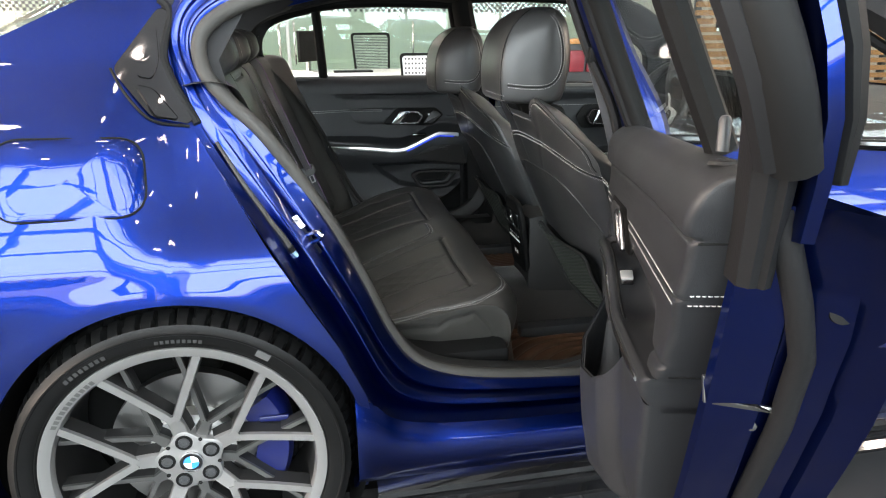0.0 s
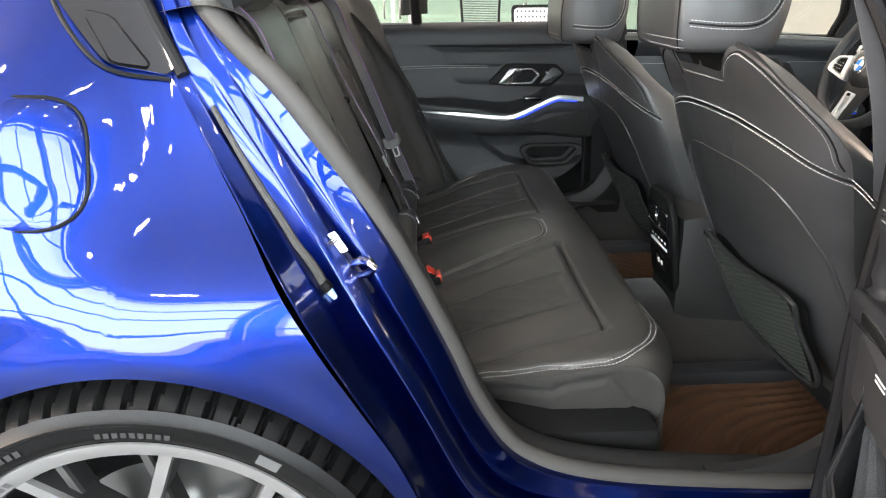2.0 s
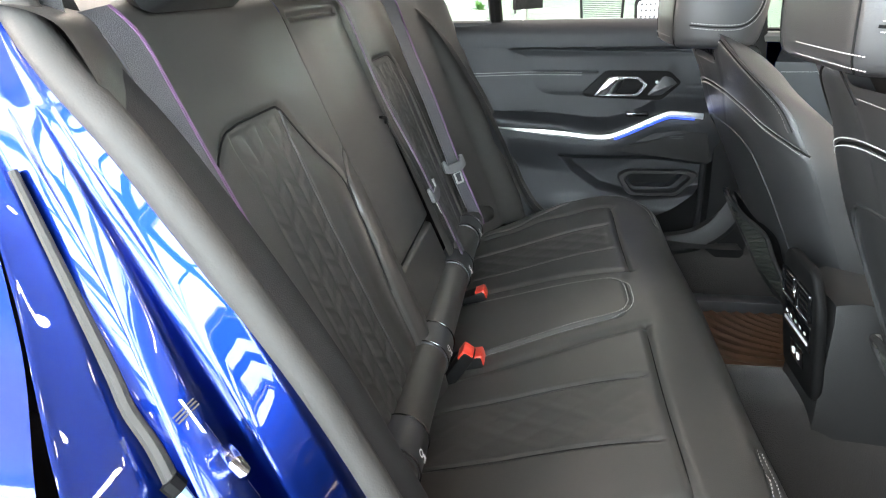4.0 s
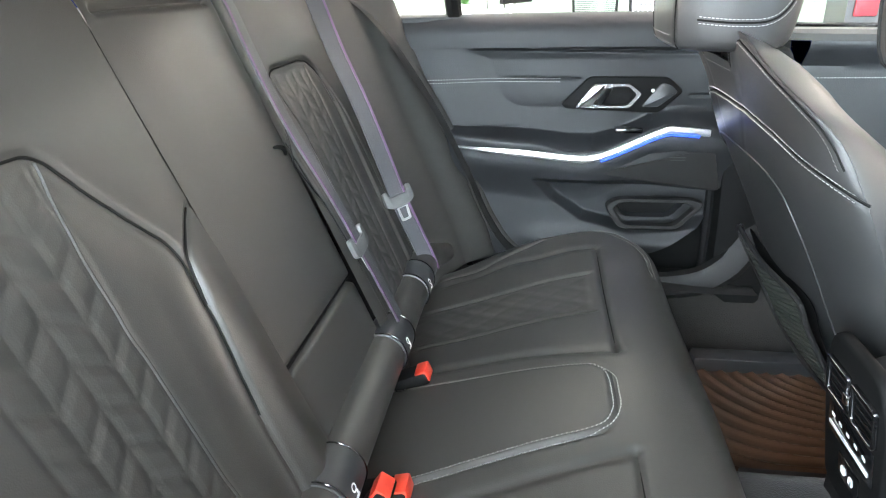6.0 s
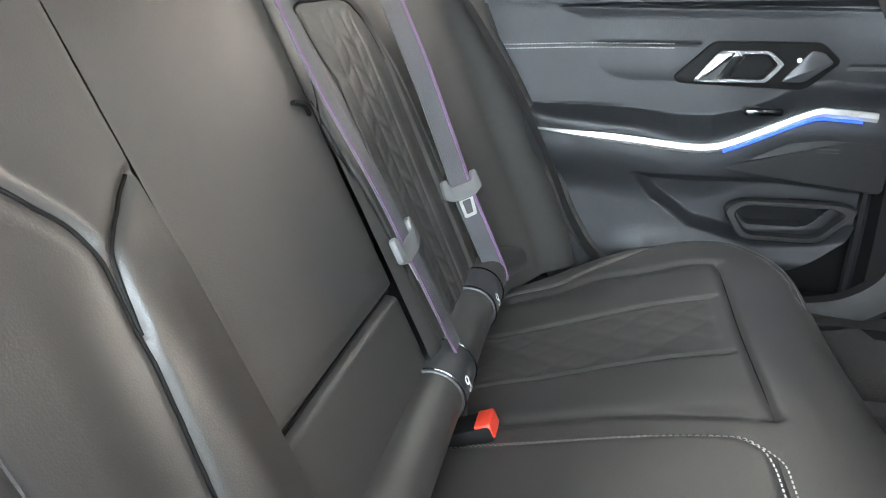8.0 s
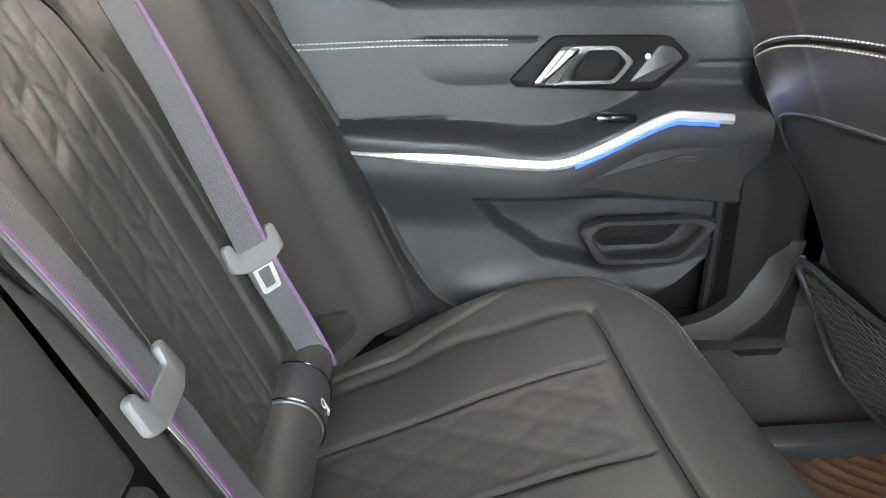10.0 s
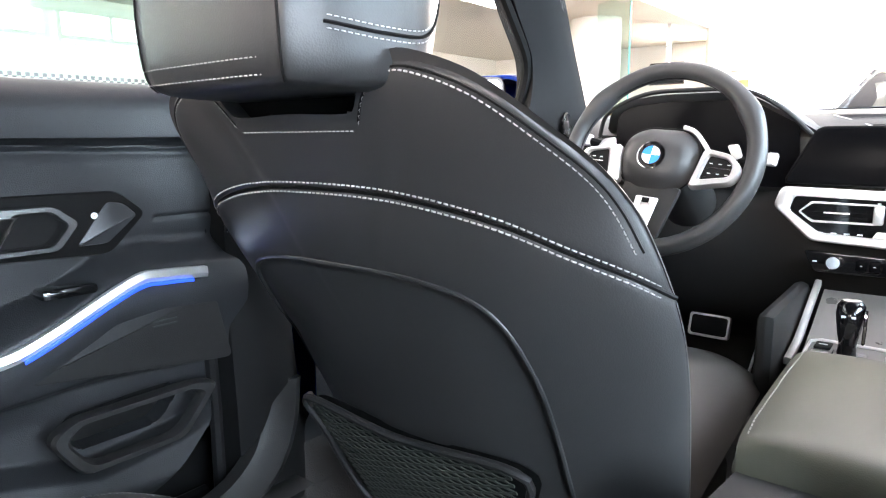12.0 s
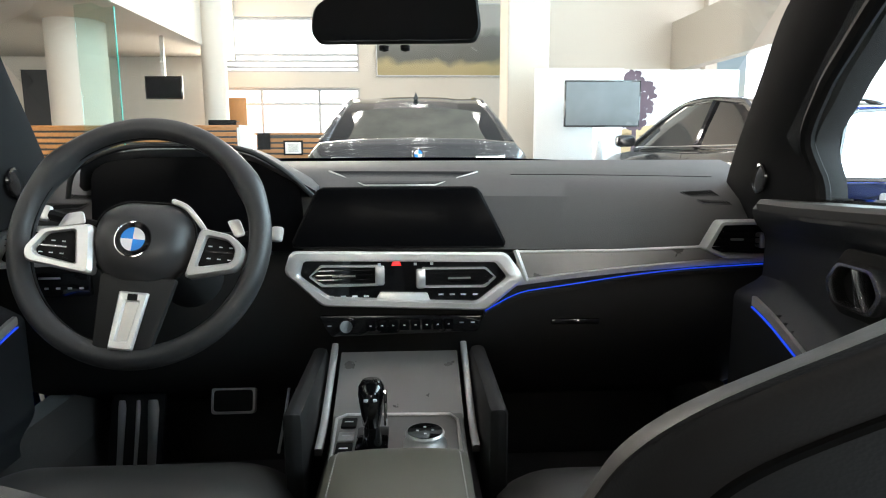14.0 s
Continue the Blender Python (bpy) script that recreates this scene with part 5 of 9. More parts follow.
def open_door_trim(hold, side):
    """Inner side of the open door: padded top, stitched waist, hollow armrest with switch, metal strip, map pocket."""
    back = lambda z: np.interp(z, (0.33, 0.50, 0.60, 0.70, 0.775, 0.845, 0.94, 0.968), (0.46, 0.398, 0.357, 0.312, 0.262, 0.214, 0.165, 0.155))
    front = lambda z: 0.965 - 0.25 * np.clip((0.60 - np.asarray(z)) / 0.2, 0, 1.3) ** 2
    xk = np.linspace(0.1, 1.0, 91)
    zk = np.interp(xk, (0.28, 0.342, 0.50, 0.60, 0.655, 0.70, 0.78, 0.84, 0.883, 1.0), (0.700, 0.695, 0.680, 0.668, 0.668, 0.683, 0.724, 0.731, 0.728, 0.722))
    zk = np.convolve(np.pad(zk, 3, mode="edge"), np.ones(7) / 7, mode="valid")
    lip = lambda x: float(np.interp(x, xk, zk)) + 0.012

    def profile(x):
        zc, zs, L = float(np.interp(x, (0.16, 0.385, 0.9), (0.906, 0.908, 0.896))), float(np.interp(x, (0.2, 0.55, 0.9), (0.836, 0.838, 0.831))), lip(x)
        hollow = float(step(x, 0.345, 0.43) * (1 - step(x, 0.90, 0.95)))
        w, rise = 0.704 + 0.050 * hollow, 0.016 * (1 - float(step(x, 0.48, 0.62)))
        k = float(step(x, 0.525, 0.59) * (1 - step(x, 0.88, 0.92)))
        ly = 0.690 * (1 - k) + k * float(np.interp(x, (0.545, 0.61, 0.69, 0.80, 0.89), (0.688, 0.652, 0.630, 0.640, 0.690)))
        zl = (L - 0.052) * (1 - k) + k * float(np.interp(x, (0.53, 0.57, 0.63, 0.71, 0.80, 0.87, 0.92), (0.625, 0.588, 0.556, 0.550, 0.568, 0.610, 0.640)))
        zf, deep = k * 0.44 + (1 - k) * (zl - 0.004), k * 0.735 + (1 - k) * (ly + 0.012)
        return [(0.772, 0.925), (0.770, 0.964), (0.752, 0.973), (0.728, 0.969), (0.709, 0.955), (0.700, 0.936), (0.698, zc + 0.014), (0.700, zc + 0.005), (0.709, zc), (0.706, zc - 0.005), (0.705, zc - 0.012), (0.704, 0.865), (0.700, zs + 0.006), (0.704, zs), (0.700, zs - 0.006), (0.703, 0.805),
                (0.528 + w / 4, 0.780), (w - 0.003, L + 0.020 + rise), (w, L + 0.006 + rise), (w - 0.006, L - 0.002 + rise), (0.345 + w / 2, L - 0.006 + 0.45 * rise), (0.696, L - 0.001), (0.689, L), (0.684, L - 0.005), (0.682, L - 0.011), (0.684, L - 0.030), (0.690, L - 0.040), (0.700 - 0.006 * (1 - k), L - 0.046),
                (deep - 0.004, L - 0.050 - 0.025 * k), (deep, zf + 0.004 * k), (ly + 0.014, zf), (ly + 0.010, zl - 0.010 * k), (ly + 0.006, zl - 0.001), (ly + 0.002, zl - 0.001), (ly, zl - 0.006), (ly + 0.002, 0.47), (ly + 0.008, 0.42), (ly + 0.022, 0.375), (0.735, 0.352), (0.757, 0.350)]

    xq = np.linspace(0.14, 0.97, 167)
    Q = np.array([curve_rows(profile(x), 4) for x in xq])
    U = np.concatenate([[0, 0.002, 0.006, 0.012, 0.02], np.linspace(0.03, 1, 130)])
    rows = []
    for u in U:
        xs = np.full(Q.shape[1], 0.25 + u * 0.715)
        for _ in range(4):
            q = np.stack([[np.interp(x, xq, Q[:, k, c]) for k, x in enumerate(xs)] for c in (0, 1)], 1)
            xs = 0.5 * xs + 0.5 * (back(q[:, 1]) * (1 - u) + front(q[:, 1]) * u)
        xs = back(q[:, 1]) * (1 - u) + front(q[:, 1]) * u
        d = np.clip((xs - back(q[:, 1])) / 0.014, 0, 1)
        y = np.minimum(q[:, 0] + 0.010 * (1 - np.sqrt(1 - (1 - d) ** 2)), 0.772)
        rows.append(np.stack([xs, side * y, q[:, 1]], 1))
    cap = rows[0].copy()
    cap[:, 1] = side * np.maximum(np.abs(cap[:, 1]), 0.757)
    end = rows[-1].copy()
    end[:, 1] = side * np.maximum(np.abs(end[:, 1]), 0.757)
    panel = hold("inner_panel", outward(grid(np.stack([cap, cap * 0.5 + rows[0] * 0.5] + rows + [end]))), GREYSKIN, label="dark grey soft-touch door panel with moulded pocket")
    # waist seam with two rows of thread, on round the rear end
    for g in (0.0065, -0.0065):
        ln = np.array([(x, side * 0.6998, float(np.interp(x, (0.2, 0.55, 0.9), (0.836, 0.838, 0.831))) + g) for x in np.concatenate([np.linspace(0.228, 0.60, 70)])])
        hold("stitching", stitches(ln, (0, -side, 0), 0.0042, 0.0016, 0.0007), THREAD, panel, "pale seam thread")
        ln = np.array([(x, side * 0.6998, 0.832 + g) for x in np.linspace(0.885, 0.955, 16)])
        hold("stitching", stitches(ln, (0, -side, 0), 0.0042, 0.0016, 0.0007), THREAD, panel)
        hold("stitching", stitches(np.array([(float(back(0.836 + g)) - 0.0012, side * y, 0.836 + g) for y in np.linspace(0.712, 0.756, 10)]), (-1, 0, 0), 0.0042, 0.0016, 0.0007), THREAD, panel)
    for z in (0.903, 0.715):
        hold("panel_joint", tube([(float(back(z)) - 0.0006, side * y, z) for y in (0.712, 0.757)], 0.0012, 6), BLACK, panel)
    # metal strip along the armrest edge
    xs = np.linspace(0.345, 0.90, 70)
    wid = 0.010 * step(xs, 0.335, 0.45)
    strip = hold("trim_strip", loft([[(x, side * y, lip(x) + d) for y, d in ((0.684, -0.009), (0.6795, -0.0105), (0.6785, -0.014), (0.6800, -0.0165 - w), (0.686, -0.018 - w))] for x, w in zip(xs, wid)]), DARKCHROME, label="satin metal trim strip")
    hold("strip_shadow_gap", tube([(x, side * 0.6855, lip(x) - 0.021 - w) for x, w in zip(xs, wid)], 0.0016, 6), BLACK, strip)
    # dark gap round the switch pod and the switch on its slope
    hold("pod_gap", tube([(x, side * 0.6975, lip(x) + 0.0005) for x in np.linspace(0.60, 0.875, 40)] + [(0.885, side * y, lip(0.885) + 0.003) for y in (0.705, 0.725)], 0.0022, 6), BLACK, panel)
    for x0, x1, z0, z1, mat, nm in ((-0.020, 0.020, 0.0, 0.004, BLACKGLOSS, "switch_plate"), (-0.011, 0.011, 0.004, 0.010, CHROME, "window_switch")):
        hold(nm, moved(box(x0, x1, -0.011, 0.011, z0, z1, 0.002), axes((0.735, side * 0.714, lip(0.735) - 0.002), (1, 0, 0.5), (0, 1, 0), (-0.5, 0, 1))), mat, panel, "small bright window switch" if mat is CHROME else "")
    # release loop in its hexagonal recess
    fr = axes((0, side * 0.706, 0), (1, 0, 0), (0, 0, 1), (0, -side, 0))
    bez = hold("handle_bezel", prism(rounded([(0.885, 0.820), (0.845, 0.848), (0.645, 0.854), (0.572, 0.806), (0.59, 0.788), (0.806, 0.768)], 0.012), 0.006, fr, 0.002), BLACK, label="black hexagonal handle recess")
    hold("lock_plate", prism(rounded([(0.872, 0.820), (0.838, 0.838), (0.735, 0.842), (0.690, 0.802), (0.80, 0.780)], 0.008), 0.009, fr, 0.003), DARKGREY, bez, "grey plate beside the release")
    loop = even(rounded([(0.688, 0.844), (0.640, 0.798), (0.584, 0.800), (0.632, 0.848)], 0.010), 48, True)
    hold("release_handle", tube([fr @ Vector((*q, 0.016)) for q in loop], 0.0045, 8, closed=True), DARKCHROME, bez, "satin chrome door release")
    # speaker cover between strip and pocket, its glancing light put into a lighter grey
    sp = hold("speaker_grille", prism(rounded([(0.668, 0.637), (0.79, 0.688), (0.84, 0.700), (0.93, 0.696), (0.938, 0.605), (0.80, 0.604)], 0.010), 0.012, axes((0, side * 0.702, 0), (1, 0, 0), (0, 0, 1), (0, -side, 0)), 0.003), DARKGREY, label="finely perforated black speaker grille, greyed for the light on it")
    for k in range(2):
        hold("speaker_mark", box(0.825, 0.858, side * 0.6898 - 0.0006, side * 0.6898 + 0.0006, 0.664 + k * 0.006, 0.666 + k * 0.006), WHITE, sp)
    hold("lock_collar", lathe([(0.016, 0), (0.014, 0.003), (0.0075, 0.004), (0.007, 0.0)], Matrix.Translation((0.225, side * 0.742, 0.9725)), 16), SHELL, panel)


def rear_door(side, m, state):
    """A rear door in its closed place, then moved by m."""
    door = thing("rear_door", state, "car door", "doors of the blue car")
    near = side < 0
    hold = lambda name, bm, mat, parent=door, label="": part(name, moved(bm, m), mat, parent, label)
    if near:
        seated = pose(0.974, -0.854, 0.804) @ pose(0, 0, 0, 0, 0, 69.4) @ pose(0, 0, 0, 0, 5.0, 0) @ pose(0, 0, 0, -3.3, 0, 0) @ pose(-0.94, 0.80, -0.80)
        open_door_trim(lambda name, bm, mat, parent=door, label="": part(name, moved(bm, seated), mat, parent, label), side)
    else:
        closed_door_trim(hold, side)
    # painted outside and rear edge
    zz = np.linspace(0.335, 0.93, 40)
    shut = np.interp(zz, (0.335, 0.40, 0.45, 0.572, 0.736, 0.88, 0.99), (0.46, 0.395, 0.365, 0.313, 0.218, 0.12, 0.056))
    V = np.linspace(0, 1, 30)[:, None]
    XX = shut[None] * (1 - V) + 0.94 * V
    S = side_patch(np.stack([XX, np.repeat(zz[None], 30, 0)], -1), side)
    if near:
        S[..., 1] = side * np.interp(S[..., 2], (0.335, 0.45, 0.60, 0.70, 0.80, 0.86, 0.91, 0.94), (0.874, 0.892, 0.893, 0.890, 0.876, 0.858, 0.832, 0.795))
    hold("skin", outward(grid(S)), PAINT, label="glossy blue outer skin")
    bk = np.interp(zz, (0.33, 0.47, 0.60, 0.70, 0.94, 0.968), (0.41, 0.345, 0.285, 0.245, 0.16, 0.15))
    edge0 = S[0]
    edge3 = np.stack([bk, np.full(40, side * 0.728), zz], 1)
    rows = [edge0 * (1 - s) + edge3 * s + np.array((d, 0, 0)) for s, d in ((0, 0), (0.04, 0.004), (0.2, 0.010), (0.24, 0.02), (0.6, 0.02), (0.64, 0.008), (0.97, 0.004), (1.0, 0.012))]
    hold("edge_panel", outward(grid(np.stack(rows))), PAINT, label="blue painted door edge")
    ys = np.interp(zz, (0.335, 0.565, 0.68, 0.777, 0.835, 0.92), (0.800, 0.808, 0.811, 0.804, 0.785, 0.752))
    hold("edge_seal", tube(np.stack([np.interp(ys, (0.728, 0.86), (0, 1)) * (edge0[:, 0] - bk) + bk + 0.008, side * ys, zz], 1), 0.0125, 10), RUBBER, label="grey rubber seal along the door edge")
    xb = np.linspace(0.5, 0.94, 12)
    hold("lower_seal", tube(np.stack([xb, np.full(12, side * 0.80), np.full(12, 0.345)], 1), 0.012, 8), RUBBER)
    lt = np.array((0.252, side * 0.760, 0.712))
    latch = hold("latch", prism(rounded([(-0.030, -0.005), (0.040, -0.011), (0.041, -0.004), (-0.022, 0.003), (-0.028, 0.026), (-0.034, 0.026)], 0.002), 0.006, axes(lt, (0, side, 0), (0, 0, 1), (-1, 0, 0)), 0.002), STEEL, label="steel door latch")
    for dz in (0.035, -0.035):
        hold("screw", lathe([(0.005, 0), (0.005, 0.003), (0.0005, 0.004)], axes(lt + np.array((-dz * 0.4, side * (0.012 - dz * 0.4), dz)), (0, side, 0), (0, 0, 1), (-1, 0, 0)), 10), DARKGREY, latch)
    pg = np.array((0.198, side * 0.826, 0.83))
    hold("rubber_plug", lathe([(0.013, 0), (0.012, 0.006), (0.0005, 0.008)], axes(pg, (0, side, 0), (0, 0, 1), (-1, 0, 0)), 16), RUBBER, latch)
    # window frame, divider and panes
    lean = lambda z: side * np.interp(z, (0.95, 1.27), (0.752, 0.607))
    o = smooth_line([(0.125, 0.965), (0.092, 1.03), (0.088, 1.10), (0.118, 1.165), (0.22, 1.215), (0.45, 1.255), (0.82, 1.255), (0.875, 1.235), (0.925, 1.10), (0.955, 0.96)], 90)
    F = np.stack([o[:, 0], lean(o[:, 1]), o[:, 1]], 1)
    fr_ = hold("window_frame", tube(F, 0.021, 14, ry=0.020 if near else 0.034), BLACK, label="black window frame")
    hold("frame_seal", tube(F + np.array((0.0, -side * 0.018, 0)), 0.013, 8), RUBBER, fr_)
    hold("divider", tube([(0.345, lean(0.96), 0.96), (0.335, lean(1.1), 1.1), (0.325, lean(1.235), 1.235)], 0.018, 8), BLACK, fr_)
    cen = np.array((0.5, 1.1))
    P = np.array([[(*(lambda q: (q[0], float(lean(q[1])), q[1]))(cen + (np.array(q) - cen) * k),) for q in o] for k in (1.0, 0.5, 0.02)])
    pane = hold("pane", grid(P, False, True), GLASS, label="clear rear side window")
    pane.visible_shadow = False
    if near:
        up = [(0.852, 0.180, 0.728, 0.758, 0.778), (0.90, 0.160, 0.724, 0.756, 0.776), (0.95, 0.135, 0.717, 0.752, 0.773), (1.0, 0.110, 0.709, 0.744, 0.768), (1.05, 0.098, 0.699, 0.732, 0.758), (1.10, 0.098, 0.687, 0.716, 0.745), (1.16, 0.118, 0.667, 0.695, 0.720), (1.205, 0.17, 0.652, 0.680, 0.702)]
        hold("upright_seal", loft([[(x, side * a, z), (x - 0.008, side * (a * 0.7 + b * 0.3), z), (x - 0.005, side * (a * 0.45 + b * 0.55), z), (x - 0.010, side * (a * 0.3 + b * 0.7), z), (x, side * b, z), (x + 0.04, side * b, z), (x + 0.04, side * a, z)] for z, x, a, b, c in up]), RUBBER, fr_, "wide grey rubber seal on the window upright")
        hold("upright_paint", loft([[(x - 0.008, side * (b + 0.004), z), (x - 0.017, side * (b + 0.007), z), (x - 0.017, side * (b + 0.018), z), (x + 0.05, side * (b + 0.018), z), (x + 0.05, side * (b + 0.004), z)] for z, x, a, b, c in up[1:]]), PAINT, fr_, "blue painted edge of the upright")
        hold("upright_cover", loft([[(x - 0.004, side * (b + 0.020), z), (x - 0.011, side * (b + 0.026), z), (x - 0.011, side * (c + 0.006), z), (x - 0.004, side * (c + 0.014), z), (x + 0.06, side * (c + 0.014), z), (x + 0.06, side * (b + 0.020), z)] for z, x, a, b, c in up[2:]]), BLACK, fr_, "black outer cover of the upright")
        hold("outer_handle", tube(smooth_line([(0.36, side * 0.85, 0.79), (0.33, side * 0.875, 0.80), (0.24, side * 0.885, 0.81), (0.20, side * 0.875, 0.815), (0.185, side * 0.855, 0.815)], 20), 0.013, 10), PAINT, label="blue outer door handle")
    hold("lock_pin", lathe([(0.006, 0), (0.006, 0.028), (0.004, 0.032), (0.0005, 0.033)], Matrix.Translation((0.225 if near else 0.21, side * (0.716 if near else 0.735), 0.968)), 12), DARKGREY, label="dark lock pin")
    return door


rear_door(1, Matrix.Identity(4), "closed rear door with dark panel and blue light strip")
OPEN = pose(0.972, -0.880, 0.803) @ pose(0, 0, 0, 0, 0, 69.4) @ pose(0, 0, 0, 0, 6.4, 0) @ pose(-0.94, 0.80, -0.80)
rear_door(-1, OPEN, "wide open rear door showing its dark inner panel")


# ---- rear bench ----
BENCH = thing("rear_bench_seat", "black leather rear bench with quilted centre panels", "car seat")
CUSHION_X = [(0.245, 0.392), (0.30, 0.412), (0.40, 0.447), (0.55, 0.499), (0.66, 0.526), (0.72, 0.529), (0.758, 0.518), (0.783, 0.488), (0.790, 0.44), (0.776, 0.38), (0.755, 0.30)]


def cushion_half(x):
    return np.interp(x, (0.245, 0.36, 0.43, 0.51, 0.58, 0.66, 0.80), (0.533, 0.537, 0.552, 0.588, 0.618, 0.629, 0.629))


def bench_cushion():
    prof = smooth_line(CUSHION_X, 170)
    nv = 480
    v = np.linspace(-1.12, 1.12, nv)
    X, V = np.meshgrid(prof[:, 0], v, indexing="ij")
    half = cushion_half(X) + 0.055 * step(V, 0.4, 0.9) * step(0.66 - X, 0.0, 0.25)
    past = np.maximum(np.abs(V) - 1, 0)
    Y = half * np.clip(V, -1, 1) - np.sign(V) * 0.55 * past
    Z = np.repeat(prof[:, 1][:, None], nv, 1)
    a = np.abs(Y)
    X = 0.245 + (X - 0.245) * (1 - 0.11 * step(a, 0.48, 0.66) ** 1.5)
    Z = Z - 0.014 * step(np.abs(V) * half, half - 0.05, half + 0.004) ** 2 - past * 1.3
    Z = Z - 0.006 * np.exp(-((a - 0.31) / 0.12) ** 2) * step(X, 0.3, 0.45) + 0.006 * np.exp(-(a / 0.1) ** 2)
    h = np.zeros_like(X)
    patch = [(0.26, 0.126), (0.56, 0.088), (0.625, 0.078), (0.645, 0.05), (0.645, -0.05), (0.625, -0.078), (0.56, -0.088), (0.26, -0.126)]
    sp = signed(X, Y, patch)
    h += 0.004 * step(sp, -0.004, 0.008) - 0.003 * np.exp(-(sp / 0.0035) ** 2)
    for s in (-1, 1):
        h += groove(X, Y, [(0.660, s * 0.112), (0.660, s * 0.515)], 0.0045, 0.006)
        h += groove(X, Y, [(0.25, s * 0.172), (0.5, s * 0.146), (0.660, s * 0.114)], 0.010, 0.0045)
        h += groove(X, Y, [(0.25, s * 0.252), (0.640, s * 0.253)], 0.0042, 0.0045)
        h += groove(X, Y, [(0.25, s * 0.386), (0.640, s * 0.403)], 0.0042, 0.0045)
        h += groove(X, Y, [(0.34, s * 0.50), (0.5, s * 0.522), (0.660, s * 0.517)], 0.010, 0.004)
        q = [(0.25, s * 0.254), (0.640, s * 0.255), (0.640, s * 0.401), (0.25, s * 0.384)]
        k = step(signed(X, Y, q), 0.0, 0.012)
        h += k * (quilt(X, Y, 0.066, 0.052, 0.0011) - 0.0012)
        h += groove(X, Y, [(0.30, s * 0.525), (0.43, s * 0.543), (0.51, s * 0.579), (0.58, s * 0.609), (0.645, s * 0.618), (0.695, s * 0.592), (0.733, s * 0.548), (0.757, s * 0.49), (0.763, s * 0.40)], 0.004, 0.005)
        h += 0.0012 * np.sin(X * 46 + 9 * Y) * np.exp(-((a - 0.53) / 0.05) ** 2)
    P = np.stack([X, Y, Z], -1)
    P, n = relief(P, h)
    cu = part("cushion", outward(grid(P)), BENCHLEATHER, BENCH, "black leather seat cushion with seams")
    c0, c1 = int(np.argmax(np.abs(v) <= 1)), nv - int(np.argmax(np.abs(v) <= 1))

    def on(line, lift=0.0012):
        out, nn = [], []
        for x, yy in line:
            i, j = np.unravel_index(np.argmin((X[:120, c0:c1] - x) ** 2 + (Y[:120, c0:c1] - yy) ** 2), X[:120, c0:c1].shape)
            j += c0
            out.append(P[i, j] + (x - X[i, j], yy - Y[i, j], 0) + n[i, j] * lift)
            nn.append(n[i, j])
        out = np.array(out)
        for _ in range(3):
            out[1:-1] = (out[:-2] + 2 * out[1:-1] + out[2:]) / 4
        return out, np.array(nn)
    for k, gap in enumerate((0.0045, -0.0045)):
        pl = smooth_line([(0.30, 0.120 + gap), (0.56, 0.085 + gap), (0.622, 0.072 + gap * 0.8), (0.645 + gap, 0.04), (0.647 + gap, 0.0), (0.645 + gap, -0.04), (0.622, -0.072 - gap * 0.8), (0.56, -0.085 - gap), (0.30, -0.120 - gap)], 160)
        q, nn = on(pl)
        part("stitching", stitches(q, nn, 0.0045, 0.002, 0.0008), THREAD, cu, "double row of pale thread")
    for s in (-1, 1):
        for ln in ([(0.660, s * 0.116), (0.660, s * 0.512)], [(0.30, s * 0.252), (0.636, s * 0.253)], [(0.30, s * 0.388), (0.636, s * 0.403)]):
            q, nn = on(even(ln, 60), -0.0002)
            part("seam", tube(q, 0.0014 * np.clip(np.minimum(np.arange(60), 59 - np.arange(60)) / 8, 0.15, 1), 6), BLACK, cu, "dark sewn seam")
        for gap in (0.004, -0.004):
            pl = smooth_line([(0.34, s * (0.528 + gap)), (0.43, s * (0.543 + gap)), (0.51, s * (0.579 + gap)), (0.58, s * (0.609 + gap)), (0.645 + 0.3 * gap, s * (0.618 + gap)), (0.695 + 0.6 * gap, s * (0.592 + 0.7 * gap)), (0.733 + 0.8 * gap, s * (0.548 + 0.5 * gap)), (0.757 + gap, s * 0.49), (0.763 + gap, s * 0.40)], 150)
            q, nn = on(pl if s < 0 else pl[80:])
            part("stitching", stitches(q, nn, 0.0045, 0.002, 0.0008), THREAD, cu, "double row of pale thread")
    # plinth under the cushion
    part("plinth", box(0.30, 0.735, -0.645, 0.645, 0.18, 0.405, 0.02), BLACK, BENCH, "black plastic plinth under the cushion")
    for s in (-1, 1):
        part("side_filler", box(0.20, 0.50, min(s * 0.50, s * 0.685), max(s * 0.50, s * 0.685), 0.18, 0.402, 0.012), BLACK, BENCH, "black plastic filler beside the cushion")
    return cu


bench_cushion()
BACK_X = [(0.315, 0.42), (0.29, 0.505), (0.246, 0.616), (0.166, 0.816), (0.118, 0.935), (0.098, 0.985), (0.080, 1.030), (0.062, 1.052), (0.02, 1.062), (-0.03, 1.055)]
_bp = smooth_line(BACK_X, 240)


def back_x(y, z):
    a = np.abs(np.asarray(y, float))
    k = int(np.argmax(_bp[:, 1]))
    return np.interp(z, _bp[:k, 1], _bp[:k, 0]) + 0.075 * step(a, 0.47, 0.70) ** 1.3 + 0.014 * np.exp(-((a - 0.185) / 0.035) ** 2) * step(1.0 - np.asarray(z), 0.1, 0.3)


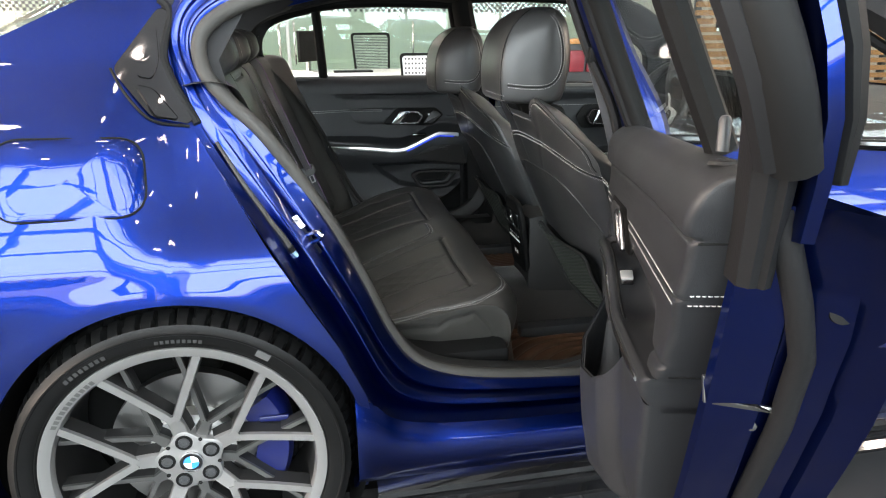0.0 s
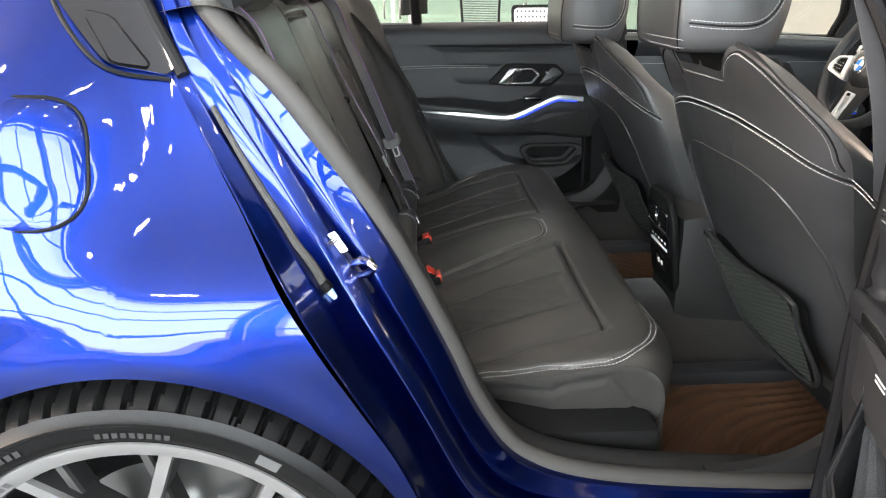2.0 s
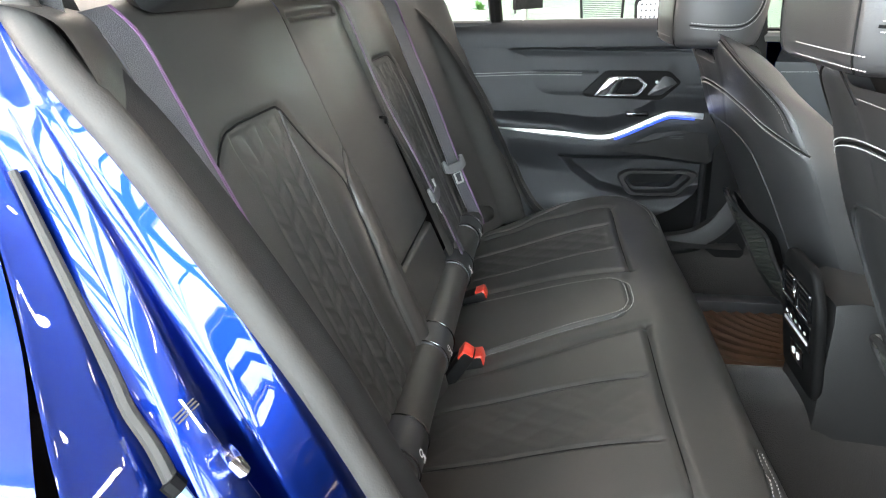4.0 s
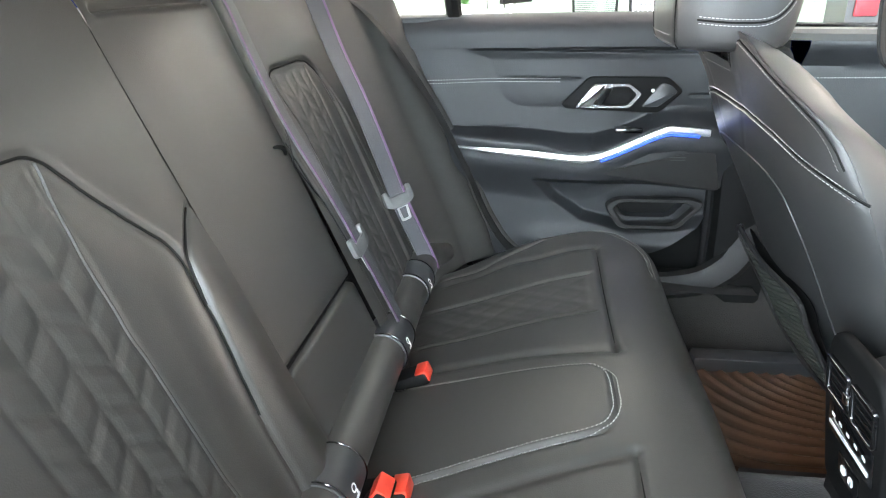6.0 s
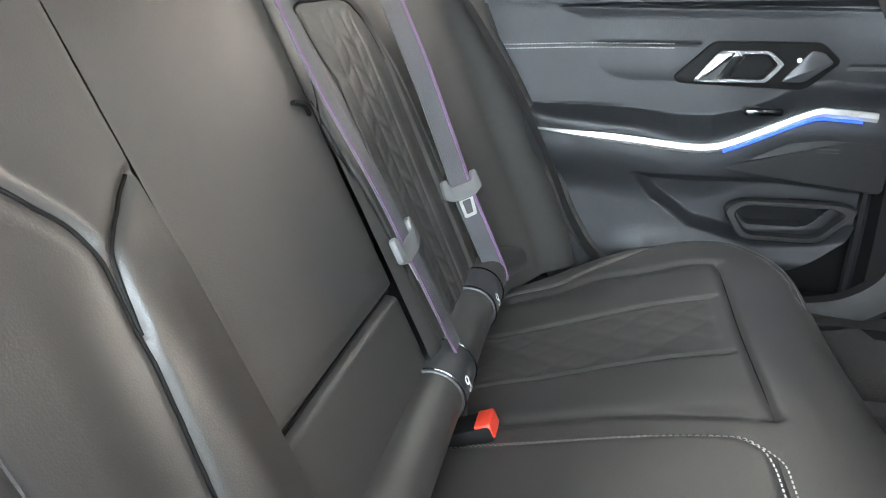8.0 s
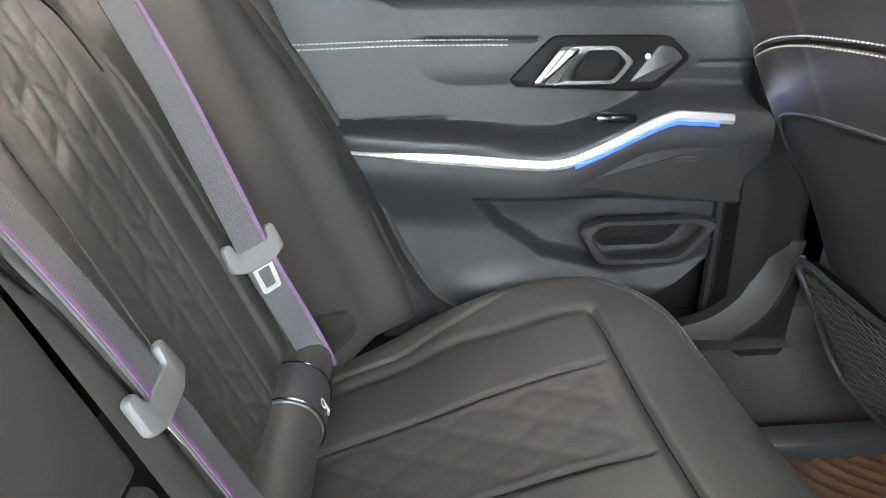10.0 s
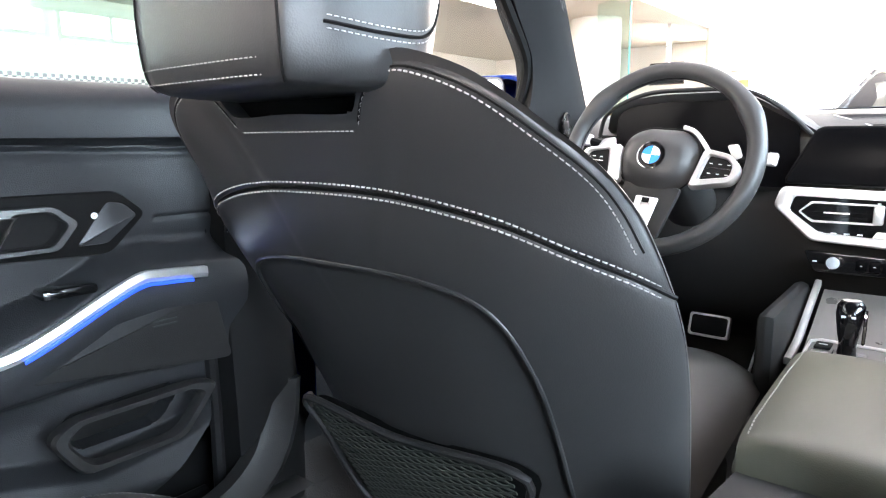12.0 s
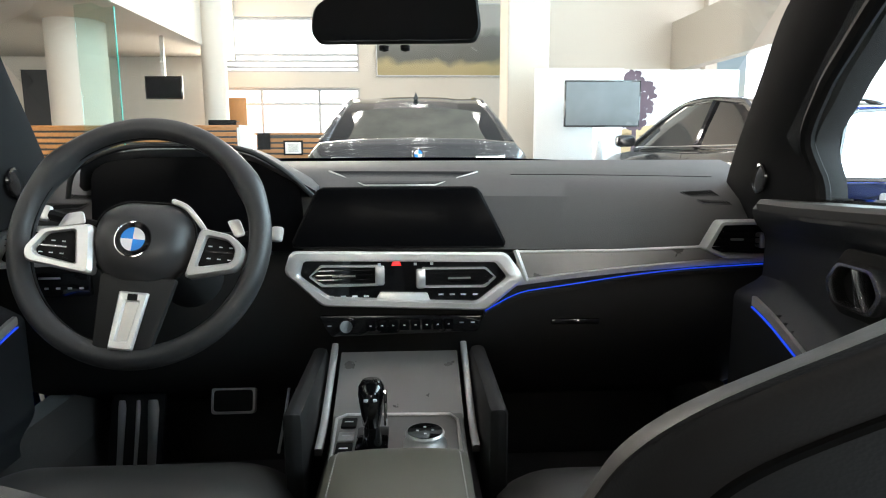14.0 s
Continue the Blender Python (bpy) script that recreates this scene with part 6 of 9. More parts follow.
def backrest(name, y0, y1, label):
    n, ny = 300, int(480 * (y1 - y0))
    bp = smooth_line(BACK_X, n)
    y = np.linspace(y0, y1, ny)
    X = np.repeat(bp[:, 0][:, None], ny, 1)
    Z = np.repeat(bp[:, 1][:, None], ny, 1)
    Y = np.repeat(y[None], n, 0)
    a = np.abs(Y)
    X = X + 0.075 * step(a, 0.47, 0.70) ** 1.3 + 0.05 * step(Y, 0.64, 0.715)
    d = np.minimum(Y - y0, y1 - Y)
    h = -0.0004 * (1 - np.clip(d / 0.004, 0, 1))
    if name == "backrest":
        s = 1 if y0 > 0 else -1
        A = a
        X = X + 0.014 * np.exp(-((A - 0.185) / 0.035) ** 2) * step(1.0 - Z, 0.1, 0.3)
        o = 0.0 if s < 0 else 0.07
        ins = [(0.505 - o, 0.84), (0.487 - o, 0.893), (0.439 - o, 0.921), (0.285 - o, 0.922), (0.192 - o * 0.5, 0.803), (0.20 - o * 0.5, 0.75), (0.215 - o * 0.5, 0.62), (0.222 - o * 0.5, 0.40), (0.50 - o, 0.40)]
        rim = rounded(ins, 0.02, 5)
        si = signed(A, Z, rim)
        h += -0.0035 * step(si, -0.010, 0.014) - 0.0040 * np.exp(-(si / 0.0040) ** 2) + 0.006 * step(si, 0.01, 0.06)
        qp = [(0.434 - o, 0.912), (0.292 - o, 0.916), (0.304 - o, 0.77), (0.300 - o, 0.40), (0.424 - o, 0.40), (0.434 - o, 0.80)]
        sq = signed(A, Z, qp)
        h += step(sq, 0.0, 0.008) * chevron_quilt(A, Z, 0.0335, 0.037, 0.55, 0.0026 if s < 0 else 0.0015) - 0.0020 * np.exp(-(sq / 0.0035) ** 2)
        wing = smooth_line([(0.135 + 0.02 * (s > 0), 0.826), (0.160, 0.810), (0.185 - o * 0.5, 0.792), (0.198 - o * 0.5, 0.745)], 20)
        h += groove(A, Z, wing, 0.0040, 0.0050) + 0.003 * step(-si, 0.0, 0.04) * step(0.82 - Z, 0.0, 0.06) * step(0.24 - A, 0.0, 0.05)
        h += groove(A, Z, smooth_line([(0.487 - o, 0.893), (0.53 - o, 0.80), (0.54 - o, 0.60), (0.535 - o, 0.42)], 20), 0.003, 0.003)
        h += 0.010 * np.exp(-((A - 0.335) / 0.11) ** 2) * np.exp(-((Z - 0.955) / 0.05) ** 2)
    else:
        h += groove(Y, Z, [(y0, 0.615), (y1, 0.612)], 0.005, 0.014)
        h += 0.006 * step(Z, 0.615, 0.64) * np.exp(-(Y / 0.11) ** 4)
        h += groove(Y, Z, [(y0 + 0.02, 1.025), (y1 - 0.02, 1.025)], 0.005, 0.008)
    P, nn = relief(np.stack([X, Y, Z], -1), -h)
    ob = part(name, outward(grid(P)), BENCHLEATHER, BENCH, label)
    if name == "backrest":
        def on(line, lift):
            out = []
            for aa, zz in line:
                i, j = int(np.argmin(np.abs(Z[:250, 0] - zz))), int(np.argmin(np.abs(Y[0] - s * aa)))
                out.append(P[i, j] - nn[i, j] * lift)
            out = np.array(out)
            for _ in range(4):
                out[1:-1] = (out[:-2] + 2 * out[1:-1] + out[2:]) / 4
            return out
        m = len(rim)
        part("seam", tube(on(even(rim[2:m - 12], 150), 0.0008), 0.0015, 6), BLACK, ob, "dark seam round the insert")
        part("seam", tube(on(even(wing, 30), 0.0008), 0.0015, 6), BLACK, ob)
        part("piping", tube(on(even([(0.287 - o, 0.914), (0.302 - o, 0.84), (0.304 - o, 0.77), (0.301 - o, 0.56)], 70), 0.0008), 0.0016, 6), SUEDE, ob, "fine raised piping beside the quilting")
    else:
        part("seam", tube([(float(np.interp(0.6135, bp[:90, 1], bp[:90, 0])) - 0.006, yy, 0.6135) for yy in np.linspace(y0 + 0.004, y1 - 0.004, 20)], 0.002, 6), BLACK, ob, "dark fold above the armrest hinge")
        part("pull_tab", ribbon(smooth_line([(0.166, y1 - 0.042, 0.832), (0.172, y1 - 0.03, 0.828), (0.170, y1 - 0.016, 0.818), (0.164, y1 - 0.008, 0.812)], 12), (0.93, 0, 0.37), 0.006, 0.002), BLACK, ob, "small black pull tab")
    return ob


backrest("backrest", -0.69, -0.131, "black leather backrest with quilted insert")
backrest("backrest", 0.147, 0.718, "black leather backrest with quilted insert")
backrest("centre_backrest", -0.130, 0.146, "plain black leather centre backrest with folding armrest")
part("seat_back_shell", box(-0.06, 0.05, -0.66, 0.66, 0.42, 1.0, 0.02), SHELL, BENCH)


def pillow(outline, m, back, front, power=4.0, rings=22, n=120, relief_fn=None):
    """A stuffed form: an outline in the uv plane, bulging to +w by back and to -w by front."""
    o = even(np.concatenate([outline, outline[:1]]), n, True)
    c = o.mean(0)
    rs = np.sin(np.linspace(0.0, math.pi / 2, rings))
    rows = []
    for r in rs[::1]:
        q = c + (o - c) * max(r, 0.004)
        w = np.full(n, back * (1 - r ** power))
        if relief_fn is not None:
            w = w + relief_fn(q[:, 0], q[:, 1])
        rows.append(np.concatenate([q, w[:, None]], 1))
    for r in rs[::-1][1:]:
        q = c + (o - c) * max(r, 0.004)
        rows.append(np.concatenate([q, np.full((n, 1), -front * (1 - r ** power))], 1))
    return moved(outward(grid(np.array(rows), False, True, None, True)), m)


def rear_headrest(yc, w):
    o = rounded([(-w, -0.055), (w, -0.055), (w * 0.94, 0.045), (w * 0.8, 0.06), (-w * 0.8, 0.06), (-w * 0.94, 0.045)], 0.04, 8)
    m = axes((0.065, yc, 1.100), (0, 1, 0), (-0.2, 0, 1), (1, 0, 0.2))
    hr = part("headrest", pillow(o, m, 0.055, 0.05, 3.2), LEATHER, BENCH, "rounded black leather headrest")
    for s in (-0.62, 0.62):
        ln = [m @ Vector((s * w, v, 0.058 * (1 - (abs(v) / 0.075) ** 3.2))) for v in np.linspace(-0.05, 0.052, 24)]
        part("stitching", stitches(np.array(ln), (0.98, 0, 0.2), 0.004, 0.002, 0.0008), THREAD, hr)
    for s in (-0.06, 0.06):
        part("post", tube([(0.055, yc + s, 1.0), (0.06, yc + s, 1.06)], 0.006, 8), BLACK, hr)


for _y, _w in ((-0.37, 0.125), (0.008, 0.10), (0.39, 0.125)):
    rear_headrest(_y, _w)


# ---- belts, buckles and child-seat covers ----
def seat_belt(pts, width, tongue_at, label, edge_side, nrm=(0.93, 0, 0.37), off=0.015):
    """pts: (y, z) down the backrest."""
    b = thing("seat_belt", label, "seat belt", "rear seat belts")
    q = smooth_line(pts, 60)
    L = np.array([(back_x(y, z) + off, y, z) for y, z in q])
    for _ in range(4):
        L[1:-1, 0] = (L[:-2, 0] + 2 * L[1:-1, 0] + L[2:, 0]) / 4
    t = np.gradient(L, axis=0)
    nrm = np.array(nrm)
    sides = np.cross(t, nrm)
    sides /= np.linalg.norm(sides, axis=1)[:, None]
    part("webbing", ribbon(L, sides, width, 0.0010), BELTCLOTH, b, "black woven belt webbing")
    e = L + sides * width * 0.40 * edge_side + nrm * 0.0018
    part("edge_thread", ribbon(e, sides, 0.0045, 0.0004), BELTEDGE, b, "violet thread along the belt edge")
    i = int(tongue_at * 59)
    c, d, s = L[i], t[i] / np.linalg.norm(t[i]), sides[i]
    m = axes(c + nrm * 0.004, s, -d, np.cross(s, -d))
    part("tongue_body", prism(rounded([(-0.038, -0.010), (-0.036, 0.020), (-0.024, 0.020), (-0.022, 0.006), (0.022, 0.006), (0.024, 0.020), (0.036, 0.020), (0.038, -0.010), (0.020, -0.018), (-0.020, -0.018)], 0.006), 0.009, m, 0.003), BELTGRIP, b, "dark plastic grip of the belt tongue")
    part("tongue", ring_prism(rounded([(-0.012, -0.048), (0.012, -0.048), (0.015, -0.012), (-0.015, -0.012)], 0.004), rounded([(-0.0075, -0.043), (0.0075, -0.043), (0.0085, -0.021), (-0.0085, -0.021)], 0.002), 0.004, m @ Matrix.Translation((0, 0, 0.004))), CHROME, b, "chrome belt tongue")
    return b


seat_belt([(0.50, 1.055), (0.487, 0.95), (0.484, 0.91), (0.486, 0.81), (0.468, 0.68), (0.459, 0.63), (0.463, 0.55), (0.468, 0.475)], 0.041, 0.715, "black seat belt with violet edge beside the closed door", -1, (0.74, -0.60, 0.30), 0.026)
seat_belt([(0.168, 1.058), (0.160, 0.94), (0.161, 0.85), (0.168, 0.77), (0.175, 0.67), (0.179, 0.62), (0.183, 0.56), (0.19, 0.50)], 0.031, 0.715, "black centre seat belt with chrome tongue", 1)
seat_belt([(-0.60, 1.055), (-0.585, 0.95), (-0.572, 0.88), (-0.562, 0.80), (-0.560, 0.65), (-0.565, 0.50)], 0.047, 0.97, "black seat belt with violet edge across the near backrest", -1)


def bench_roll():
    """Padded roll along the foot of the backrest and the anchor covers on it."""
    prof = lambda y: (0.297 + 0.075 * float(step(abs(y), 0.47, 0.70)) ** 1.3, y, 0.486 - 0.020 * float(step(abs(y), 0.50, 0.62)))
    ys = np.concatenate([np.linspace(-0.60, 0.60, 90)])
    rr = np.interp(np.abs(ys), (0, 0.50, 0.60), (0.036, 0.036, 0.022))
    part("foot_roll", tube([prof(y) for y in ys], rr, 20), BENCHLEATHER, BENCH, "padded leather roll along the foot of the backrest")
    first = None
    for y in (-0.172, 0.160, 0.385, -0.436):
        m = Matrix.Translation(prof(y))
        if first is None:
            first = thing("child_seat_cover", "black plastic child-seat anchor cover with white symbol", "anchor cover", "child-seat covers", at=m)
            t = np.radians(np.linspace(-75, 165, 26))
            ends = ((-0.038, 0.0365), (-0.037, 0.0385), (-0.020, 0.0392), (0.020, 0.0392), (0.037, 0.0385), (0.038, 0.0365))
            part("cover", grid(np.array([[(r * math.cos(a), y2, r * math.sin(a)) for a in t] for y2, r in ends])), DARKGREY, first)
            for y2 in (-0.034, 0.034):
                part("slot", tube([(0.0395 * math.cos(a), y2, 0.0395 * math.sin(a)) for a in t[4:20]], 0.0012, 5), BLACKGLOSS, first)
            a = radians(22)
            at = axes((0.0396 * math.cos(a), -0.012, 0.0396 * math.sin(a)), (0, 1, 0), (-math.sin(a), 0, math.cos(a)), (math.cos(a), 0, math.sin(a)))
            part("symbol", lathe([(0.0036, 0.0), (0.0048, 0.0006), (0.0060, 0.0)], at, 16), WHITE, first)
            part("symbol_stroke", moved(box(-0.0055, 0.0055, -0.0135, -0.0105, -0.0004, 0.0006), at), WHITE, first)
            part("symbol_stroke", moved(box(0.0015, 0.0045, -0.0105, -0.0055, -0.0004, 0.0006), at), WHITE, first)
        else:
            copy_thing(first, m)


bench_roll()


def buckle(x, y, z, tilt, label):
    m = axes((x, y, z), (0, 1, 0), (math.cos(tilt), 0, math.sin(tilt)), (-math.sin(tilt), 0, math.cos(tilt)))
    b = thing("belt_buckle", label, "belt buckle", "red-topped belt buckles", at=m)
    part("body", box(-0.019, 0.019, -0.06, 0.026, -0.013, 0.010, 0.005), BLACK, b)
    part("button", box(-0.017, 0.017, 0.006, 0.0275, -0.009, 0.0125, 0.003), RED, b, "orange-red release button")


buckle(0.352, -0.158, 0.462, 1.0, "black belt buckle with orange-red button, upright")
buckle(0.362, -0.130, 0.448, 0.25, "black belt buckle with orange-red button, lying")
buckle(0.345, 0.138, 0.440, 0.4, "black belt buckle with orange-red button, half hidden")


def belt_guide():
    g = thing("belt_guide", "black plastic guide where the centre belt leaves the backrest", "belt guide")
    part("bezel", box(0.030, 0.080, 0.02, 0.14, 1.056, 1.068, 0.005), BLACK, g)
    part("lever", box(0.05, 0.088, 0.065, 0.10, 1.060, 1.070, 0.004), CHROME, g, "small bright release lever")


belt_guide()


# ---- rear footwell ----
def footwell():
    Y = np.linspace(-0.72, 0.72, 90)
    hump = 0.20 + 0.15 * np.exp(-(Y / 0.155) ** 4) + 0.14 * step(np.abs(Y), 0.66, 0.72)
    P = np.array([[(x, y, z) for y, z in zip(Y, hump)] for x in np.linspace(0.30, 2.3, 30)])
    setting("floor_carpet", outward(grid(P)), CARPET, "black cut-pile carpet over the car floor", "carpet", flat=False)
    brown = material("brown_moulded_mat", (0.105, 0.052, 0.028), 0.34, vary=0.2, vary_size=12, spec=0.5)
    for s in (-1, 1):
        mat = thing("floor_mat", "glossy brown moulded floor mat with wavy ribs", "floor mat", "rear floor mats")
        X, YY = np.meshgrid(np.linspace(0.76, 1.30, 120), np.linspace(0.18, 0.62, 110), indexing="ij")
        r = np.hypot((X - 1.34) * 0.8, (YY - 0.66) * 1.25) + 0.035 * np.sin(X * 11 + 1) * np.sin(YY * 8)
        d = np.minimum(np.minimum(X - 0.76, 1.30 - X), np.minimum(YY - 0.18, 0.62 - YY))
        wave = (r / 0.034) % 1
        h = 0.212 + 0.0065 * np.exp(-((wave - 0.5) / 0.17) ** 2) * step(d, 0.025, 0.04) + 0.010 * np.exp(-((d - 0.012) / 0.008) ** 2)
        part("mat", outward(grid(np.stack([X, s * YY, h], -1))), brown, mat)


footwell()


def sill_trim(side):
    """Moulded plastic sill cover that sweeps up to the foot of the centre pillar."""
    ln = smooth_line([(0.78, 0.690, 0.352), (0.86, 0.688, 0.355), (0.93, 0.686, 0.372), (0.985, 0.688, 0.41), (1.015, 0.694, 0.46), (1.03, 0.702, 0.53)], 36)
    wid = np.linspace(0.055, 0.075, 36)
    t = np.gradient(ln, axis=0)
    t /= np.linalg.norm(t, axis=1)[:, None]
    nrm = np.stack([-t[:, 2], np.zeros(36), t[:, 0]], 1)
    rings = [[(p[0] + n[0] * w * a, side * (p[1] + b), p[2] + n[2] * w * a) for a, b in ((0.5, 0.03), (0.46, 0.008), (0.30, 0.0), (-0.25, -0.006), (-0.48, 0.004), (-0.55, 0.03))] for p, n, w in zip(ln, nrm, wid)]
    part("sill_cover", loft(rings), SHELL, CAR, "dark moulded sill cover")


sill_trim(1)
sill_trim(-1)

# ---- front seats ----
SEAT_UP, SEAT_REAR = Vector((-0.412, 0, 0.911)), Vector((-0.985, 0, 0.17))


def front_seat(yc, label):
    seat = thing("front_seat", label, "car seat", "front seats")
    m = axes((0.955, yc, 0.57) if yc > 0 else (0.950, yc, 0.605), (0, 1, 0), SEAT_UP, SEAT_REAR)
    half = [(0.0, 0.384), (0.072, 0.382), (0.088, 0.388), (0.103, 0.412), (0.128, 0.434), (0.160, 0.431), (0.207, 0.411), (0.25, 0.375), (0.28, 0.340), (0.300, 0.287), (0.314, 0.22), (0.316, 0.155), (0.308, 0.045), (0.295, -0.065), (0.27, -0.15), (0.20, -0.23), (0.0, -0.245)]
    o = np.array(half + [(-a, b) for a, b in reversed(half[1:-1])])
    n = 380
    o = smooth_line(o, n, True)
    o = np.array((0.0, 0.08)) + (o - np.array((0.0, 0.08))) * np.array((1.0, 1.025))
    outer = o[:, 0] * yc > 0
    narrow = lambda b: np.interp(b, (-0.2, 0.1, 0.2, 0.3, 0.42), (0.70, 0.70, 0.78, 0.92, 1.0))
    o[:, 0] = np.where(outer, o[:, 0] * narrow(o[:, 1]), o[:, 0])
    hull = smooth_line([(0, 0.455), (0.10, 0.455)] + [(a, b) for a, b in half[4:-1]] + [(0, -0.245)], 160)
    hull = np.concatenate([hull, hull[-2:0:-1] * np.array((-1, 1))])
    hull[:, 0] = np.where(hull[:, 0] * yc > 0, hull[:, 0] * narrow(hull[:, 1]), hull[:, 0])
    c = np.array((0.0, 0.08))
    seam = smooth_line([(-0.312, 0.240), (-0.29, 0.255), (-0.25, 0.272), (-0.19, 0.295), (-0.10, 0.312), (0.0, 0.316), (0.10, 0.312), (0.19, 0.295), (0.25, 0.272), (0.29, 0.255), (0.312, 0.240)], 90)
    pipe = smooth_line([(-0.20, -0.22), (-0.205, 0.05), (-0.195, 0.15), (-0.165, 0.205), (-0.10, 0.225), (0.0, 0.228), (0.10, 0.225), (0.165, 0.205), (0.195, 0.15), (0.205, 0.05), (0.20, -0.22)], 120)

    ha = np.arctan2(hull[:, 1] - c[1], hull[:, 0])
    hk = np.argsort(ha)

    def base(A, B):
        far = np.interp(np.arctan2(B - c[1], A), ha[hk], np.hypot(hull[:, 0], hull[:, 1] - c[1])[hk], period=2 * math.pi)
        r = np.hypot(A, B - c[1]) / far
        return -0.088 * (1 - (1 - np.minimum(r, 0.999) ** 2.6) ** 0.55) * (1 - 0.6 * step(B, 0.30, 0.42))

    def depth(A, B):
        return base(A, B) + groove(A, B, seam, 0.0030, 0.0045) - 0.006 * step(signed(A, B, pipe), -0.004, 0.010)

    rs = np.concatenate([np.linspace(0.01, 0.86, 130), 1 - 0.14 * np.linspace(1, 0, 34)[1:] ** 2])
    rows = []
    for r in rs:
        q = c + (o - c) * r
        rows.append(np.concatenate([q, depth(q[:, 0], q[:, 1])[:, None]], 1))
    edge = base(o[:, 0], o[:, 1])
    flank_rows = ((0.998, -0.004), (0.990, -0.013), (0.972, -0.030), (0.945, -0.052), (0.905, -0.075), (0.85, -0.095), (0.77, -0.110), (0.5, -0.116), (0.02, -0.117)) if yc > 0 else ((0.997, -0.004), (0.988, -0.012), (0.972, -0.028), (0.944, -0.048), (0.90, -0.068), (0.84, -0.086), (0.75, -0.100), (0.5, -0.106), (0.02, -0.108))
    for r, w in flank_rows:
        q = c + (o - c) * r
        rows.append(np.concatenate([q, (edge + w)[:, None]], 1))
    back = part("backrest", moved(outward(grid(np.array(rows), False, True, None, True)), m), LEATHER, seat, "black leather backrest with seamed shoulders")

    def on(line, lift):
        out = []
        for a, b in line:
            out.append(m @ Vector((a, b, float(base(a, b)) + lift)))
        return np.array(out)
    for g in (0.0055, -0.0055):
        part("stitching", stitches(on(seam[1:-1] + np.array((0, g)), 0.0008), SEAT_REAR, 0.0046, 0.0016, 0.0008), THREAD, back, "double row of pale thread")
    part("seam", tube(on(seam, -0.0030), 0.0022, 6), BLACK, back)
    part("piping", tube(on(pipe, -0.0020), 0.0034, 8), LEATHER, back, "thin piping round the back panel")
    top = [p for p in half[2:10]]
    for s in (-1, 1):
        e = smooth_line([(s * a * (float(narrow(b)) if s * yc > 0 else 1.0) * 0.975, b - 0.010) for a, b in top], 70)
        if yc > 0 or s < 0:
            part("stitching", stitches(on(e, 0.0008), SEAT_REAR, 0.0042, 0.0018, 0.0007), THREAD, back)
            part("seam", tube(on(smooth_line([(a * 1.012, b + 0.004) for a, b in e], 70), 0.0), 0.0013, 5), BLACK, back)
        else:
            part("seam", tube(on(smooth_line([(a * 0.965, b - 0.012) for a, b in e], 70), 0.0), 0.0022, 6), BLACK, back, "dark sewn seam of the shoulder")
    e = smooth_line([(-0.080, 0.374), (0, 0.374), (0.080, 0.374)], 30)
    part("stitching", stitches(on(e, 0.001), SEAT_REAR, 0.0038, 0.0018, 0.0005), THREAD, back)
    # black block fills the notch in place of the shade under the headrest
    part("head_slot_shade", prism(rounded([(-0.105, 0.33), (0.105, 0.33), (0.105, 0.43), (-0.105, 0.43)], 0.01), 0.07, m @ Matrix.Translation((0, 0, -0.115)), 0.006), BLACK, back, "black block for the shade in the slot below the headrest")
    # pocket net with its frame
    po = smooth_line([(-0.165, 0.0), (0.0, -0.012), (0.150, 0.0), (0.152, -0.06), (0.13, -0.20), (-0.14, -0.20), (-0.165, -0.06)], 80, True)
    zbase = lambda a, b: -0.006 - 0.014 * (np.abs(a) / 0.25) ** 2
    pocket = part("pocket_rim", tube(np.array([m @ Vector((a, b, float(zbase(a, b)) + 0.012 + 0.014 * step(b, -0.2, 0.0))) for a, b in po]), 0.005, 8, closed=True), SHELL, seat, "black rim of the map pocket")
    net = bmesh.new()
    nv = 60
    A = np.linspace(-0.158, 0.145, nv)
    for i in range(34):
        b = -0.196 + 0.188 * i / 33
        k = np.interp(b, (-0.2, -0.05, 0), (0.86, 1.0, 1.0))
        ln = [m @ Vector((a * k, b - 0.006 * (1 - (a / 0.16) ** 2) * (i / 33) + 0.0022 * math.sin(a * 230 + (i % 2) * math.pi), float(zbase(a, b)) + 0.013 + 0.014 * float(step(b, -0.2, 0.0)))) for a in A]
        rows_ = ribbon(np.array(ln), SEAT_UP, 0.0034, 0.0006)
        join(net, rows_)
    part("pocket_net", net, NET, pocket, "fine grey-green elastic net")
    part("pocket_back", prism(po, 0.001, m @ Matrix.Translation((0, 0, -0.009))), BLACK, pocket)
    tip = m @ Vector((0.150, 0.004, 0.012))
    part("rim_tip", tube([tip, m @ Vector((0.149, -0.012, 0.012))], 0.0062, 8), ALU, pocket, "pale end of the pocket rim")
    # headrest: flat rear face, creased corners, bulging stitched sides
    up = 0.020 if yc < 0 else -0.024
    lv = smooth_line([(0.962, 0.745, 0.885, 0.078, 0.102), (0.970, 0.727, 0.897, 0.094, 0.120), (1.00, 0.721, 0.906, 0.099, 0.124), (1.05, 0.720, 0.912, 0.099, 0.126), (1.10, 0.728, 0.912, 0.097, 0.125), (1.14, 0.748, 0.906, 0.091, 0.120), (1.166, 0.775, 0.896, 0.078, 0.108), (1.182, 0.802, 0.880, 0.058, 0.085), (1.189, 0.83, 0.86, 0.02, 0.03)], 44)
    ahead = 0.014 if yc < 0 else 0.0
    lv[:, 1:3] += ahead

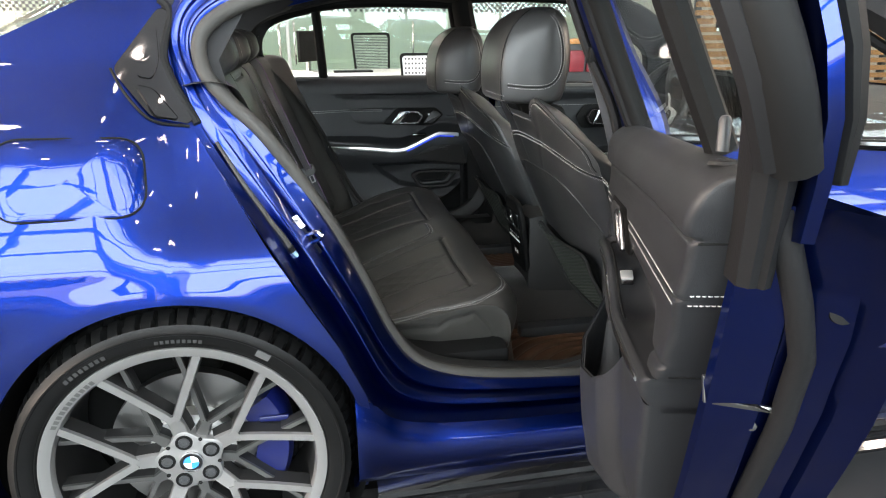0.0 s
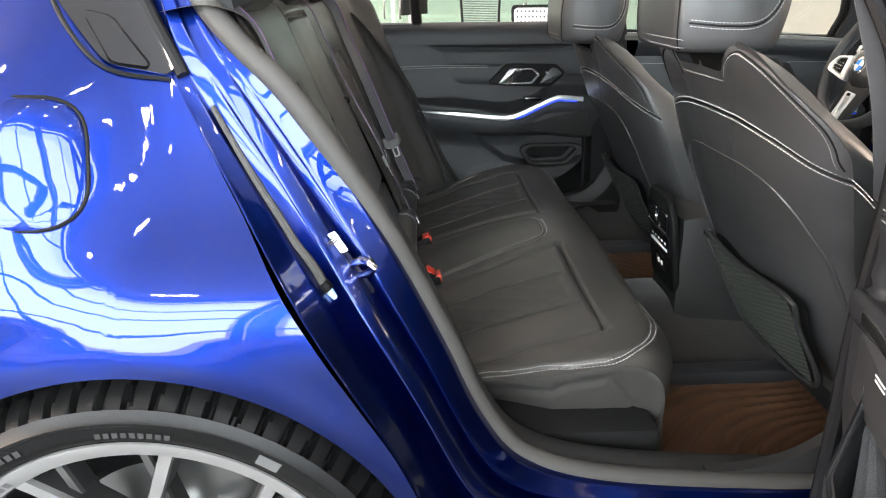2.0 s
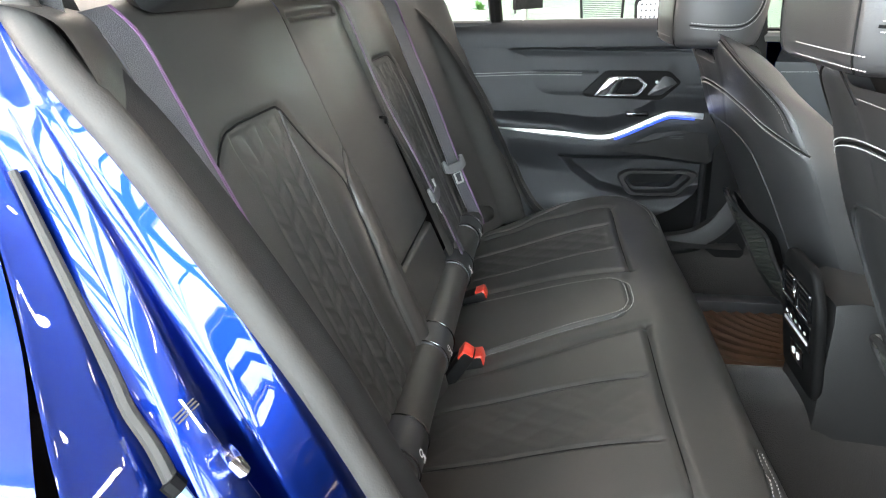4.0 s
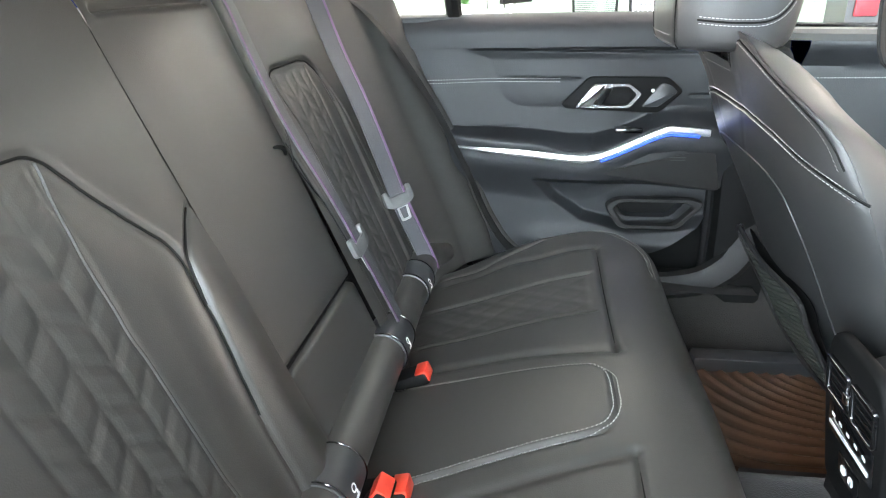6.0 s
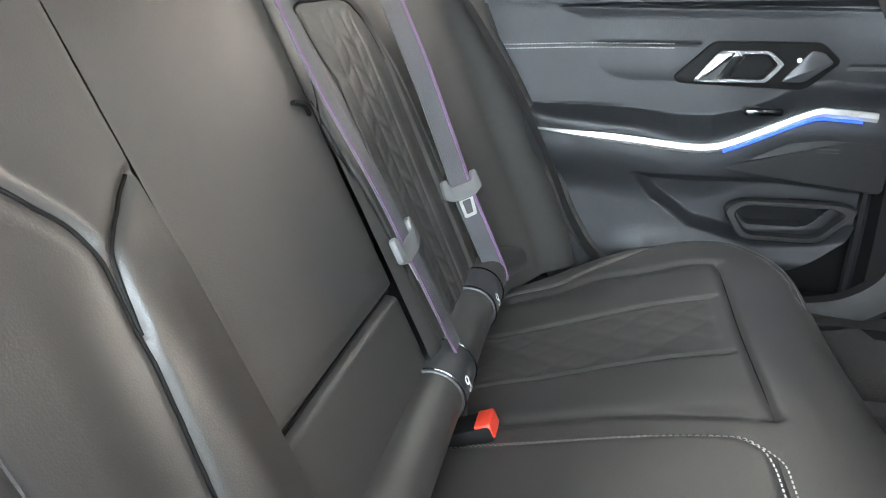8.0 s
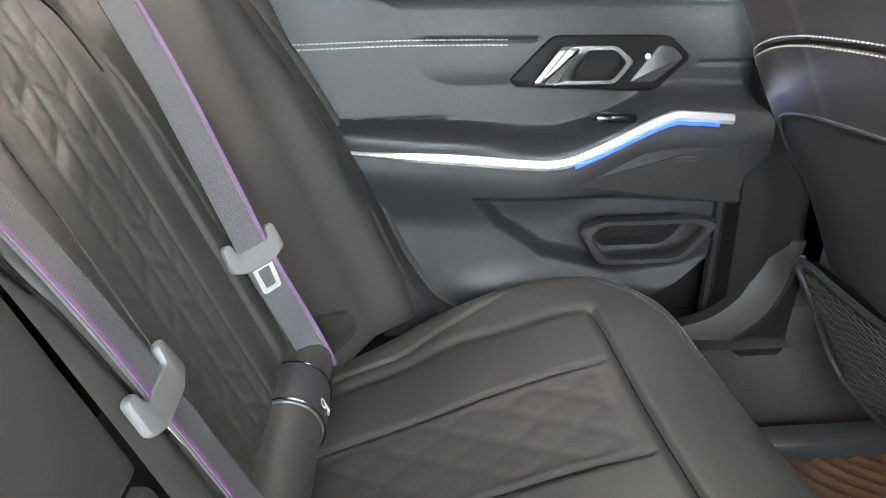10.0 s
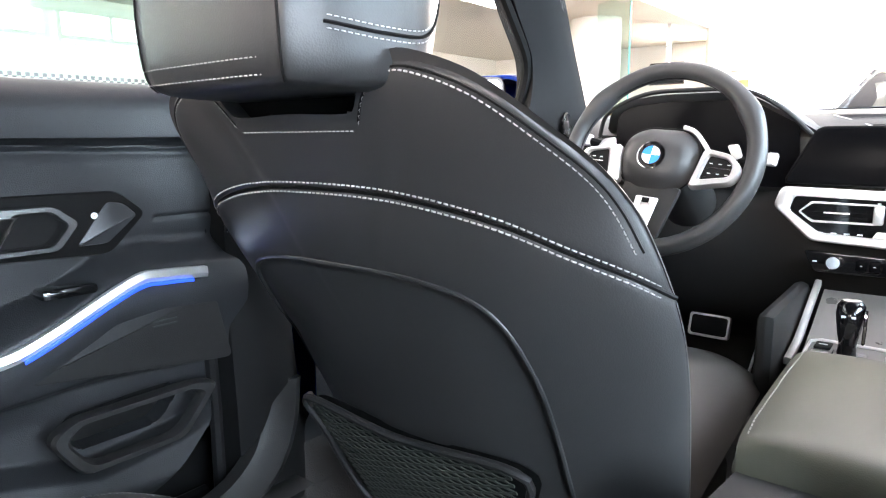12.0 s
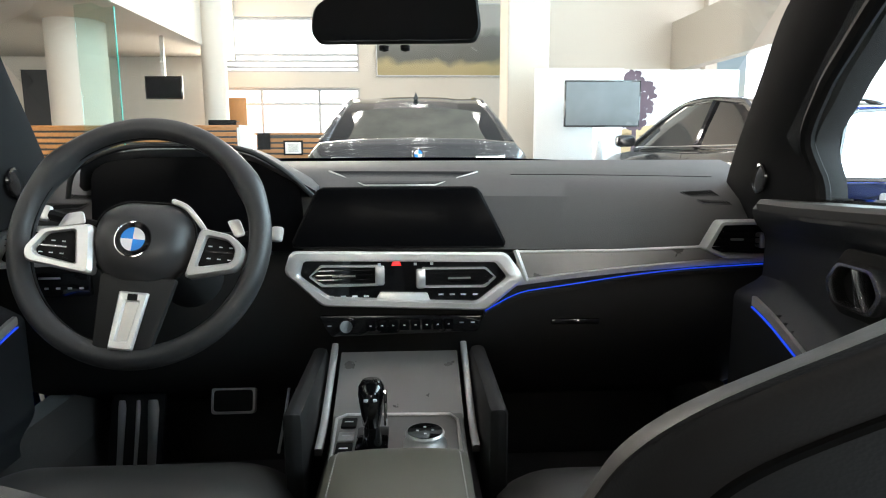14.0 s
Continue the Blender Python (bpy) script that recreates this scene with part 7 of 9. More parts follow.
    def half_plan(xr, xf, wr, wm):
        side = smooth_line([(xr + 0.008, wr), (xr + 0.045, wr + (wm - wr) * 0.62), ((xr + xf) / 2 + 0.015, wm), (xf - 0.035, wm * 0.90), (xf - 0.008, wm * 0.60), (xf, 0.0)], 34)
        return np.concatenate([[(xr, 0.0), (xr + 0.0005, wr * 0.4), (xr + 0.0015, wr * 0.8), (xr + 0.004, wr * 0.96)], side])
    plans = [half_plan(*q[1:]) for q in lv]
    yh = yc - math.copysign(0.010, yc) if yc > 0 else -0.385
    rings = [[(x, yh + y, q[0] + up) for x, y in h] + [(x, yh - y, q[0] + up) for x, y in h[-2:0:-1]] for q, h in zip(lv, plans)]
    hr = part("headrest", loft(rings), LEATHER, seat, "boxy black leather headrest with stitched sides")

    def flank(x, z, s, lift=0.0006):
        k = int(np.argmin(np.abs(lv[:, 0] - z)))
        h = plans[k][4:]
        return (x, yh + s * (float(np.interp(x, h[:, 0], h[:, 1])) + lift), z + up)
    for s in (-1, 1):
        for g in (0.0, 0.009):
            u = smooth_line([(0.752, 1.012 - g), (0.80, 1.008 - g), (0.845, 1.010 - g), (0.868 + g * 0.7, 1.026 - g * 0.7), (0.880 + g, 1.055), (0.878 + g, 1.10), (0.865 + g, 1.145), (0.852 + g * 0.8, 1.168)], 110)
            part("stitching", stitches(np.array([flank(x, z, s) for x, z in u]), (0, s, 0), 0.0038, 0.0018, 0.0005), THREAD, hr, "double row of pale thread")
        u = smooth_line([(0.752, 1.0075), (0.80, 1.0035), (0.845, 1.0055), (0.871, 1.0228), (0.8845, 1.055), (0.8825, 1.10), (0.8695, 1.145)], 90)
        part("seam", tube(np.array([flank(x, z, s, 0.0) for x, z in u]), 0.0016, 6), BLACK, hr)
        part("seam", tube(np.array([(h[3][0] - 0.0005, yh + s * h[3][1], q[0] + up) for q, h in zip(lv[3:36], plans[3:36])]), 0.0012, 6), BLACK, hr)
    for zz in (0.972, 0.984):
        part("stitching", stitches(np.array([(float(np.interp(zz, lv[:, 0], lv[:, 1])) - 0.0006 + 0.004 * (y / 0.09) ** 4, yc + y, zz + up) for y in np.linspace(-0.088, 0.088, 40)]), (-1, 0, 0), 0.0038, 0.0018, 0.0005), THREAD, hr)
    for s in (-0.055, 0.055):
        part("post", tube([(0.845, yc + s, 0.90), (0.825, yc + s, 1.04)], 0.0065, 10), DARKGREY, hr)
    # cushion and base
    fore = 0.08 if yc > 0 else 0.04
    co = rounded([(-0.25, -0.26), (0.25, -0.26), (0.25, 0.22 + fore), (0.20, 0.27 + fore), (-0.20, 0.27 + fore), (-0.25, 0.22 + fore)], 0.08, 8)
    cm = axes((1.34, yc, 0.425), (0, 1, 0), (1, 0, 0.13), (-0.13, 0, 1))
    part("cushion", pillow(co, cm, 0.075, 0.07, 5.0), BENCHLEATHER, seat, "black leather seat cushion")
    part("base", box(1.18, 1.52, yc - 0.23, yc + 0.23, 0.24, 0.40, 0.03), SHELL, seat)
    for s in (-0.2, 0.2):
        part("rail", box(0.90, 1.55, yc + s - 0.025, yc + s + 0.025, 0.205, 0.245, 0.006), DARKGREY, seat, "dark seat rail")
    return seat


front_seat(0.385, "black leather driver's seat with net pocket behind")
front_seat(-0.418, "black leather passenger seat with net pocket behind")


def pillar_belt(side):
    b = thing("seat_belt", "black front seat belt with violet edge on the centre pillar", "seat belt", "front seat belts")
    ln = smooth_line([(0.90, side * 0.635, 1.12), (0.945, side * 0.68, 0.95), (0.99, side * 0.675, 0.80)], 20)
    part("webbing", ribbon(ln, (1, 0, 0.1), 0.046, 0.001), BELTCLOTH, b)
    part("edge_thread", ribbon(ln + np.array((-0.016, -side * 0.002, 0)), (1, 0, 0.1), 0.005, 0.0005), BELTEDGE, b, "violet edge thread")
    part("loop", box(0.875, 0.935, min(side * 0.655, side * 0.68), max(side * 0.655, side * 0.68), 1.085, 1.12, 0.006), BLACK, b)


pillar_belt(1)
pillar_belt(-1)


# ---- centre console ----
def console():
    c = thing("centre_console", "black centre console with padded armrest and rear vents", "console")
    rings = []
    for x, hw, zt in ((0.965, 0.075, 0.565), (1.0, 0.085, 0.575), (1.15, 0.092, 0.54), (1.5, 0.10, 0.515), (1.78, 0.115, 0.515)):
        rings.append([(x, -0.02 + s * hw * k, z) for s, k, z in ((-1, 1.08, 0.22), (-1, 1.0, zt - 0.03), (-1, 0.9, zt), (1, 0.9, zt), (1, 1.0, zt - 0.03), (1, 1.08, 0.22))])
    part("body", loft(rings), SHELL, c, "black plastic console body")
    # rear end with the vents
    m = axes((0.957, -0.02, 0.50), (0, -1, 0), (-0.16, 0, 0.987), (-0.987, 0, -0.16))
    o = rounded([(-0.078, -0.125), (0.078, -0.125), (0.088, 0.06), (0.062, 0.125), (-0.062, 0.125), (-0.088, 0.06)], 0.025, 6)
    rear = part("rear_panel", prism(o, 0.018, m, 0.007, 3), BLACK, c, "black rear vent panel")
    for s in (-1, 1):
        vo = rounded([(s * 0.004, 0.03), (s * 0.066, 0.03), (s * 0.066, 0.085), (s * 0.004, 0.085)][::s], 0.006)
        part("vent_frame", ring_prism(vo, np.array([vo.mean(0) + (q - vo.mean(0)) * 0.86 for q in vo]), 0.006, m @ Matrix.Translation((0, 0, 0.018))), BLACKGLOSS, rear)
        for k in range(4):
            part("vent_slat", box(0.010, 0.060, 0.038 + k * 0.012, 0.041 + k * 0.012, 0.0165, 0.0215).copy() if s > 0 else box(-0.060, -0.010, 0.038 + k * 0.012, 0.041 + k * 0.012, 0.0165, 0.0215), BLACKGLOSS, rear).matrix_world = m
    for name, bm, mat in (("vent_knob", box(-0.006, 0.006, 0.05, 0.066, 0.02, 0.029, 0.003), BRIGHT), ("climate_panel", box(-0.062, 0.062, -0.03, 0.022, 0.0165, 0.0205, 0.002), BLACKGLOSS), ("climate_bar", box(-0.055, 0.055, -0.018, -0.011, 0.0205, 0.0222, 0.001), WHITE), ("charge_panel", box(-0.03, 0.03, -0.082, -0.045, 0.0165, 0.0195, 0.002), BLACKGLOSS)):
        part(name, bm, mat, rear).matrix_world = m
    for s in (-0.011, 0.011):
        part("charge_socket", box(s - 0.005, s + 0.005, -0.070, -0.058, 0.0192, 0.0204, 0.002), WHITE, rear, "small charging socket").matrix_world = m
    for k in range(5):
        part("button_mark", box(-0.05 + k * 0.022, -0.042 + k * 0.022, -0.002, 0.003, 0.0202, 0.0209), WHITE, rear).matrix_world = m
    # padded armrest lid
    rings = []
    for x, hw, z0, z1 in ((1.13, 0.088, 0.53, 0.545), (1.145, 0.094, 0.515, 0.572), (1.19, 0.096, 0.51, 0.582), (1.35, 0.098, 0.512, 0.584), (1.50, 0.100, 0.515, 0.578), (1.545, 0.098, 0.52, 0.562), (1.555, 0.09, 0.53, 0.545)):
        rings.append([(x, -0.025 + t * hw, z) for t, z in ((-0.94, z0), (-1.0, z0 * 0.5 + z1 * 0.5), (-0.96, z1 - 0.006), (-0.82, z1), (-0.4, z1 + 0.003), (0, z1 + 0.004), (0.4, z1 + 0.003), (0.82, z1), (0.96, z1 - 0.006), (1.0, z0 * 0.5 + z1 * 0.5), (0.94, z0))])
    R = np.array(rings)
    R = np.stack([smooth_line(R[:, j], 40) for j in range(R.shape[1])], 1)
    lid = part("armrest_lid", loft(R), ARMLEATHER, c, "padded black leather armrest")
    for s in (-0.084, 0.084):
        ln = np.array([(x, -0.025 + s * (1 + 0.04 * (x - 1.3)), np.interp(x, (1.14, 1.19, 1.35, 1.5, 1.55), (0.572, 0.5835, 0.5855, 0.5795, 0.562))) for x in np.linspace(1.16, 1.535, 60)])
        part("stitching", stitches(ln, (0, 0, 1), 0.0055, 0.0022, 0.0009), THREAD, lid)
    # tray in front of the armrest: inlay, selector, knob
    deck = part("deck", prism(rounded([(1.53, 0.080), (1.80, 0.098), (1.80, -0.135), (1.53, -0.128)], 0.012), 0.008, Matrix.Translation((0, 0, 0.518)), 0.003), TRIMWOOD, c, "dark brushed console deck")
    part("deck_frame", tube([(1.54, -0.118, 0.530), (1.72, -0.122, 0.530), (1.745, -0.11, 0.530), (1.752, 0.07, 0.530), (1.735, 0.086, 0.530), (1.54, 0.078, 0.530)], 0.0028, 8), CHROME, deck)
    part("selector_plate", box(1.545, 1.70, -0.006, 0.046, 0.5265, 0.531, 0.002), BLACKGLOSS, deck)
    for k, (x0, x1) in enumerate(((1.70, 1.735), (1.648, 1.68), (1.60, 1.64), (1.558, 1.59))):
        b = part("drive_button", box(x0, x1, 0.05, 0.076, 0.5268, 0.532, 0.002), ALU if k == 1 else BLACK, deck)
        part("button_mark", box((x0 + x1) / 2 - 0.002, (x0 + x1) / 2 + 0.002, 0.056, 0.07, 0.532, 0.5325), WHITE, b, flat=True)
    sm = axes((1.628, 0.019, 0.53), (1, 0, 0), (0, 1, 0), (0.0, 0, 1))
    lever = part("selector_lever", lathe([(0.016, 0.0), (0.013, 0.03), (0.012, 0.045)], sm, 16), BLACKGLOSS, c, "gloss black gear selector")
    rings = []
    for h, a, b_, dx in ((0.035, 0.013, 0.013, 0), (0.05, 0.018, 0.016, 0.0), (0.07, 0.022, 0.019, 0.003), (0.085, 0.023, 0.021, 0.006), (0.098, 0.020, 0.020, 0.008), (0.106, 0.013, 0.014, 0.009)):
        t = np.linspace(0, 2 * math.pi, 24, endpoint=False)
        rings.append([(1.628 + dx + a * math.cos(q), 0.019 + b_ * math.sin(q), 0.53 + h) for q in t])
    part("knob", loft(rings), BLACKGLOSS, lever)
    for y in (0.012, 0.026):
        part("knob_mark", box(1.607, 1.611, y - 0.003, y + 0.003, 0.612, 0.615), WHITE, lever, flat=True)
    part("knob_trim", tube([(1.618, -0.003, 0.57), (1.612, -0.004, 0.60), (1.622, -0.003, 0.625)], 0.0025, 6), BRIGHT, lever)
    km = Matrix.Translation((1.625, -0.064, 0.5265))
    kn = part("control_knob", lathe([(0.034, 0.0), (0.034, 0.012), (0.031, 0.016), (0.029, 0.022), (0.031, 0.026), (0.0285, 0.029)], km, 40), CHROME, c, "round control knob with metal ring")
    part("knob_face", lathe([(0.0284, 0.0255), (0.0275, 0.0295), (0.0005, 0.0298)], km, 32), BLACKGLOSS, kn)
    for x, y in ((0.012, 0.0), (-0.012, 0.0), (0, 0.012), (0, -0.012)):
        part("knob_mark", box(x - 0.002, x + 0.002, y - 0.002, y + 0.002, 0.0297, 0.0302), WHITE, kn, flat=True).matrix_world = km
    for y in (-0.105, -0.055):
        part("button_mark", box(1.605, 1.609, y, y + 0.022, 0.5262, 0.5268), WHITE, deck, flat=True)
    # sloping shutter ahead of the deck and the metal side blades
    part("shutter", loft([[(x, y, z) for y, z in ((0.095, z0), (0.095, z0 + 0.01), (-0.135, z0 + 0.01), (-0.135, z0))] for x, z0 in ((1.745, 0.512), (1.79, 0.527), (1.86, 0.557), (1.915, 0.580))]), TRIMWOOD, c, "dark brushed sliding cover")
    for y in (0.108, -0.148):
        part("side_blade", ribbon(smooth_line([(1.655, y, 0.508), (1.74, y, 0.524), (1.83, y, 0.560), (1.925, y, 0.600)], 20), (0, 1, 0), 0.012, 0.006), CHROME, c, "satin metal side blade")
        part("knee_pad", box(1.60, 1.93, *sorted((y + (0.012 if y > 0 else -0.012), y + (0.045 if y > 0 else -0.045))), 0.40, 0.60, 0.014), SHELL, c)
    return c


console()


# ---- dashboard ----
def dashboard():
    d = thing("dashboard", "black dashboard with silver trim and blue light line", "dashboard")
    # upper roll, wide loft along y
    rings = []
    ys = np.concatenate([np.linspace(-0.80, -0.25, 24), np.linspace(-0.24, 0.24, 26), np.linspace(0.25, 0.80, 24)])
    for y in ys:
        bow = 0.05 * (abs(y) / 0.8) ** 2.2
        front = 1.93 + 0.02 * y
        top = 0.925 - 0.012 * (abs(y) / 0.8) ** 2
        rings.append([(2.42 - bow, y, 0.90), (2.40 - bow, y, 0.955), (2.25 - bow * 0.5, y, 0.958), (2.10, y, top + 0.022), (2.02, y, top), (1.965, y, top - 0.03), (front + 0.02, y, 0.84), (front + 0.015, y, 0.79), (front + 0.05, y, 0.77), (2.42, y, 0.77)])
    part("upper_pad", loft(rings), DASH, d, "dark grey soft dashboard top")
    part("top_seam", tube([(2.055, y, 0.9345 - 0.012 * (abs(y) / 0.8) ** 2) for y in np.linspace(-0.70, -0.26, 20)], 0.0012, 6), BLACK, d)
    rings = []
    for y in np.linspace(-0.80, 0.80, 40):
        front = 1.93 + 0.02 * y
        rings.append([(2.42, y, 0.785), (front + 0.035, y, 0.785), (front + 0.02, y, 0.76), (front + 0.01, y, 0.70), (front + 0.03, y, 0.60), (2.08, y, 0.46), (2.25, y, 0.36), (2.42, y, 0.36)])
    part("lower_panel", loft(rings), SHELL, d, "black lower dashboard and glovebox")
    part("glovebox_gap", tube([(1.962, -0.24, 0.665), (1.955, -0.70, 0.66)], 0.0012, 6), BLACK, d)
    part("glovebox_latch", box(1.938, 1.95, -0.43, -0.33, 0.632, 0.644, 0.003), BLACKGLOSS, d)
    # centre screen
    m = axes((1.932, -0.022, 0.80), (0.06, -1, 0), (0.13, 0, 0.99), (-0.99, -0.06, 0.13))
    o = rounded([(-0.208, 0.002), (0.214, -0.004), (0.159, 0.106), (0.149, 0.113), (-0.148, 0.114), (-0.158, 0.107)], 0.012, 6)
    scr = part("screen", prism(o, 0.014, m, 0.004, 3), SCREEN, d, "dark switched-off central screen")
    part("screen_rim", tube([m @ Vector((*q, 0.008)) for q in even(np.concatenate([o, o[:1]]), 90, True)], 0.003, 6, closed=True), BLACK, scr)
    # instrument hood and dark panel behind the steering wheel
    rings = []
    for y, h, x0 in ((0.60, 0.925, 1.97), (0.56, 0.975, 1.92), (0.48, 0.992, 1.90), (0.38, 0.996, 1.895), (0.27, 0.990, 1.90), (0.20, 0.955, 1.915), (0.14, 0.915, 1.945)):
        rings.append([(x0 + 0.22, y, h - 0.03), (x0 + 0.10, y, h), (x0 + 0.02, y, h), (x0, y, h - 0.006), (x0 + 0.015, y, h - 0.016), (x0 + 0.10, y, h - 0.03), (x0 + 0.2, y, h - 0.06)])
    R = np.array(rings)
    R = np.stack([smooth_line(R[:, j], 40) for j in range(R.shape[1])], 1)
    part("instrument_hood", loft(R), DASH, d, "dark hood over the instruments")
    part("instrument_panel", prism(rounded([(0.57, 0.80), (0.16, 0.79), (0.17, 0.93), (0.25, 0.98), (0.50, 0.985), (0.56, 0.95)], 0.02), 0.01, axes((1.948, 0, 0), (0, 1, 0), (0, 0, 1), (-1, 0, 0))), SCREEN, d, "dark instrument display")
    part("hood_edge", tube(smooth_line([(1.925, 0.60, 0.90), (1.915, 0.575, 0.955), (1.893, 0.48, 0.992), (1.888, 0.38, 0.997), (1.893, 0.27, 0.991), (1.91, 0.20, 0.955), (1.94, 0.145, 0.90)], 50), 0.005, 8), SHELL, d)
    # silver vent surround with its two vents
    m = axes((1.913, -0.02, 0.735), (0.05, -1, 0), (0.06, 0, 1), (-1, -0.05, 0.06))
    oo = np.array([(-0.205, 0.062), (0.212, 0.052), (0.25, 0.0), (0.172, -0.062), (-0.147, -0.045), (-0.218, 0.022)])
    ii = np.array([(-0.181, 0.043), (0.190, 0.034), (0.215, 0.002), (0.153, -0.044), (-0.133, -0.028), (-0.189, 0.014)])
    fr = part("vent_surround", ring_prism(rounded(oo, 0.012), rounded(ii, 0.008), 0.018, m), CHROME, d, "satin silver six-sided vent surround")
    part("vent_well", prism(rounded(ii, 0.008), 0.004, m), BLACKGLOSS, fr)
    for s, (a0, a1, zc) in ((1, (-0.172, -0.038, 0.012)), (2, (0.045, 0.192, 0.004))):
        vo = np.array([(a0, zc), (a0 + 0.022, zc + 0.022), (a1, zc + 0.020), (a1, zc - 0.020), (a0 + 0.025, zc - 0.020)]) if s == 1 else np.array([(a1, zc), (a1 - 0.022, zc - 0.020), (a0, zc - 0.018), (a0, zc + 0.022), (a1 - 0.02, zc + 0.020)])
        rr = rounded(vo, 0.004)
        cc = rr.mean(0)
        part("vent_frame", ring_prism(rr, np.array([cc + (q - cc) * np.array((0.94, 0.80)) for q in rr]), 0.010, m @ Matrix.Translation((0, 0, 0.006))), CHROME, fr, "bright vent frame")
        for k in (-0.009, 0.0, 0.009):
            part("vent_slat", box(a0 + 0.014, a1 - 0.014, zc + k - 0.0012, zc + k + 0.0012, 0.005, 0.012), BLACKGLOSS, fr).matrix_world = m
        part("vent_tab", box((a0 + a1) / 2 - 0.022, (a0 + a1) / 2 + 0.022, zc - 0.0015, zc + 0.0015, 0.010, 0.0145), ALU, fr).matrix_world = m
        kx = a1 + 0.002 if s == 1 else a0 - 0.002
        part("vent_roller", box(kx - 0.009, kx + 0.009, zc - 0.019, zc + 0.019, 0.004, 0.018, 0.004), CHROME, fr).matrix_world = m
    part("hazard_button", prism([(-0.014, 0.030), (0.006, 0.030), (0.002, 0.038), (-0.010, 0.038)], 0.0015, m @ Matrix.Translation((0, 0, 0.005))), REDLED, fr, "red hazard light button")
    for x in (-0.04, 0.03, 0.062):
        part("button_mark", box(x, x + 0.006, 0.030, 0.035, 0.0045, 0.006), WHITE, fr).matrix_world = m
    part("climate_bar", prism(rounded([(-0.045, -0.036), (0.062, -0.041), (0.056, -0.024), (-0.036, -0.020)], 0.003), 0.008, m @ Matrix.Translation((0, 0, 0.006)), 0.002), CHROME, fr, "bright climate button bar")
    for x in (-0.135, -0.112, -0.09, -0.068, 0.078, 0.10, 0.122, 0.146):
        part("button_mark", box(x, x + 0.010, -0.030 - 0.02 * (x > 0) * (x - 0.06), -0.027 - 0.02 * (x > 0) * (x - 0.06), 0.0045, 0.006), WHITE, fr).matrix_world = m
    # lower switch strip with volume knob
    m = axes((1.918, -0.02, 0.647), (0.05, -1, 0), (0.10, 0, 1), (-1, -0.05, 0.1))
    hv = part("switch_strip", prism(rounded([(-0.158, 0.022), (0.168, 0.014), (0.158, -0.02), (-0.135, -0.022)], 0.01), 0.010, m, 0.003), BLACKGLOSS, d, "gloss black switch strip")
    part("volume_knob", lathe([(0.014, 0.009), (0.014, 0.02), (0.012, 0.024), (0.0005, 0.024)], m @ Matrix.Translation((-0.103, 0.0, 0)), 24), BRIGHT, hv, "chrome volume knob")
    for k in range(8):
        part("switch_key", box(-0.065 + k * 0.022, -0.047 + k * 0.022, -0.012, 0.008, 0.0095, 0.012, 0.0015), SCREEN, hv).matrix_world = m
        part("button_mark", box(-0.058 + k * 0.022, -0.054 + k * 0.022, -0.003, -0.001, 0.0119, 0.0124), WHITE, hv).matrix_world = m
    for x in (0.12, 0.142, -0.14):
        part("button_mark", box(x, x + 0.008, -0.001, 0.001, 0.0100, 0.0105), WHITE, hv).matrix_world = m
    # long inlay to the door: dark metal over a silver blade over the light line
    yk = np.linspace(-0.255, -0.80, 40)
    xk = np.interp(yk, (-0.80, -0.255), (1.926, 1.917))
    hi = np.interp(yk, (-0.80, -0.63, -0.46, -0.25), (0.796, 0.793, 0.788, 0.788))
    lo = np.interp(yk, (-0.80, -0.638, -0.488, -0.351, -0.25), (0.774, 0.767, 0.757, 0.744, 0.732))
    part("inlay", loft([[(x + 0.012, y, b - 0.004), (x, y, b), (x + 0.004, y, a), (x + 0.02, y, a)] for x, y, a, b in zip(xk, yk, hi, lo)][:31]), TRIMWOOD, d, "dark brushed metal inlay")
    part("inlay_blade", loft([[(x + 0.012, y, b - 0.014), (x - 0.006, y, b - 0.011), (x - 0.008, y, b - 0.001), (x + 0.01, y, b + 0.002)] for x, y, b in zip(xk, yk, lo)]), CHROME, d, "satin silver blade under the inlay")
    part("inlay_top", tube([(x + 0.003, y, a) for x, y, a in zip(xk, yk, hi)][:31], 0.0028, 6), CHROME, d)
    part("inlay_end", tube([(1.913, -0.250, 0.792), (1.911, -0.262, 0.760), (1.911, -0.272, 0.732)], 0.005, 8), CHROME, d)
    tt = np.array([(1.908, -0.190, 0.672), (1.908, -0.205, 0.681), (1.908, -0.238, 0.699), (1.908, -0.272, 0.711), (1.909, -0.352, 0.722), (1.911, -0.46, 0.737), (1.913, -0.58, 0.7495), (1.915, -0.68, 0.755), (1.917, -0.778, 0.759)])
    part("ambient_strip", ribbon(smooth_line(tt, 60), (0, 0, 1), 0.0019, 0.0015), BLUELED, d, "glowing blue light line")
    part("light_shelf", loft([[(x + 0.03, y, z - 0.003), (x - 0.004, y, z - 0.004), (x - 0.002, y, z - 0.012), (x + 0.03, y, z - 0.016)] for x, y, z in smooth_line(tt, 40)]), SHELL, d)
    # vents at the ends
    for side in (-1, 1):
        m = axes((1.928, -0.0215, 0), (0, side, 0), (0, 0, 1), (-1, 0, 0))
        o = np.array([(0.600, 0.750), (0.630, 0.805), (0.716, 0.806), (0.742, 0.797), (0.776, 0.737), (0.764, 0.726), (0.642, 0.731)]) + np.array((0, 0.042))
        i = np.array([(0.616, 0.751), (0.638, 0.796), (0.711, 0.797), (0.728, 0.790), (0.756, 0.741), (0.750, 0.736), (0.648, 0.739)]) + np.array((0, 0.042))
        v = part("end_vent", ring_prism(rounded(o, 0.006), rounded(i, 0.005), 0.030, m), CHROME, d, "silver-framed air vent")
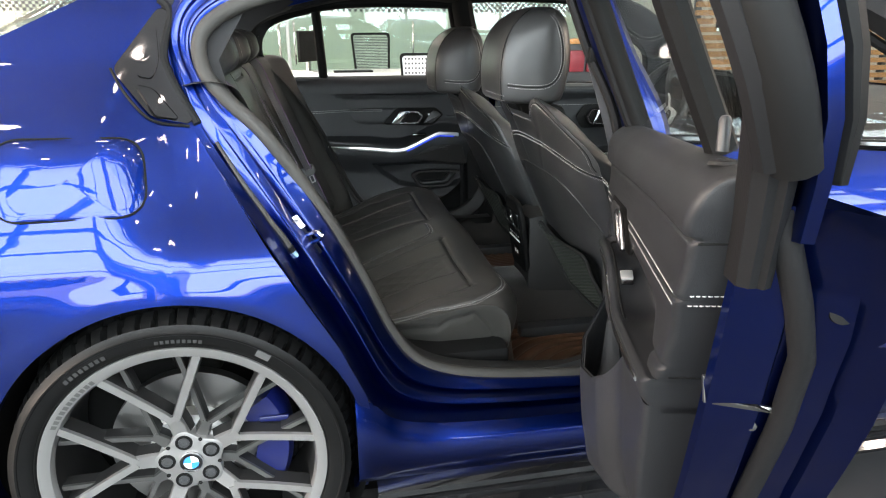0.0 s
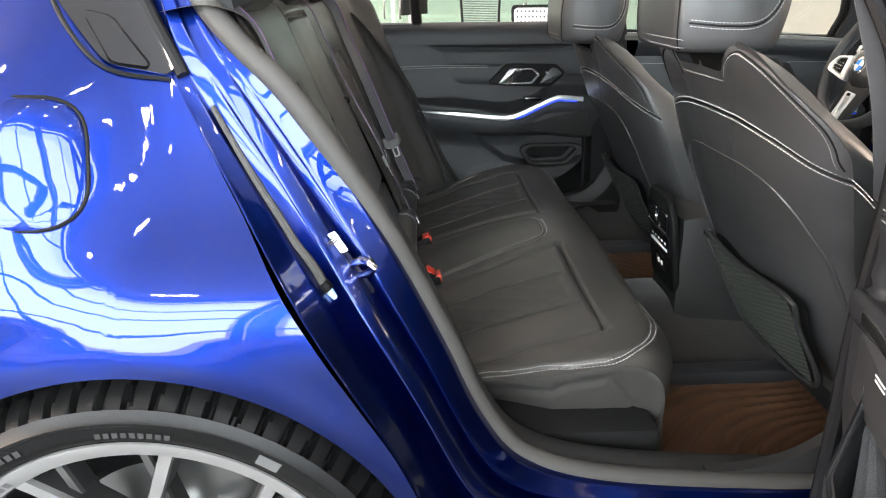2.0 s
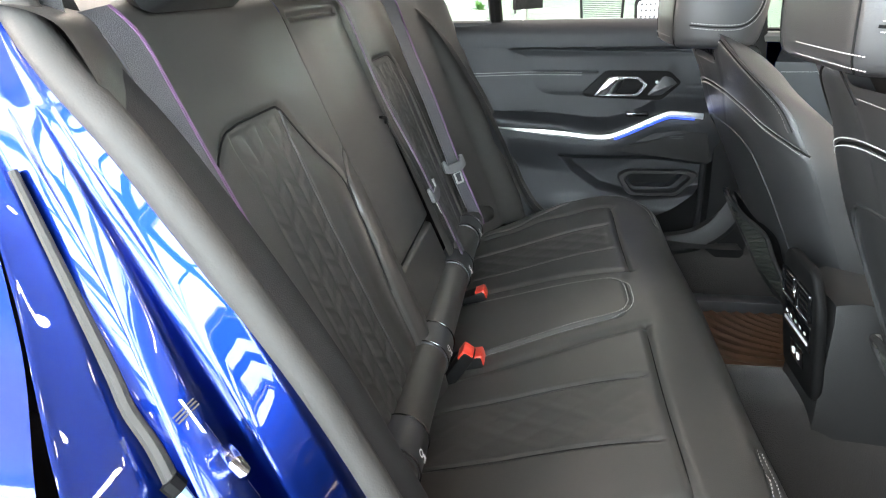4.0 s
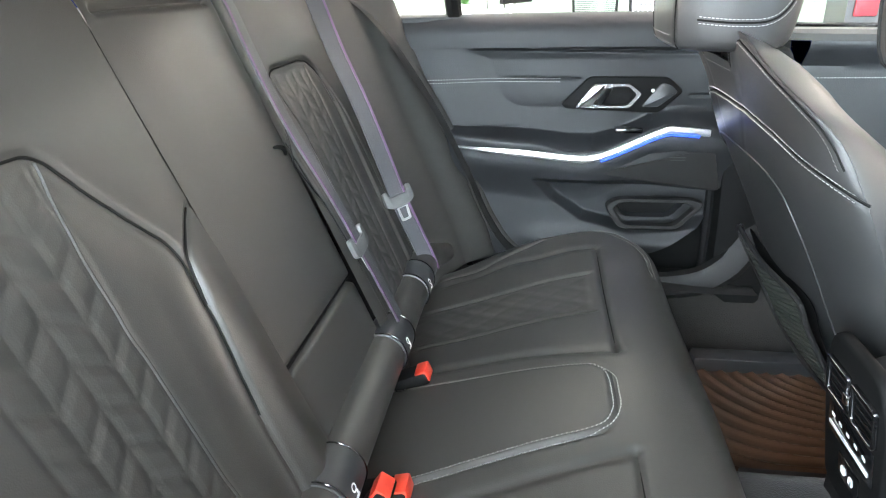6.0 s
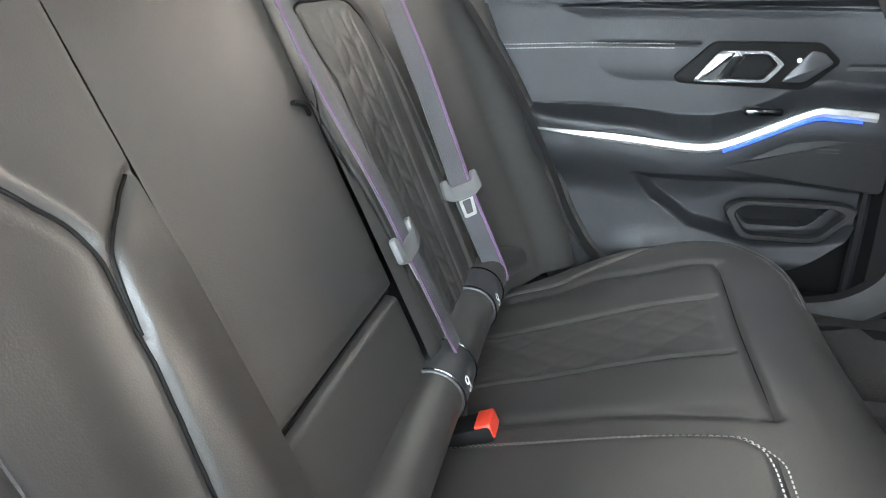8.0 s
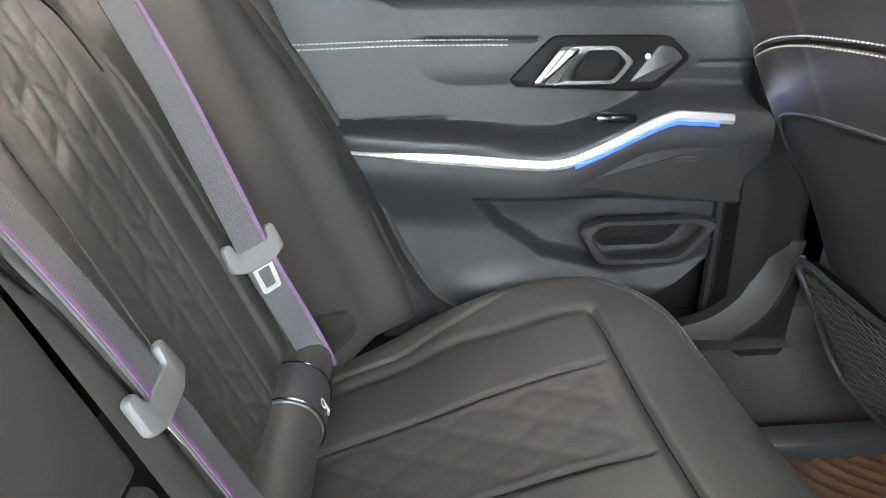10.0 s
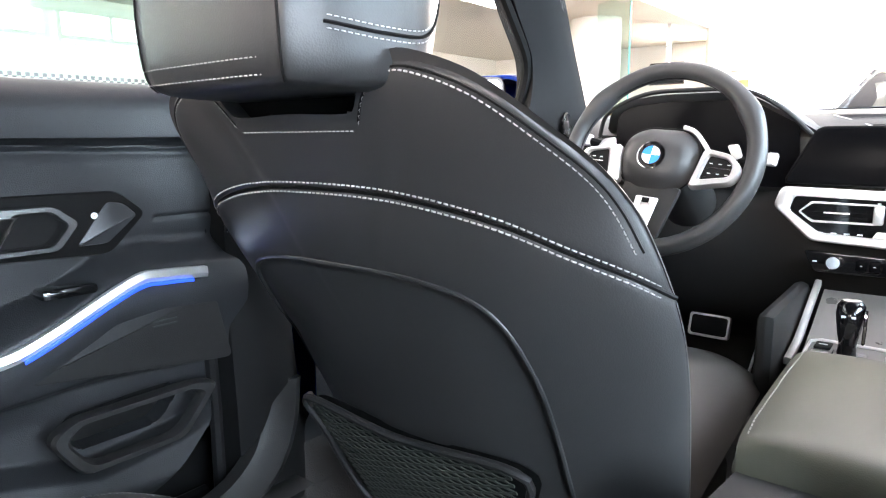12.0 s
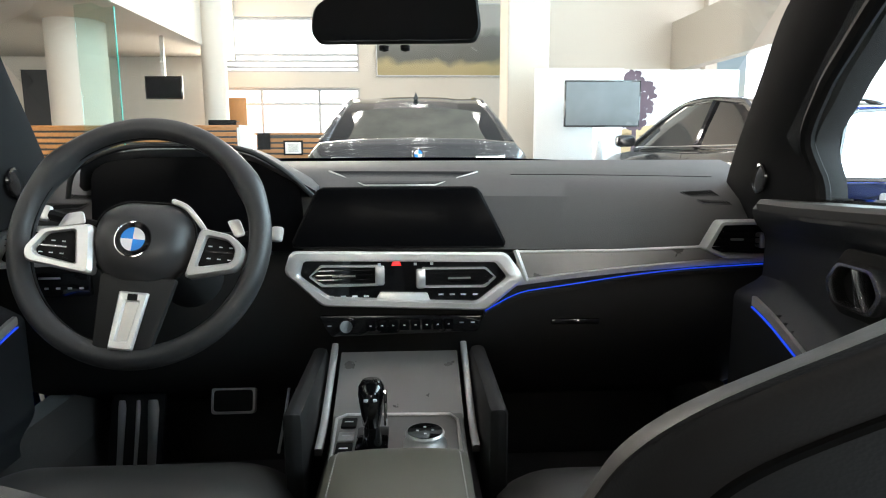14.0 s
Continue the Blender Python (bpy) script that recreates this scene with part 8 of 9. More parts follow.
        part("vent_well", prism(rounded(i, 0.004), 0.004, m), BLACK, v)
        for k in range(4):
            part("vent_slat", box(0.630 + 0.006 * abs(k - 1.5), 0.735, 0.787 + k * 0.0125, 0.7893 + k * 0.0125, 0.004, 0.024), BLACKGLOSS, v).matrix_world = m
        part("vent_roller", box(0.712, 0.726, 0.792, 0.822, 0.006, 0.028, 0.004), ALU, v).matrix_world = m
        part("vent_tab", box(0.655, 0.680, 0.808, 0.812, 0.020, 0.027, 0.001), ALU, v).matrix_world = m
    # light switches below the vent on the driver's side
    m = axes((1.937, 0.625, 0.731), (0, -1, 0), (0.05, 0, 1), (-1, 0, 0.05))
    ls = part("light_switch", prism(rounded([(-0.052, -0.024), (0.052, -0.022), (0.050, 0.024), (-0.050, 0.024)], 0.006), 0.012, m, 0.002), BLACKGLOSS, d, "gloss black light switch panel")
    part("switch_edge", box(-0.046, -0.004, 0.012, 0.016, 0.0118, 0.0135, 0.001), CHROME, ls).matrix_world = m
    for k in range(4):
        part("button_mark", box(-0.036 + k * 0.022, -0.028 + k * 0.022, -0.008, -0.004, 0.0118, 0.0124), WHITE, ls).matrix_world = m
    # speaker grille on top
    q = [(2.077, 0.128, 0.9412), (2.000, 0.048, 0.9155), (2.000, -0.096, 0.9152), (2.068, -0.190, 0.9390)]
    g = part("speaker_frame", tube([q[0], q[1], q[2], q[3]], 0.0016, 6), CHROME, d, "thin bright frame of the top speaker")
    up = Vector((-0.30, 0, 0.95))
    nv = 12
    pat = bmesh.new()
    for i in range(nv):
        v = (i + 0.5) / nv
        a, b = Vector(q[1]).lerp(Vector(q[0]), v), Vector(q[2]).lerp(Vector(q[3]), v)
        join(pat, tube([a.lerp(b, 0.02) + up * 0.0006, a.lerp(b, 0.98) + up * 0.0006], 0.0012, 5))
    tagged(part("speaker_mesh", pat, GREYSKIN, g, "fine dark speaker mesh"), kind="stuff")
    for side in (-1, 1):
        q = [Vector((x, -0.0215 + side * (y - 0.0215), z)) for x, y, z in ((1.980, 0.602, 0.8985), (1.987, 0.668, 0.9010), (1.957, 0.700, 0.8745), (1.957, 0.641, 0.8765))]
        f = part("defrost_grille", tube([q[0], q[1], q[2], q[3], q[0]], 0.0016, 6), DARKGREY, d, "small side window vent with grille")
        for k in range(9):
            v = (k + 0.5) / 9
            part("grille_bar", tube([q[0].lerp(q[1], v) + up * 0.0005, q[3].lerp(q[2], v) + up * 0.0005], 0.0016, 5), BLACK, f)
    return d


dashboard()


def steering_wheel():
    # local: u to the car's right, v up along the rim's plane, w towards the driver
    m = axes((1.640, 0.3525, 0.860), (0, -1, 0), (0.36, 0, 0.933), (-0.933, 0, 0.36)) @ pose(0, 0, 0, 0, 0, -6)
    s = thing("steering_wheel", "black leather steering wheel with satin silver spokes", "steering wheel", at=m)
    t = np.linspace(0, 2 * math.pi, 110, endpoint=False)
    rows = []
    for a in t:
        thick = 0.0165 + 0.0035 * (np.exp(-((a - radians(35)) / 0.16) ** 2) + np.exp(-((a - radians(145)) / 0.16) ** 2)) 
        c = np.array((math.cos(a), math.sin(a), 0))
        rows.append([0.174 * c + thick * (math.cos(b) * c + 1.15 * math.sin(b) * np.array((0, 0, 1))) for b in np.linspace(0, 2 * math.pi, 18, endpoint=False)])
    part("rim", outward(grid(np.array(rows), True, True)), LEATHER, s, "thick black leather rim")
    part("rim_seam", tube([(0.1575 * math.cos(a), 0.1575 * math.sin(a), 0.003) for a in t], 0.0009, 5, closed=True), BLACK, s)
    o = rounded([(-0.062, 0.034), (-0.030, 0.054), (0.046, 0.056), (0.076, 0.032), (0.084, -0.010), (0.070, -0.048), (0.040, -0.068), (-0.022, -0.070), (-0.054, -0.048), (-0.070, -0.012)], 0.024, 6)
    part("airbag_cover", pillow(o, Matrix.Translation((0, 0, 0.004)), 0.036, 0.03, 3.4), LEATHER, s, "soft black airbag cover")
    part("cover_gap", tube([(q[0], q[1], 0.006) for q in even(np.concatenate([o, o[:1]]) * 1.01, 80, True)], 0.0016, 6, closed=True), BLACK, s)
    badge(Matrix.Translation((0.006, -0.008, 0.039)), 0.026, s)
    part("cover_arc", tube(smooth_line([(0.040, 0.060, 0.010), (0.062, 0.052, 0.014), (0.082, 0.034, 0.016), (0.096, 0.018, 0.016)], 24), 0.0042, 8), CHROME, s, "satin silver arc beside the airbag cover")
    for k, so, si in ((1, [(0.090, 0.022), (0.136, 0.0155), (0.1575, -0.003), (0.157, -0.024), (0.1475, -0.037), (0.077, -0.055)], [(0.102, 0.010), (0.132, 0.006), (0.144, -0.005), (0.143, -0.021), (0.138, -0.026), (0.093, -0.036)]), (-1, [(-0.064, 0.014), (-0.134, 0.0), (-0.155, -0.031), (-0.149, -0.049), (-0.052, -0.061)], [(-0.088, 0.002), (-0.124, -0.006), (-0.139, -0.030), (-0.134, -0.038), (-0.078, -0.047)])):
        rr, ri = rounded(so, 0.010), rounded(si, 0.006)
        sp = part("spoke", ring_prism(rr, ri, 0.020, Matrix.Translation((0, 0, 0.004))), CHROME, s, "satin silver spoke frame")
        cc = ri.mean(0)
        part("key_pad", prism(cc + (ri - cc) * 1.03 if k > 0 else (cc + (ri - cc) * 1.03)[::-1], 0.014, Matrix.Translation((0, 0, 0.004)), 0.003), BLACK, sp)
        part("key_divider", box(cc[0] - 0.024, cc[0] + 0.018, cc[1] - 0.0012, cc[1] + 0.0012, 0.0178, 0.0195), DARKCHROME, sp, flat=True)
        for i in range(2):
            for j in range(3):
                part("key_mark", box(cc[0] - 0.018 + j * 0.015 - 0.0028, cc[0] - 0.018 + j * 0.015 + 0.0028, cc[1] - 0.010 + i * 0.018 - 0.0008, cc[1] - 0.010 + i * 0.018 + 0.0008, 0.018, 0.0186), WHITE, sp, flat=True)
        po = [(0.111, 0.046), (0.130, 0.051), (0.143, 0.027), (0.128, 0.020)] if k > 0 else [(-0.099, 0.022), (-0.106, 0.041), (-0.130, 0.035), (-0.140, 0.012)]
        part("shift_paddle", prism(rounded(po, 0.006), 0.006, Matrix.Translation((0, 0, -0.03)), 0.002), CHROME, s, "pale metal shift paddle")
        part("column_stalk", tube([(k * 0.06, 0.02, -0.06), (k * 0.15, 0.034, -0.065), (k * 0.175, 0.038, -0.062)], 0.009, 8), BLACK, s)
        part("stalk_tip", box(k * 0.182 - 0.010, k * 0.182 + 0.010, 0.027, 0.052, -0.066, -0.054, 0.005), CHROME, s)
    low = part("lower_spoke", prism(rounded([(-0.044, -0.055), (0.066, -0.055), (0.044, -0.165), (-0.036, -0.165)], 0.008), 0.014, Matrix.Translation((0, 0, 0.0)), 0.004), SHELL, s)
    part("spoke_insert", ring_prism(rounded([(-0.010, -0.080), (0.032, -0.080), (0.022, -0.163), (-0.012, -0.163)], 0.003), rounded([(0.001, -0.094), (0.021, -0.094), (0.013, -0.150), (-0.003, -0.150)], 0.003), 0.010, Matrix.Translation((0, 0, 0.010))), CHROME, low, "bright metal insert of the lower spoke")
    part("insert_recess", prism(rounded([(0.000, -0.093), (0.022, -0.093), (0.014, -0.151), (-0.004, -0.151)], 0.002), 0.003, Matrix.Translation((0, 0, 0.0125))), ALU, low)
    part("insert_block", box(0.004, 0.018, -0.092, -0.083, 0.018, 0.0215, 0.001), BLACK, low)
    part("column", tube([(0, 0, -0.01), (0, 0, -0.12), (0, -0.02, -0.24)], 0.055, 20), SHELL, s, "black steering column cover")


steering_wheel()


def pedals():
    p = thing("pedals", "brushed metal and rubber foot pedals", "pedals")
    m = axes((2.10, 0.362, 0.420), (0, 1, 0), (0.3, 0, 0.95), (-0.95, 0, 0.3))
    b = part("brake_pedal", prism(rounded([(-0.048, -0.028), (0.048, -0.028), (0.05, 0.028), (-0.05, 0.028)], 0.01), 0.014, m, 0.004), BLACK, p, "brake pedal with metal rim")
    part("pedal_rim", ring_prism(rounded([(-0.05, -0.03), (0.05, -0.03), (0.05, 0.03), (-0.05, 0.03)], 0.01), rounded([(-0.043, -0.023), (0.043, -0.023), (0.043, 0.023), (-0.043, 0.023)], 0.008), 0.016, m), ALU, b)
    part("pedal_arm", tube([(2.11, 0.362, 0.44), (2.16, 0.365, 0.52), (2.2, 0.37, 0.62)], 0.01, 8), BLACK, b)
    m = axes((2.10, 0.225, 0.385), (0, 1, 0.1), (0.35, -0.06, 0.93), (-0.93, 0, 0.35))
    a = part("accelerator", prism(rounded([(-0.026, -0.085), (0.026, -0.085), (0.018, 0.085), (-0.018, 0.085)], 0.008), 0.008, m, 0.003), BLACK, p, "black accelerator with bright metal loop")
    part("pedal_loop", tube([m @ Vector(q) for q in smooth_line([(-0.030, -0.09, 0.010), (-0.022, 0.0, 0.011), (-0.016, 0.07, 0.012), (0.0, 0.084, 0.012), (0.016, 0.07, 0.012), (0.022, 0.0, 0.011), (0.030, -0.09, 0.010)], 40)], 0.0034, 8), CHROME, a)
    part("pedal_rib", tube([m @ Vector(q) for q in ((0.006, -0.085, 0.010), (0.003, 0.0, 0.011), (0.0, 0.055, 0.011))], 0.0034, 8), CHROME, a)
    m = axes((2.10, 0.585, 0.345), (0, 1, 0), (0.35, 0, 0.93), (-0.93, 0, 0.35))
    r = part("footrest", prism(rounded([(-0.06, -0.09), (0.06, -0.09), (0.06, 0.09), (-0.06, 0.09)], 0.01), 0.01, m, 0.003), BLACK, p, "black footrest with three metal ribs")
    for x, w in ((-0.048, 0.026), (-0.006, 0.010), (0.026, 0.018)):
        part("pedal_rib", prism(rounded([(x, -0.085), (x + w * 0.7, -0.085), (x + w * 0.8, -0.02), (x + w, 0.06), (x + w, 0.075), (x + w * 0.2, 0.075), (x, 0.055)], 0.004), 0.004, m @ Matrix.Translation((0, 0, 0.009)), 0.001), ALU, r)
    for s in (-1, 1):
        part("sill_lining", loft([[(x, s * y, z) for y, z in ((0.70, 0.20), (0.715, 0.40), (0.735, 0.43), (0.79, 0.43), (0.79, 0.20))] for x in np.linspace(0.99, 2.25, 6)]), CARPET, CAR, "dark lining along the sill")
    part("firewall", box(2.24, 2.30, -0.74, 0.74, 0.2, 0.78), CARPET, CAR)


pedals()


def inside_mirror():
    mr = thing("rear_view_mirror", "dark frameless rear-view mirror under the roof", "mirror")
    m = axes((1.672, -0.027, 1.178), (-0.10, -1, 0), (0.10, 0, 1), (-1, 0.10, 0.1)) @ pose(0, 0, 0, 0, 0, 0)
    o = rounded([(-0.122, 0.022), (-0.128, -0.012), (-0.118, -0.031), (0.118, -0.031), (0.126, -0.012), (0.120, 0.036), (0.10, 0.040), (-0.10, 0.036)], 0.014, 6)
    c = o.mean(0)
    P = np.array([[(*(c + (q - c) * k), h) for q in o] for k, h in ((0.97, 0.004), (1.0, 0.0), (1.0, -0.012), (0.85, -0.03), (0.4, -0.036), (0.02, -0.036))])
    part("casing", moved(outward(grid(P, False, True)), m), BLACK, mr)
    part("mirror_glass", prism([c + (q - c) * 0.97 for q in o], 0.0015, m @ Matrix.Translation((0, 0, 0.004))), MIRROR, mr, "dark reflecting mirror glass")
    part("stem", tube([(1.70, -0.03, 1.20), (1.72, -0.03, 1.25), (1.70, -0.03, 1.30)], 0.014, 10), BLACK, mr)
    part("sensor_box", box(1.66, 1.80, -0.07, 0.01, 1.235, 1.29, 0.02), BLACK, mr)
    for x in (-0.02, 0.012):
        part("mirror_button", lathe([(0.008, 0), (0.007, 0.006), (0.0005, 0.008)], m @ Matrix.Translation((x, -0.034, -0.012)) @ pose(0, 0, 0, 90, 0, 0), 12), BLACK, mr)


inside_mirror()

# ---- small hardware on the door frame ----
def striker():
    s = thing("door_striker", "bare steel door striker bolted to the door frame", "door striker")
    m = axes((0.260, -0.767, 0.755), (-0.53, 0.10, 0.84), (0.55, -0.70, 0.43), (0.64, -0.71, 0.30))
    part("plate", prism(rounded([(-0.034, -0.012), (0.034, -0.012), (0.034, 0.012), (-0.034, 0.012)], 0.011, 6), 0.005, m, 0.002), STEEL, s)
    part("loop", tube([m @ Vector(q) for q in ((-0.006, 0.0, 0.003), (-0.001, 0.010, 0.026), (0.005, 0.014, 0.032), (0.012, 0.014, 0.032), (0.016, 0.010, 0.026), (0.012, 0.0, 0.003))], 0.0055, 10), BRIGHT, s)
    for u in (-0.022, 0.022):
        part("bolt", lathe([(0.007, 0.004), (0.007, 0.008), (0.0005, 0.008)], m @ Matrix.Translation((u, 0, 0)), 6), STEEL, s)
    lb = thing("warning_label", "small white printed label on the door frame", "label")
    m = axes((0.2405, -0.774, 0.797), (-0.53, 0.10, 0.84), (0.62, -0.62, 0.48), (0.58, -0.77, 0.27))
    part("paper", prism(rounded([(-0.014, -0.008), (0.014, -0.008), (0.014, 0.008), (-0.014, 0.008)], 0.002), 0.002, m @ Matrix.Translation((0, 0, 0.004))), WHITE, lb, flat=True)
    for k in range(3):
        part("print_bar", box(-0.010, 0.008, -0.004 + k * 0.0035, -0.0025 + k * 0.0035, 0.0062, 0.0066), DARKGREY, lb, flat=True).matrix_world = m

    dr = thing("drip_strip", "grey rubber drip strip in the door frame, ending in a clip", "seal strip")
    line = smooth_line([(0.098, -0.713, 0.950), (0.138, -0.737, 0.880), (0.178, -0.763, 0.819), (0.193, -0.774, 0.796), (0.211, -0.781, 0.772), (0.224, -0.788, 0.749)], 40)
    part("strip", tube(line, np.linspace(0.0035, 0.0062, 40), 8), SEALGREY, dr)
    part("clip", tube([(0.2225, -0.790, 0.751), (0.229, -0.789, 0.742)], 0.0082, 8), BLACK, dr, "black plastic clip")
    part("tip", tube([(0.229, -0.789, 0.742), (0.237, -0.788, 0.730)], (0.0055, 0.0035), 8), material("pale_blue_plastic", (0.35, 0.55, 0.70), 0.4), dr, "pale blue tip of the clip")


striker()


# ---- other cars in the showroom ----
def other_car(m, paint, label, badge_on=True):
    """A sedan about 4.7 m long; local x runs to its nose, 0 at its tail."""
    car = thing("parked_car", label, "car", "other cars in the showroom", at=m)
    L = 4.7
    t = np.linspace(-1, 1, 33)
    def body(x):
        e = np.interp(x, (0, 0.12, 0.5, 1.0, 3.6, 4.3, 4.62, 4.7), (0.70, 0.80, 0.87, 0.905, 0.905, 0.86, 0.74, 0.62))
        top = np.interp(x, (0, 0.05, 0.18, 0.9, 1.5, 3.1, 4.0, 4.5, 4.7), (0.86, 0.98, 1.04, 1.0, 0.97, 0.96, 0.88, 0.76, 0.60))
        low = np.interp(x, (0, 0.3, 0.8, 3.9, 4.5, 4.7), (0.42, 0.26, 0.19, 0.19, 0.22, 0.36))
        return [(x, s * e * w, low + (top - low) * h) for s, w, h in [(-1, 0.80, 0.0), (-1, 0.95, 0.12), (-1, 1.0, 0.42), (-1, 1.0, 0.66), (-1, 0.955, 0.84), (-1, 0.86, 0.96), (-1, 0.55, 0.995), (1, 0.0, 1.012), (1, 0.55, 0.995), (1, 0.86, 0.96), (1, 0.955, 0.84), (1, 1.0, 0.66), (1, 1.0, 0.42), (1, 0.95, 0.12), (1, 0.80, 0.0)]]
    part("body", loft([body(x) for x in np.concatenate([np.linspace(0, 0.3, 10), np.linspace(0.4, 4.2, 24), np.linspace(4.3, 4.7, 10)])]), paint, car, "glossy painted car body")
    keys = [(0.62, 1.0, 0.70, 0.0), (0.95, 1.20, 0.66, 0.9), (1.35, 1.37, 0.60, 1.0), (1.9, 1.435, 0.585, 1.0), (2.4, 1.41, 0.585, 1.0), (2.85, 1.25, 0.64, 0.9), (3.25, 1.02, 0.72, 0.0)]
    k = smooth_line(keys, 40)
    rings = [[(x, s * (0.80 + (w - 0.80) * h), 0.92 + (z - 0.92) * v) for s, h, v in ((-1, 0.0, 0.0), (-1, 0.45, 0.45), (-1, 0.9, 0.86), (-1, 1.0, 0.94), (-1, 0.98 * 0.9, 0.985), (1, 0.98 * 0.9, 0.985), (1, 1.0, 0.94), (1, 0.9, 0.86), (1, 0.45, 0.45), (1, 0.0, 0.0))] for x, z, w, q in k]
    part("cabin", loft(rings), BLACKGLOSS, car, "dark glazed cabin")
    rk = smooth_line([(1.12, 1.292, 0.53), (1.4, 1.385, 0.535), (1.9, 1.442, 0.54), (2.35, 1.425, 0.535), (2.62, 1.345, 0.53)], 24)
    part("roof", outward(grid(np.array([[(x, w * s, z + 0.006 - 0.05 * abs(s) ** 3) for s in np.linspace(-1.12, 1.12, 17)] for x, z, w in rk]))), paint, car)
    gl = material("rear_glass", (0.085, 0.082, 0.068), 0.06, coat=0.3, vary=0.5, vary_size=5)
    g = smooth_line([(0.66, 1.018, 0.66), (0.85, 1.135, 0.62), (1.10, 1.283, 0.545)], 12)
    rg = part("rear_window", outward(grid(np.array([[(x - 0.02, w * s, z + 0.014 - 0.035 * abs(s) ** 3) for s in np.linspace(-1, 1, 15)] for x, z, w in g]))), gl, car, "tinted rear window")
    for y in (-0.36, 0.36):
        part("headrest_shape", pillow(rounded([(-0.13, -0.05), (0.13, -0.05), (0.11, 0.06), (-0.11, 0.06)], 0.04), axes((0.93, y, 1.13), (0, 1, 0), (0.5, 0, 0.86), (-0.86, 0, 0.5)), 0.04, 0.03), material("pale_headrest", (0.30, 0.29, 0.26), 0.7), rg)
    for s in (-1, 1):
        part("pillar_line", tube([(0.62, s * 0.735, 1.0), (0.95, s * 0.66, 1.18), (1.3, s * 0.585, 1.345), (1.9, s * 0.565, 1.41), (2.4, s * 0.57, 1.385), (2.85, s * 0.645, 1.22), (3.28, s * 0.745, 0.99)], 0.035, 8), paint, car)
        part("centre_post", tube([(1.75, s * 0.79, 0.95), (1.78, s * 0.60, 1.38)], 0.035, 6), BLACKGLOSS, car)
        part("window_line", tube([(0.85, s * 0.80, 0.985), (2.0, s * 0.83, 0.965), (3.1, s * 0.81, 0.955)], 0.009, 6), BRIGHT, car)
        part("tail_lamp", prism(rounded([(s * 0.30, 0.0), (s * 0.78, 0.005), (s * 0.76, 0.10), (s * 0.42, 0.075)][::s], 0.02), 0.05, axes((0.045, 0, 0.80), (0, 1, 0), (0, 0, 1), (-1, 0, 0)), 0.01), material("tail_lamp_glass", (0.5, 0.01, 0.015), 0.12, coat=1.0), car, "red tail lamp")
        part("head_lamp", prism(rounded([(s * 0.42, 0.0), (s * 0.80, 0.05), (s * 0.78, 0.13), (s * 0.40, 0.09)][::s], 0.02), 0.06, axes((4.55, 0, 0.60), (0, 1, 0), (0, 0, 1), (1, 0, 0)), 0.01), material("head_lamp_glass", (0.7, 0.72, 0.75), 0.08, coat=1.0), car, "clear head lamp")
        mi = part("wing_mirror", box(2.95, 3.10, s * 0.98 - 0.10, s * 0.98 + 0.10, 0.96, 1.09, 0.04, 3), paint, car)
        part("door_gap", tube([(1.95, s * 0.915, 0.30), (1.97, s * 0.912, 0.62), (1.86, s * 0.87, 0.90)], 0.003, 4), BLACK, car)
        part("door_handle", box(1.60, 1.80, s * 0.895 - 0.014, s * 0.895 + 0.014, 0.775, 0.797, 0.006), paint, car)
        for x in (0.95, 3.80):
            w = part("tyre", lathe([(0.2, 0.10), (0.30, 0.115), (0.33, 0.09), (0.333, -0.09), (0.30, -0.115), (0.2, -0.10)], axes((x, s * 0.82, 0.335), (1, 0, 0), (0, 0, -s), (0, s, 0)), 48), TYRE, car)
            part("rim", lathe([(0.24, 0.105), (0.225, 0.09), (0.06, 0.085), (0.0005, 0.09)], axes((x, s * 0.82, 0.335), (1, 0, 0), (0, 0, -s), (0, s, 0)), 40), RIM, w)
            part("arch", lathe([(0.345, 0.095), (0.365, 0.10), (0.37, 0.09)], axes((x, s * 0.82, 0.335), (1, 0, 0), (0, 0, -s), (0, s, 0)), 48), BLACK, car)
    part("roof_fin", loft([[(1.30 + a, -0.025 * b, 1.385 + c), (1.30 + a, 0.025 * b, 1.385 + c), (1.32 + a, 0, 1.40 + c + 0.05 * b)] for a, b, c in ((0.0, 1.0, 0.0), (0.10, 0.7, 0.015), (0.2, 0.2, 0.02))]), paint, car)
    part("lid_seam", tube([(0.02, -0.62, 0.86), (0.10, -0.66, 0.98), (0.5, -0.68, 1.02)], 0.004, 4), BLACK, car)
    part("model_bars", box(0.012, 0.03, -0.60, -0.40, 0.892, 0.918, 0.002), BRIGHT, car)
    part("model_bars", box(0.016, 0.034, 0.44, 0.60, 0.895, 0.912, 0.002), BRIGHT, car)
    part("chin", box(-0.01, 0.10, -0.35, 0.35, 0.52, 0.66, 0.02), WHITEPAINT, car)
    badge(axes((0.022, 0, 0.93), (0, 1, 0), (0.2, 0, 1), (-1, 0, 0.2)), 0.043, car)
    return car


other_car(pose(5.15, -0.10, 0), PAINT_DARK, "dark grey metallic sedan seen from its tail")
other_car(pose(4.95, -3.6, 0, 0, 0, 3), PAINT_BLACK, "black car parked before the display wall")
other_car(pose(3.55, -2.75, 0, 0, 0, -97), PAINT, "blue car parked beside the open one")


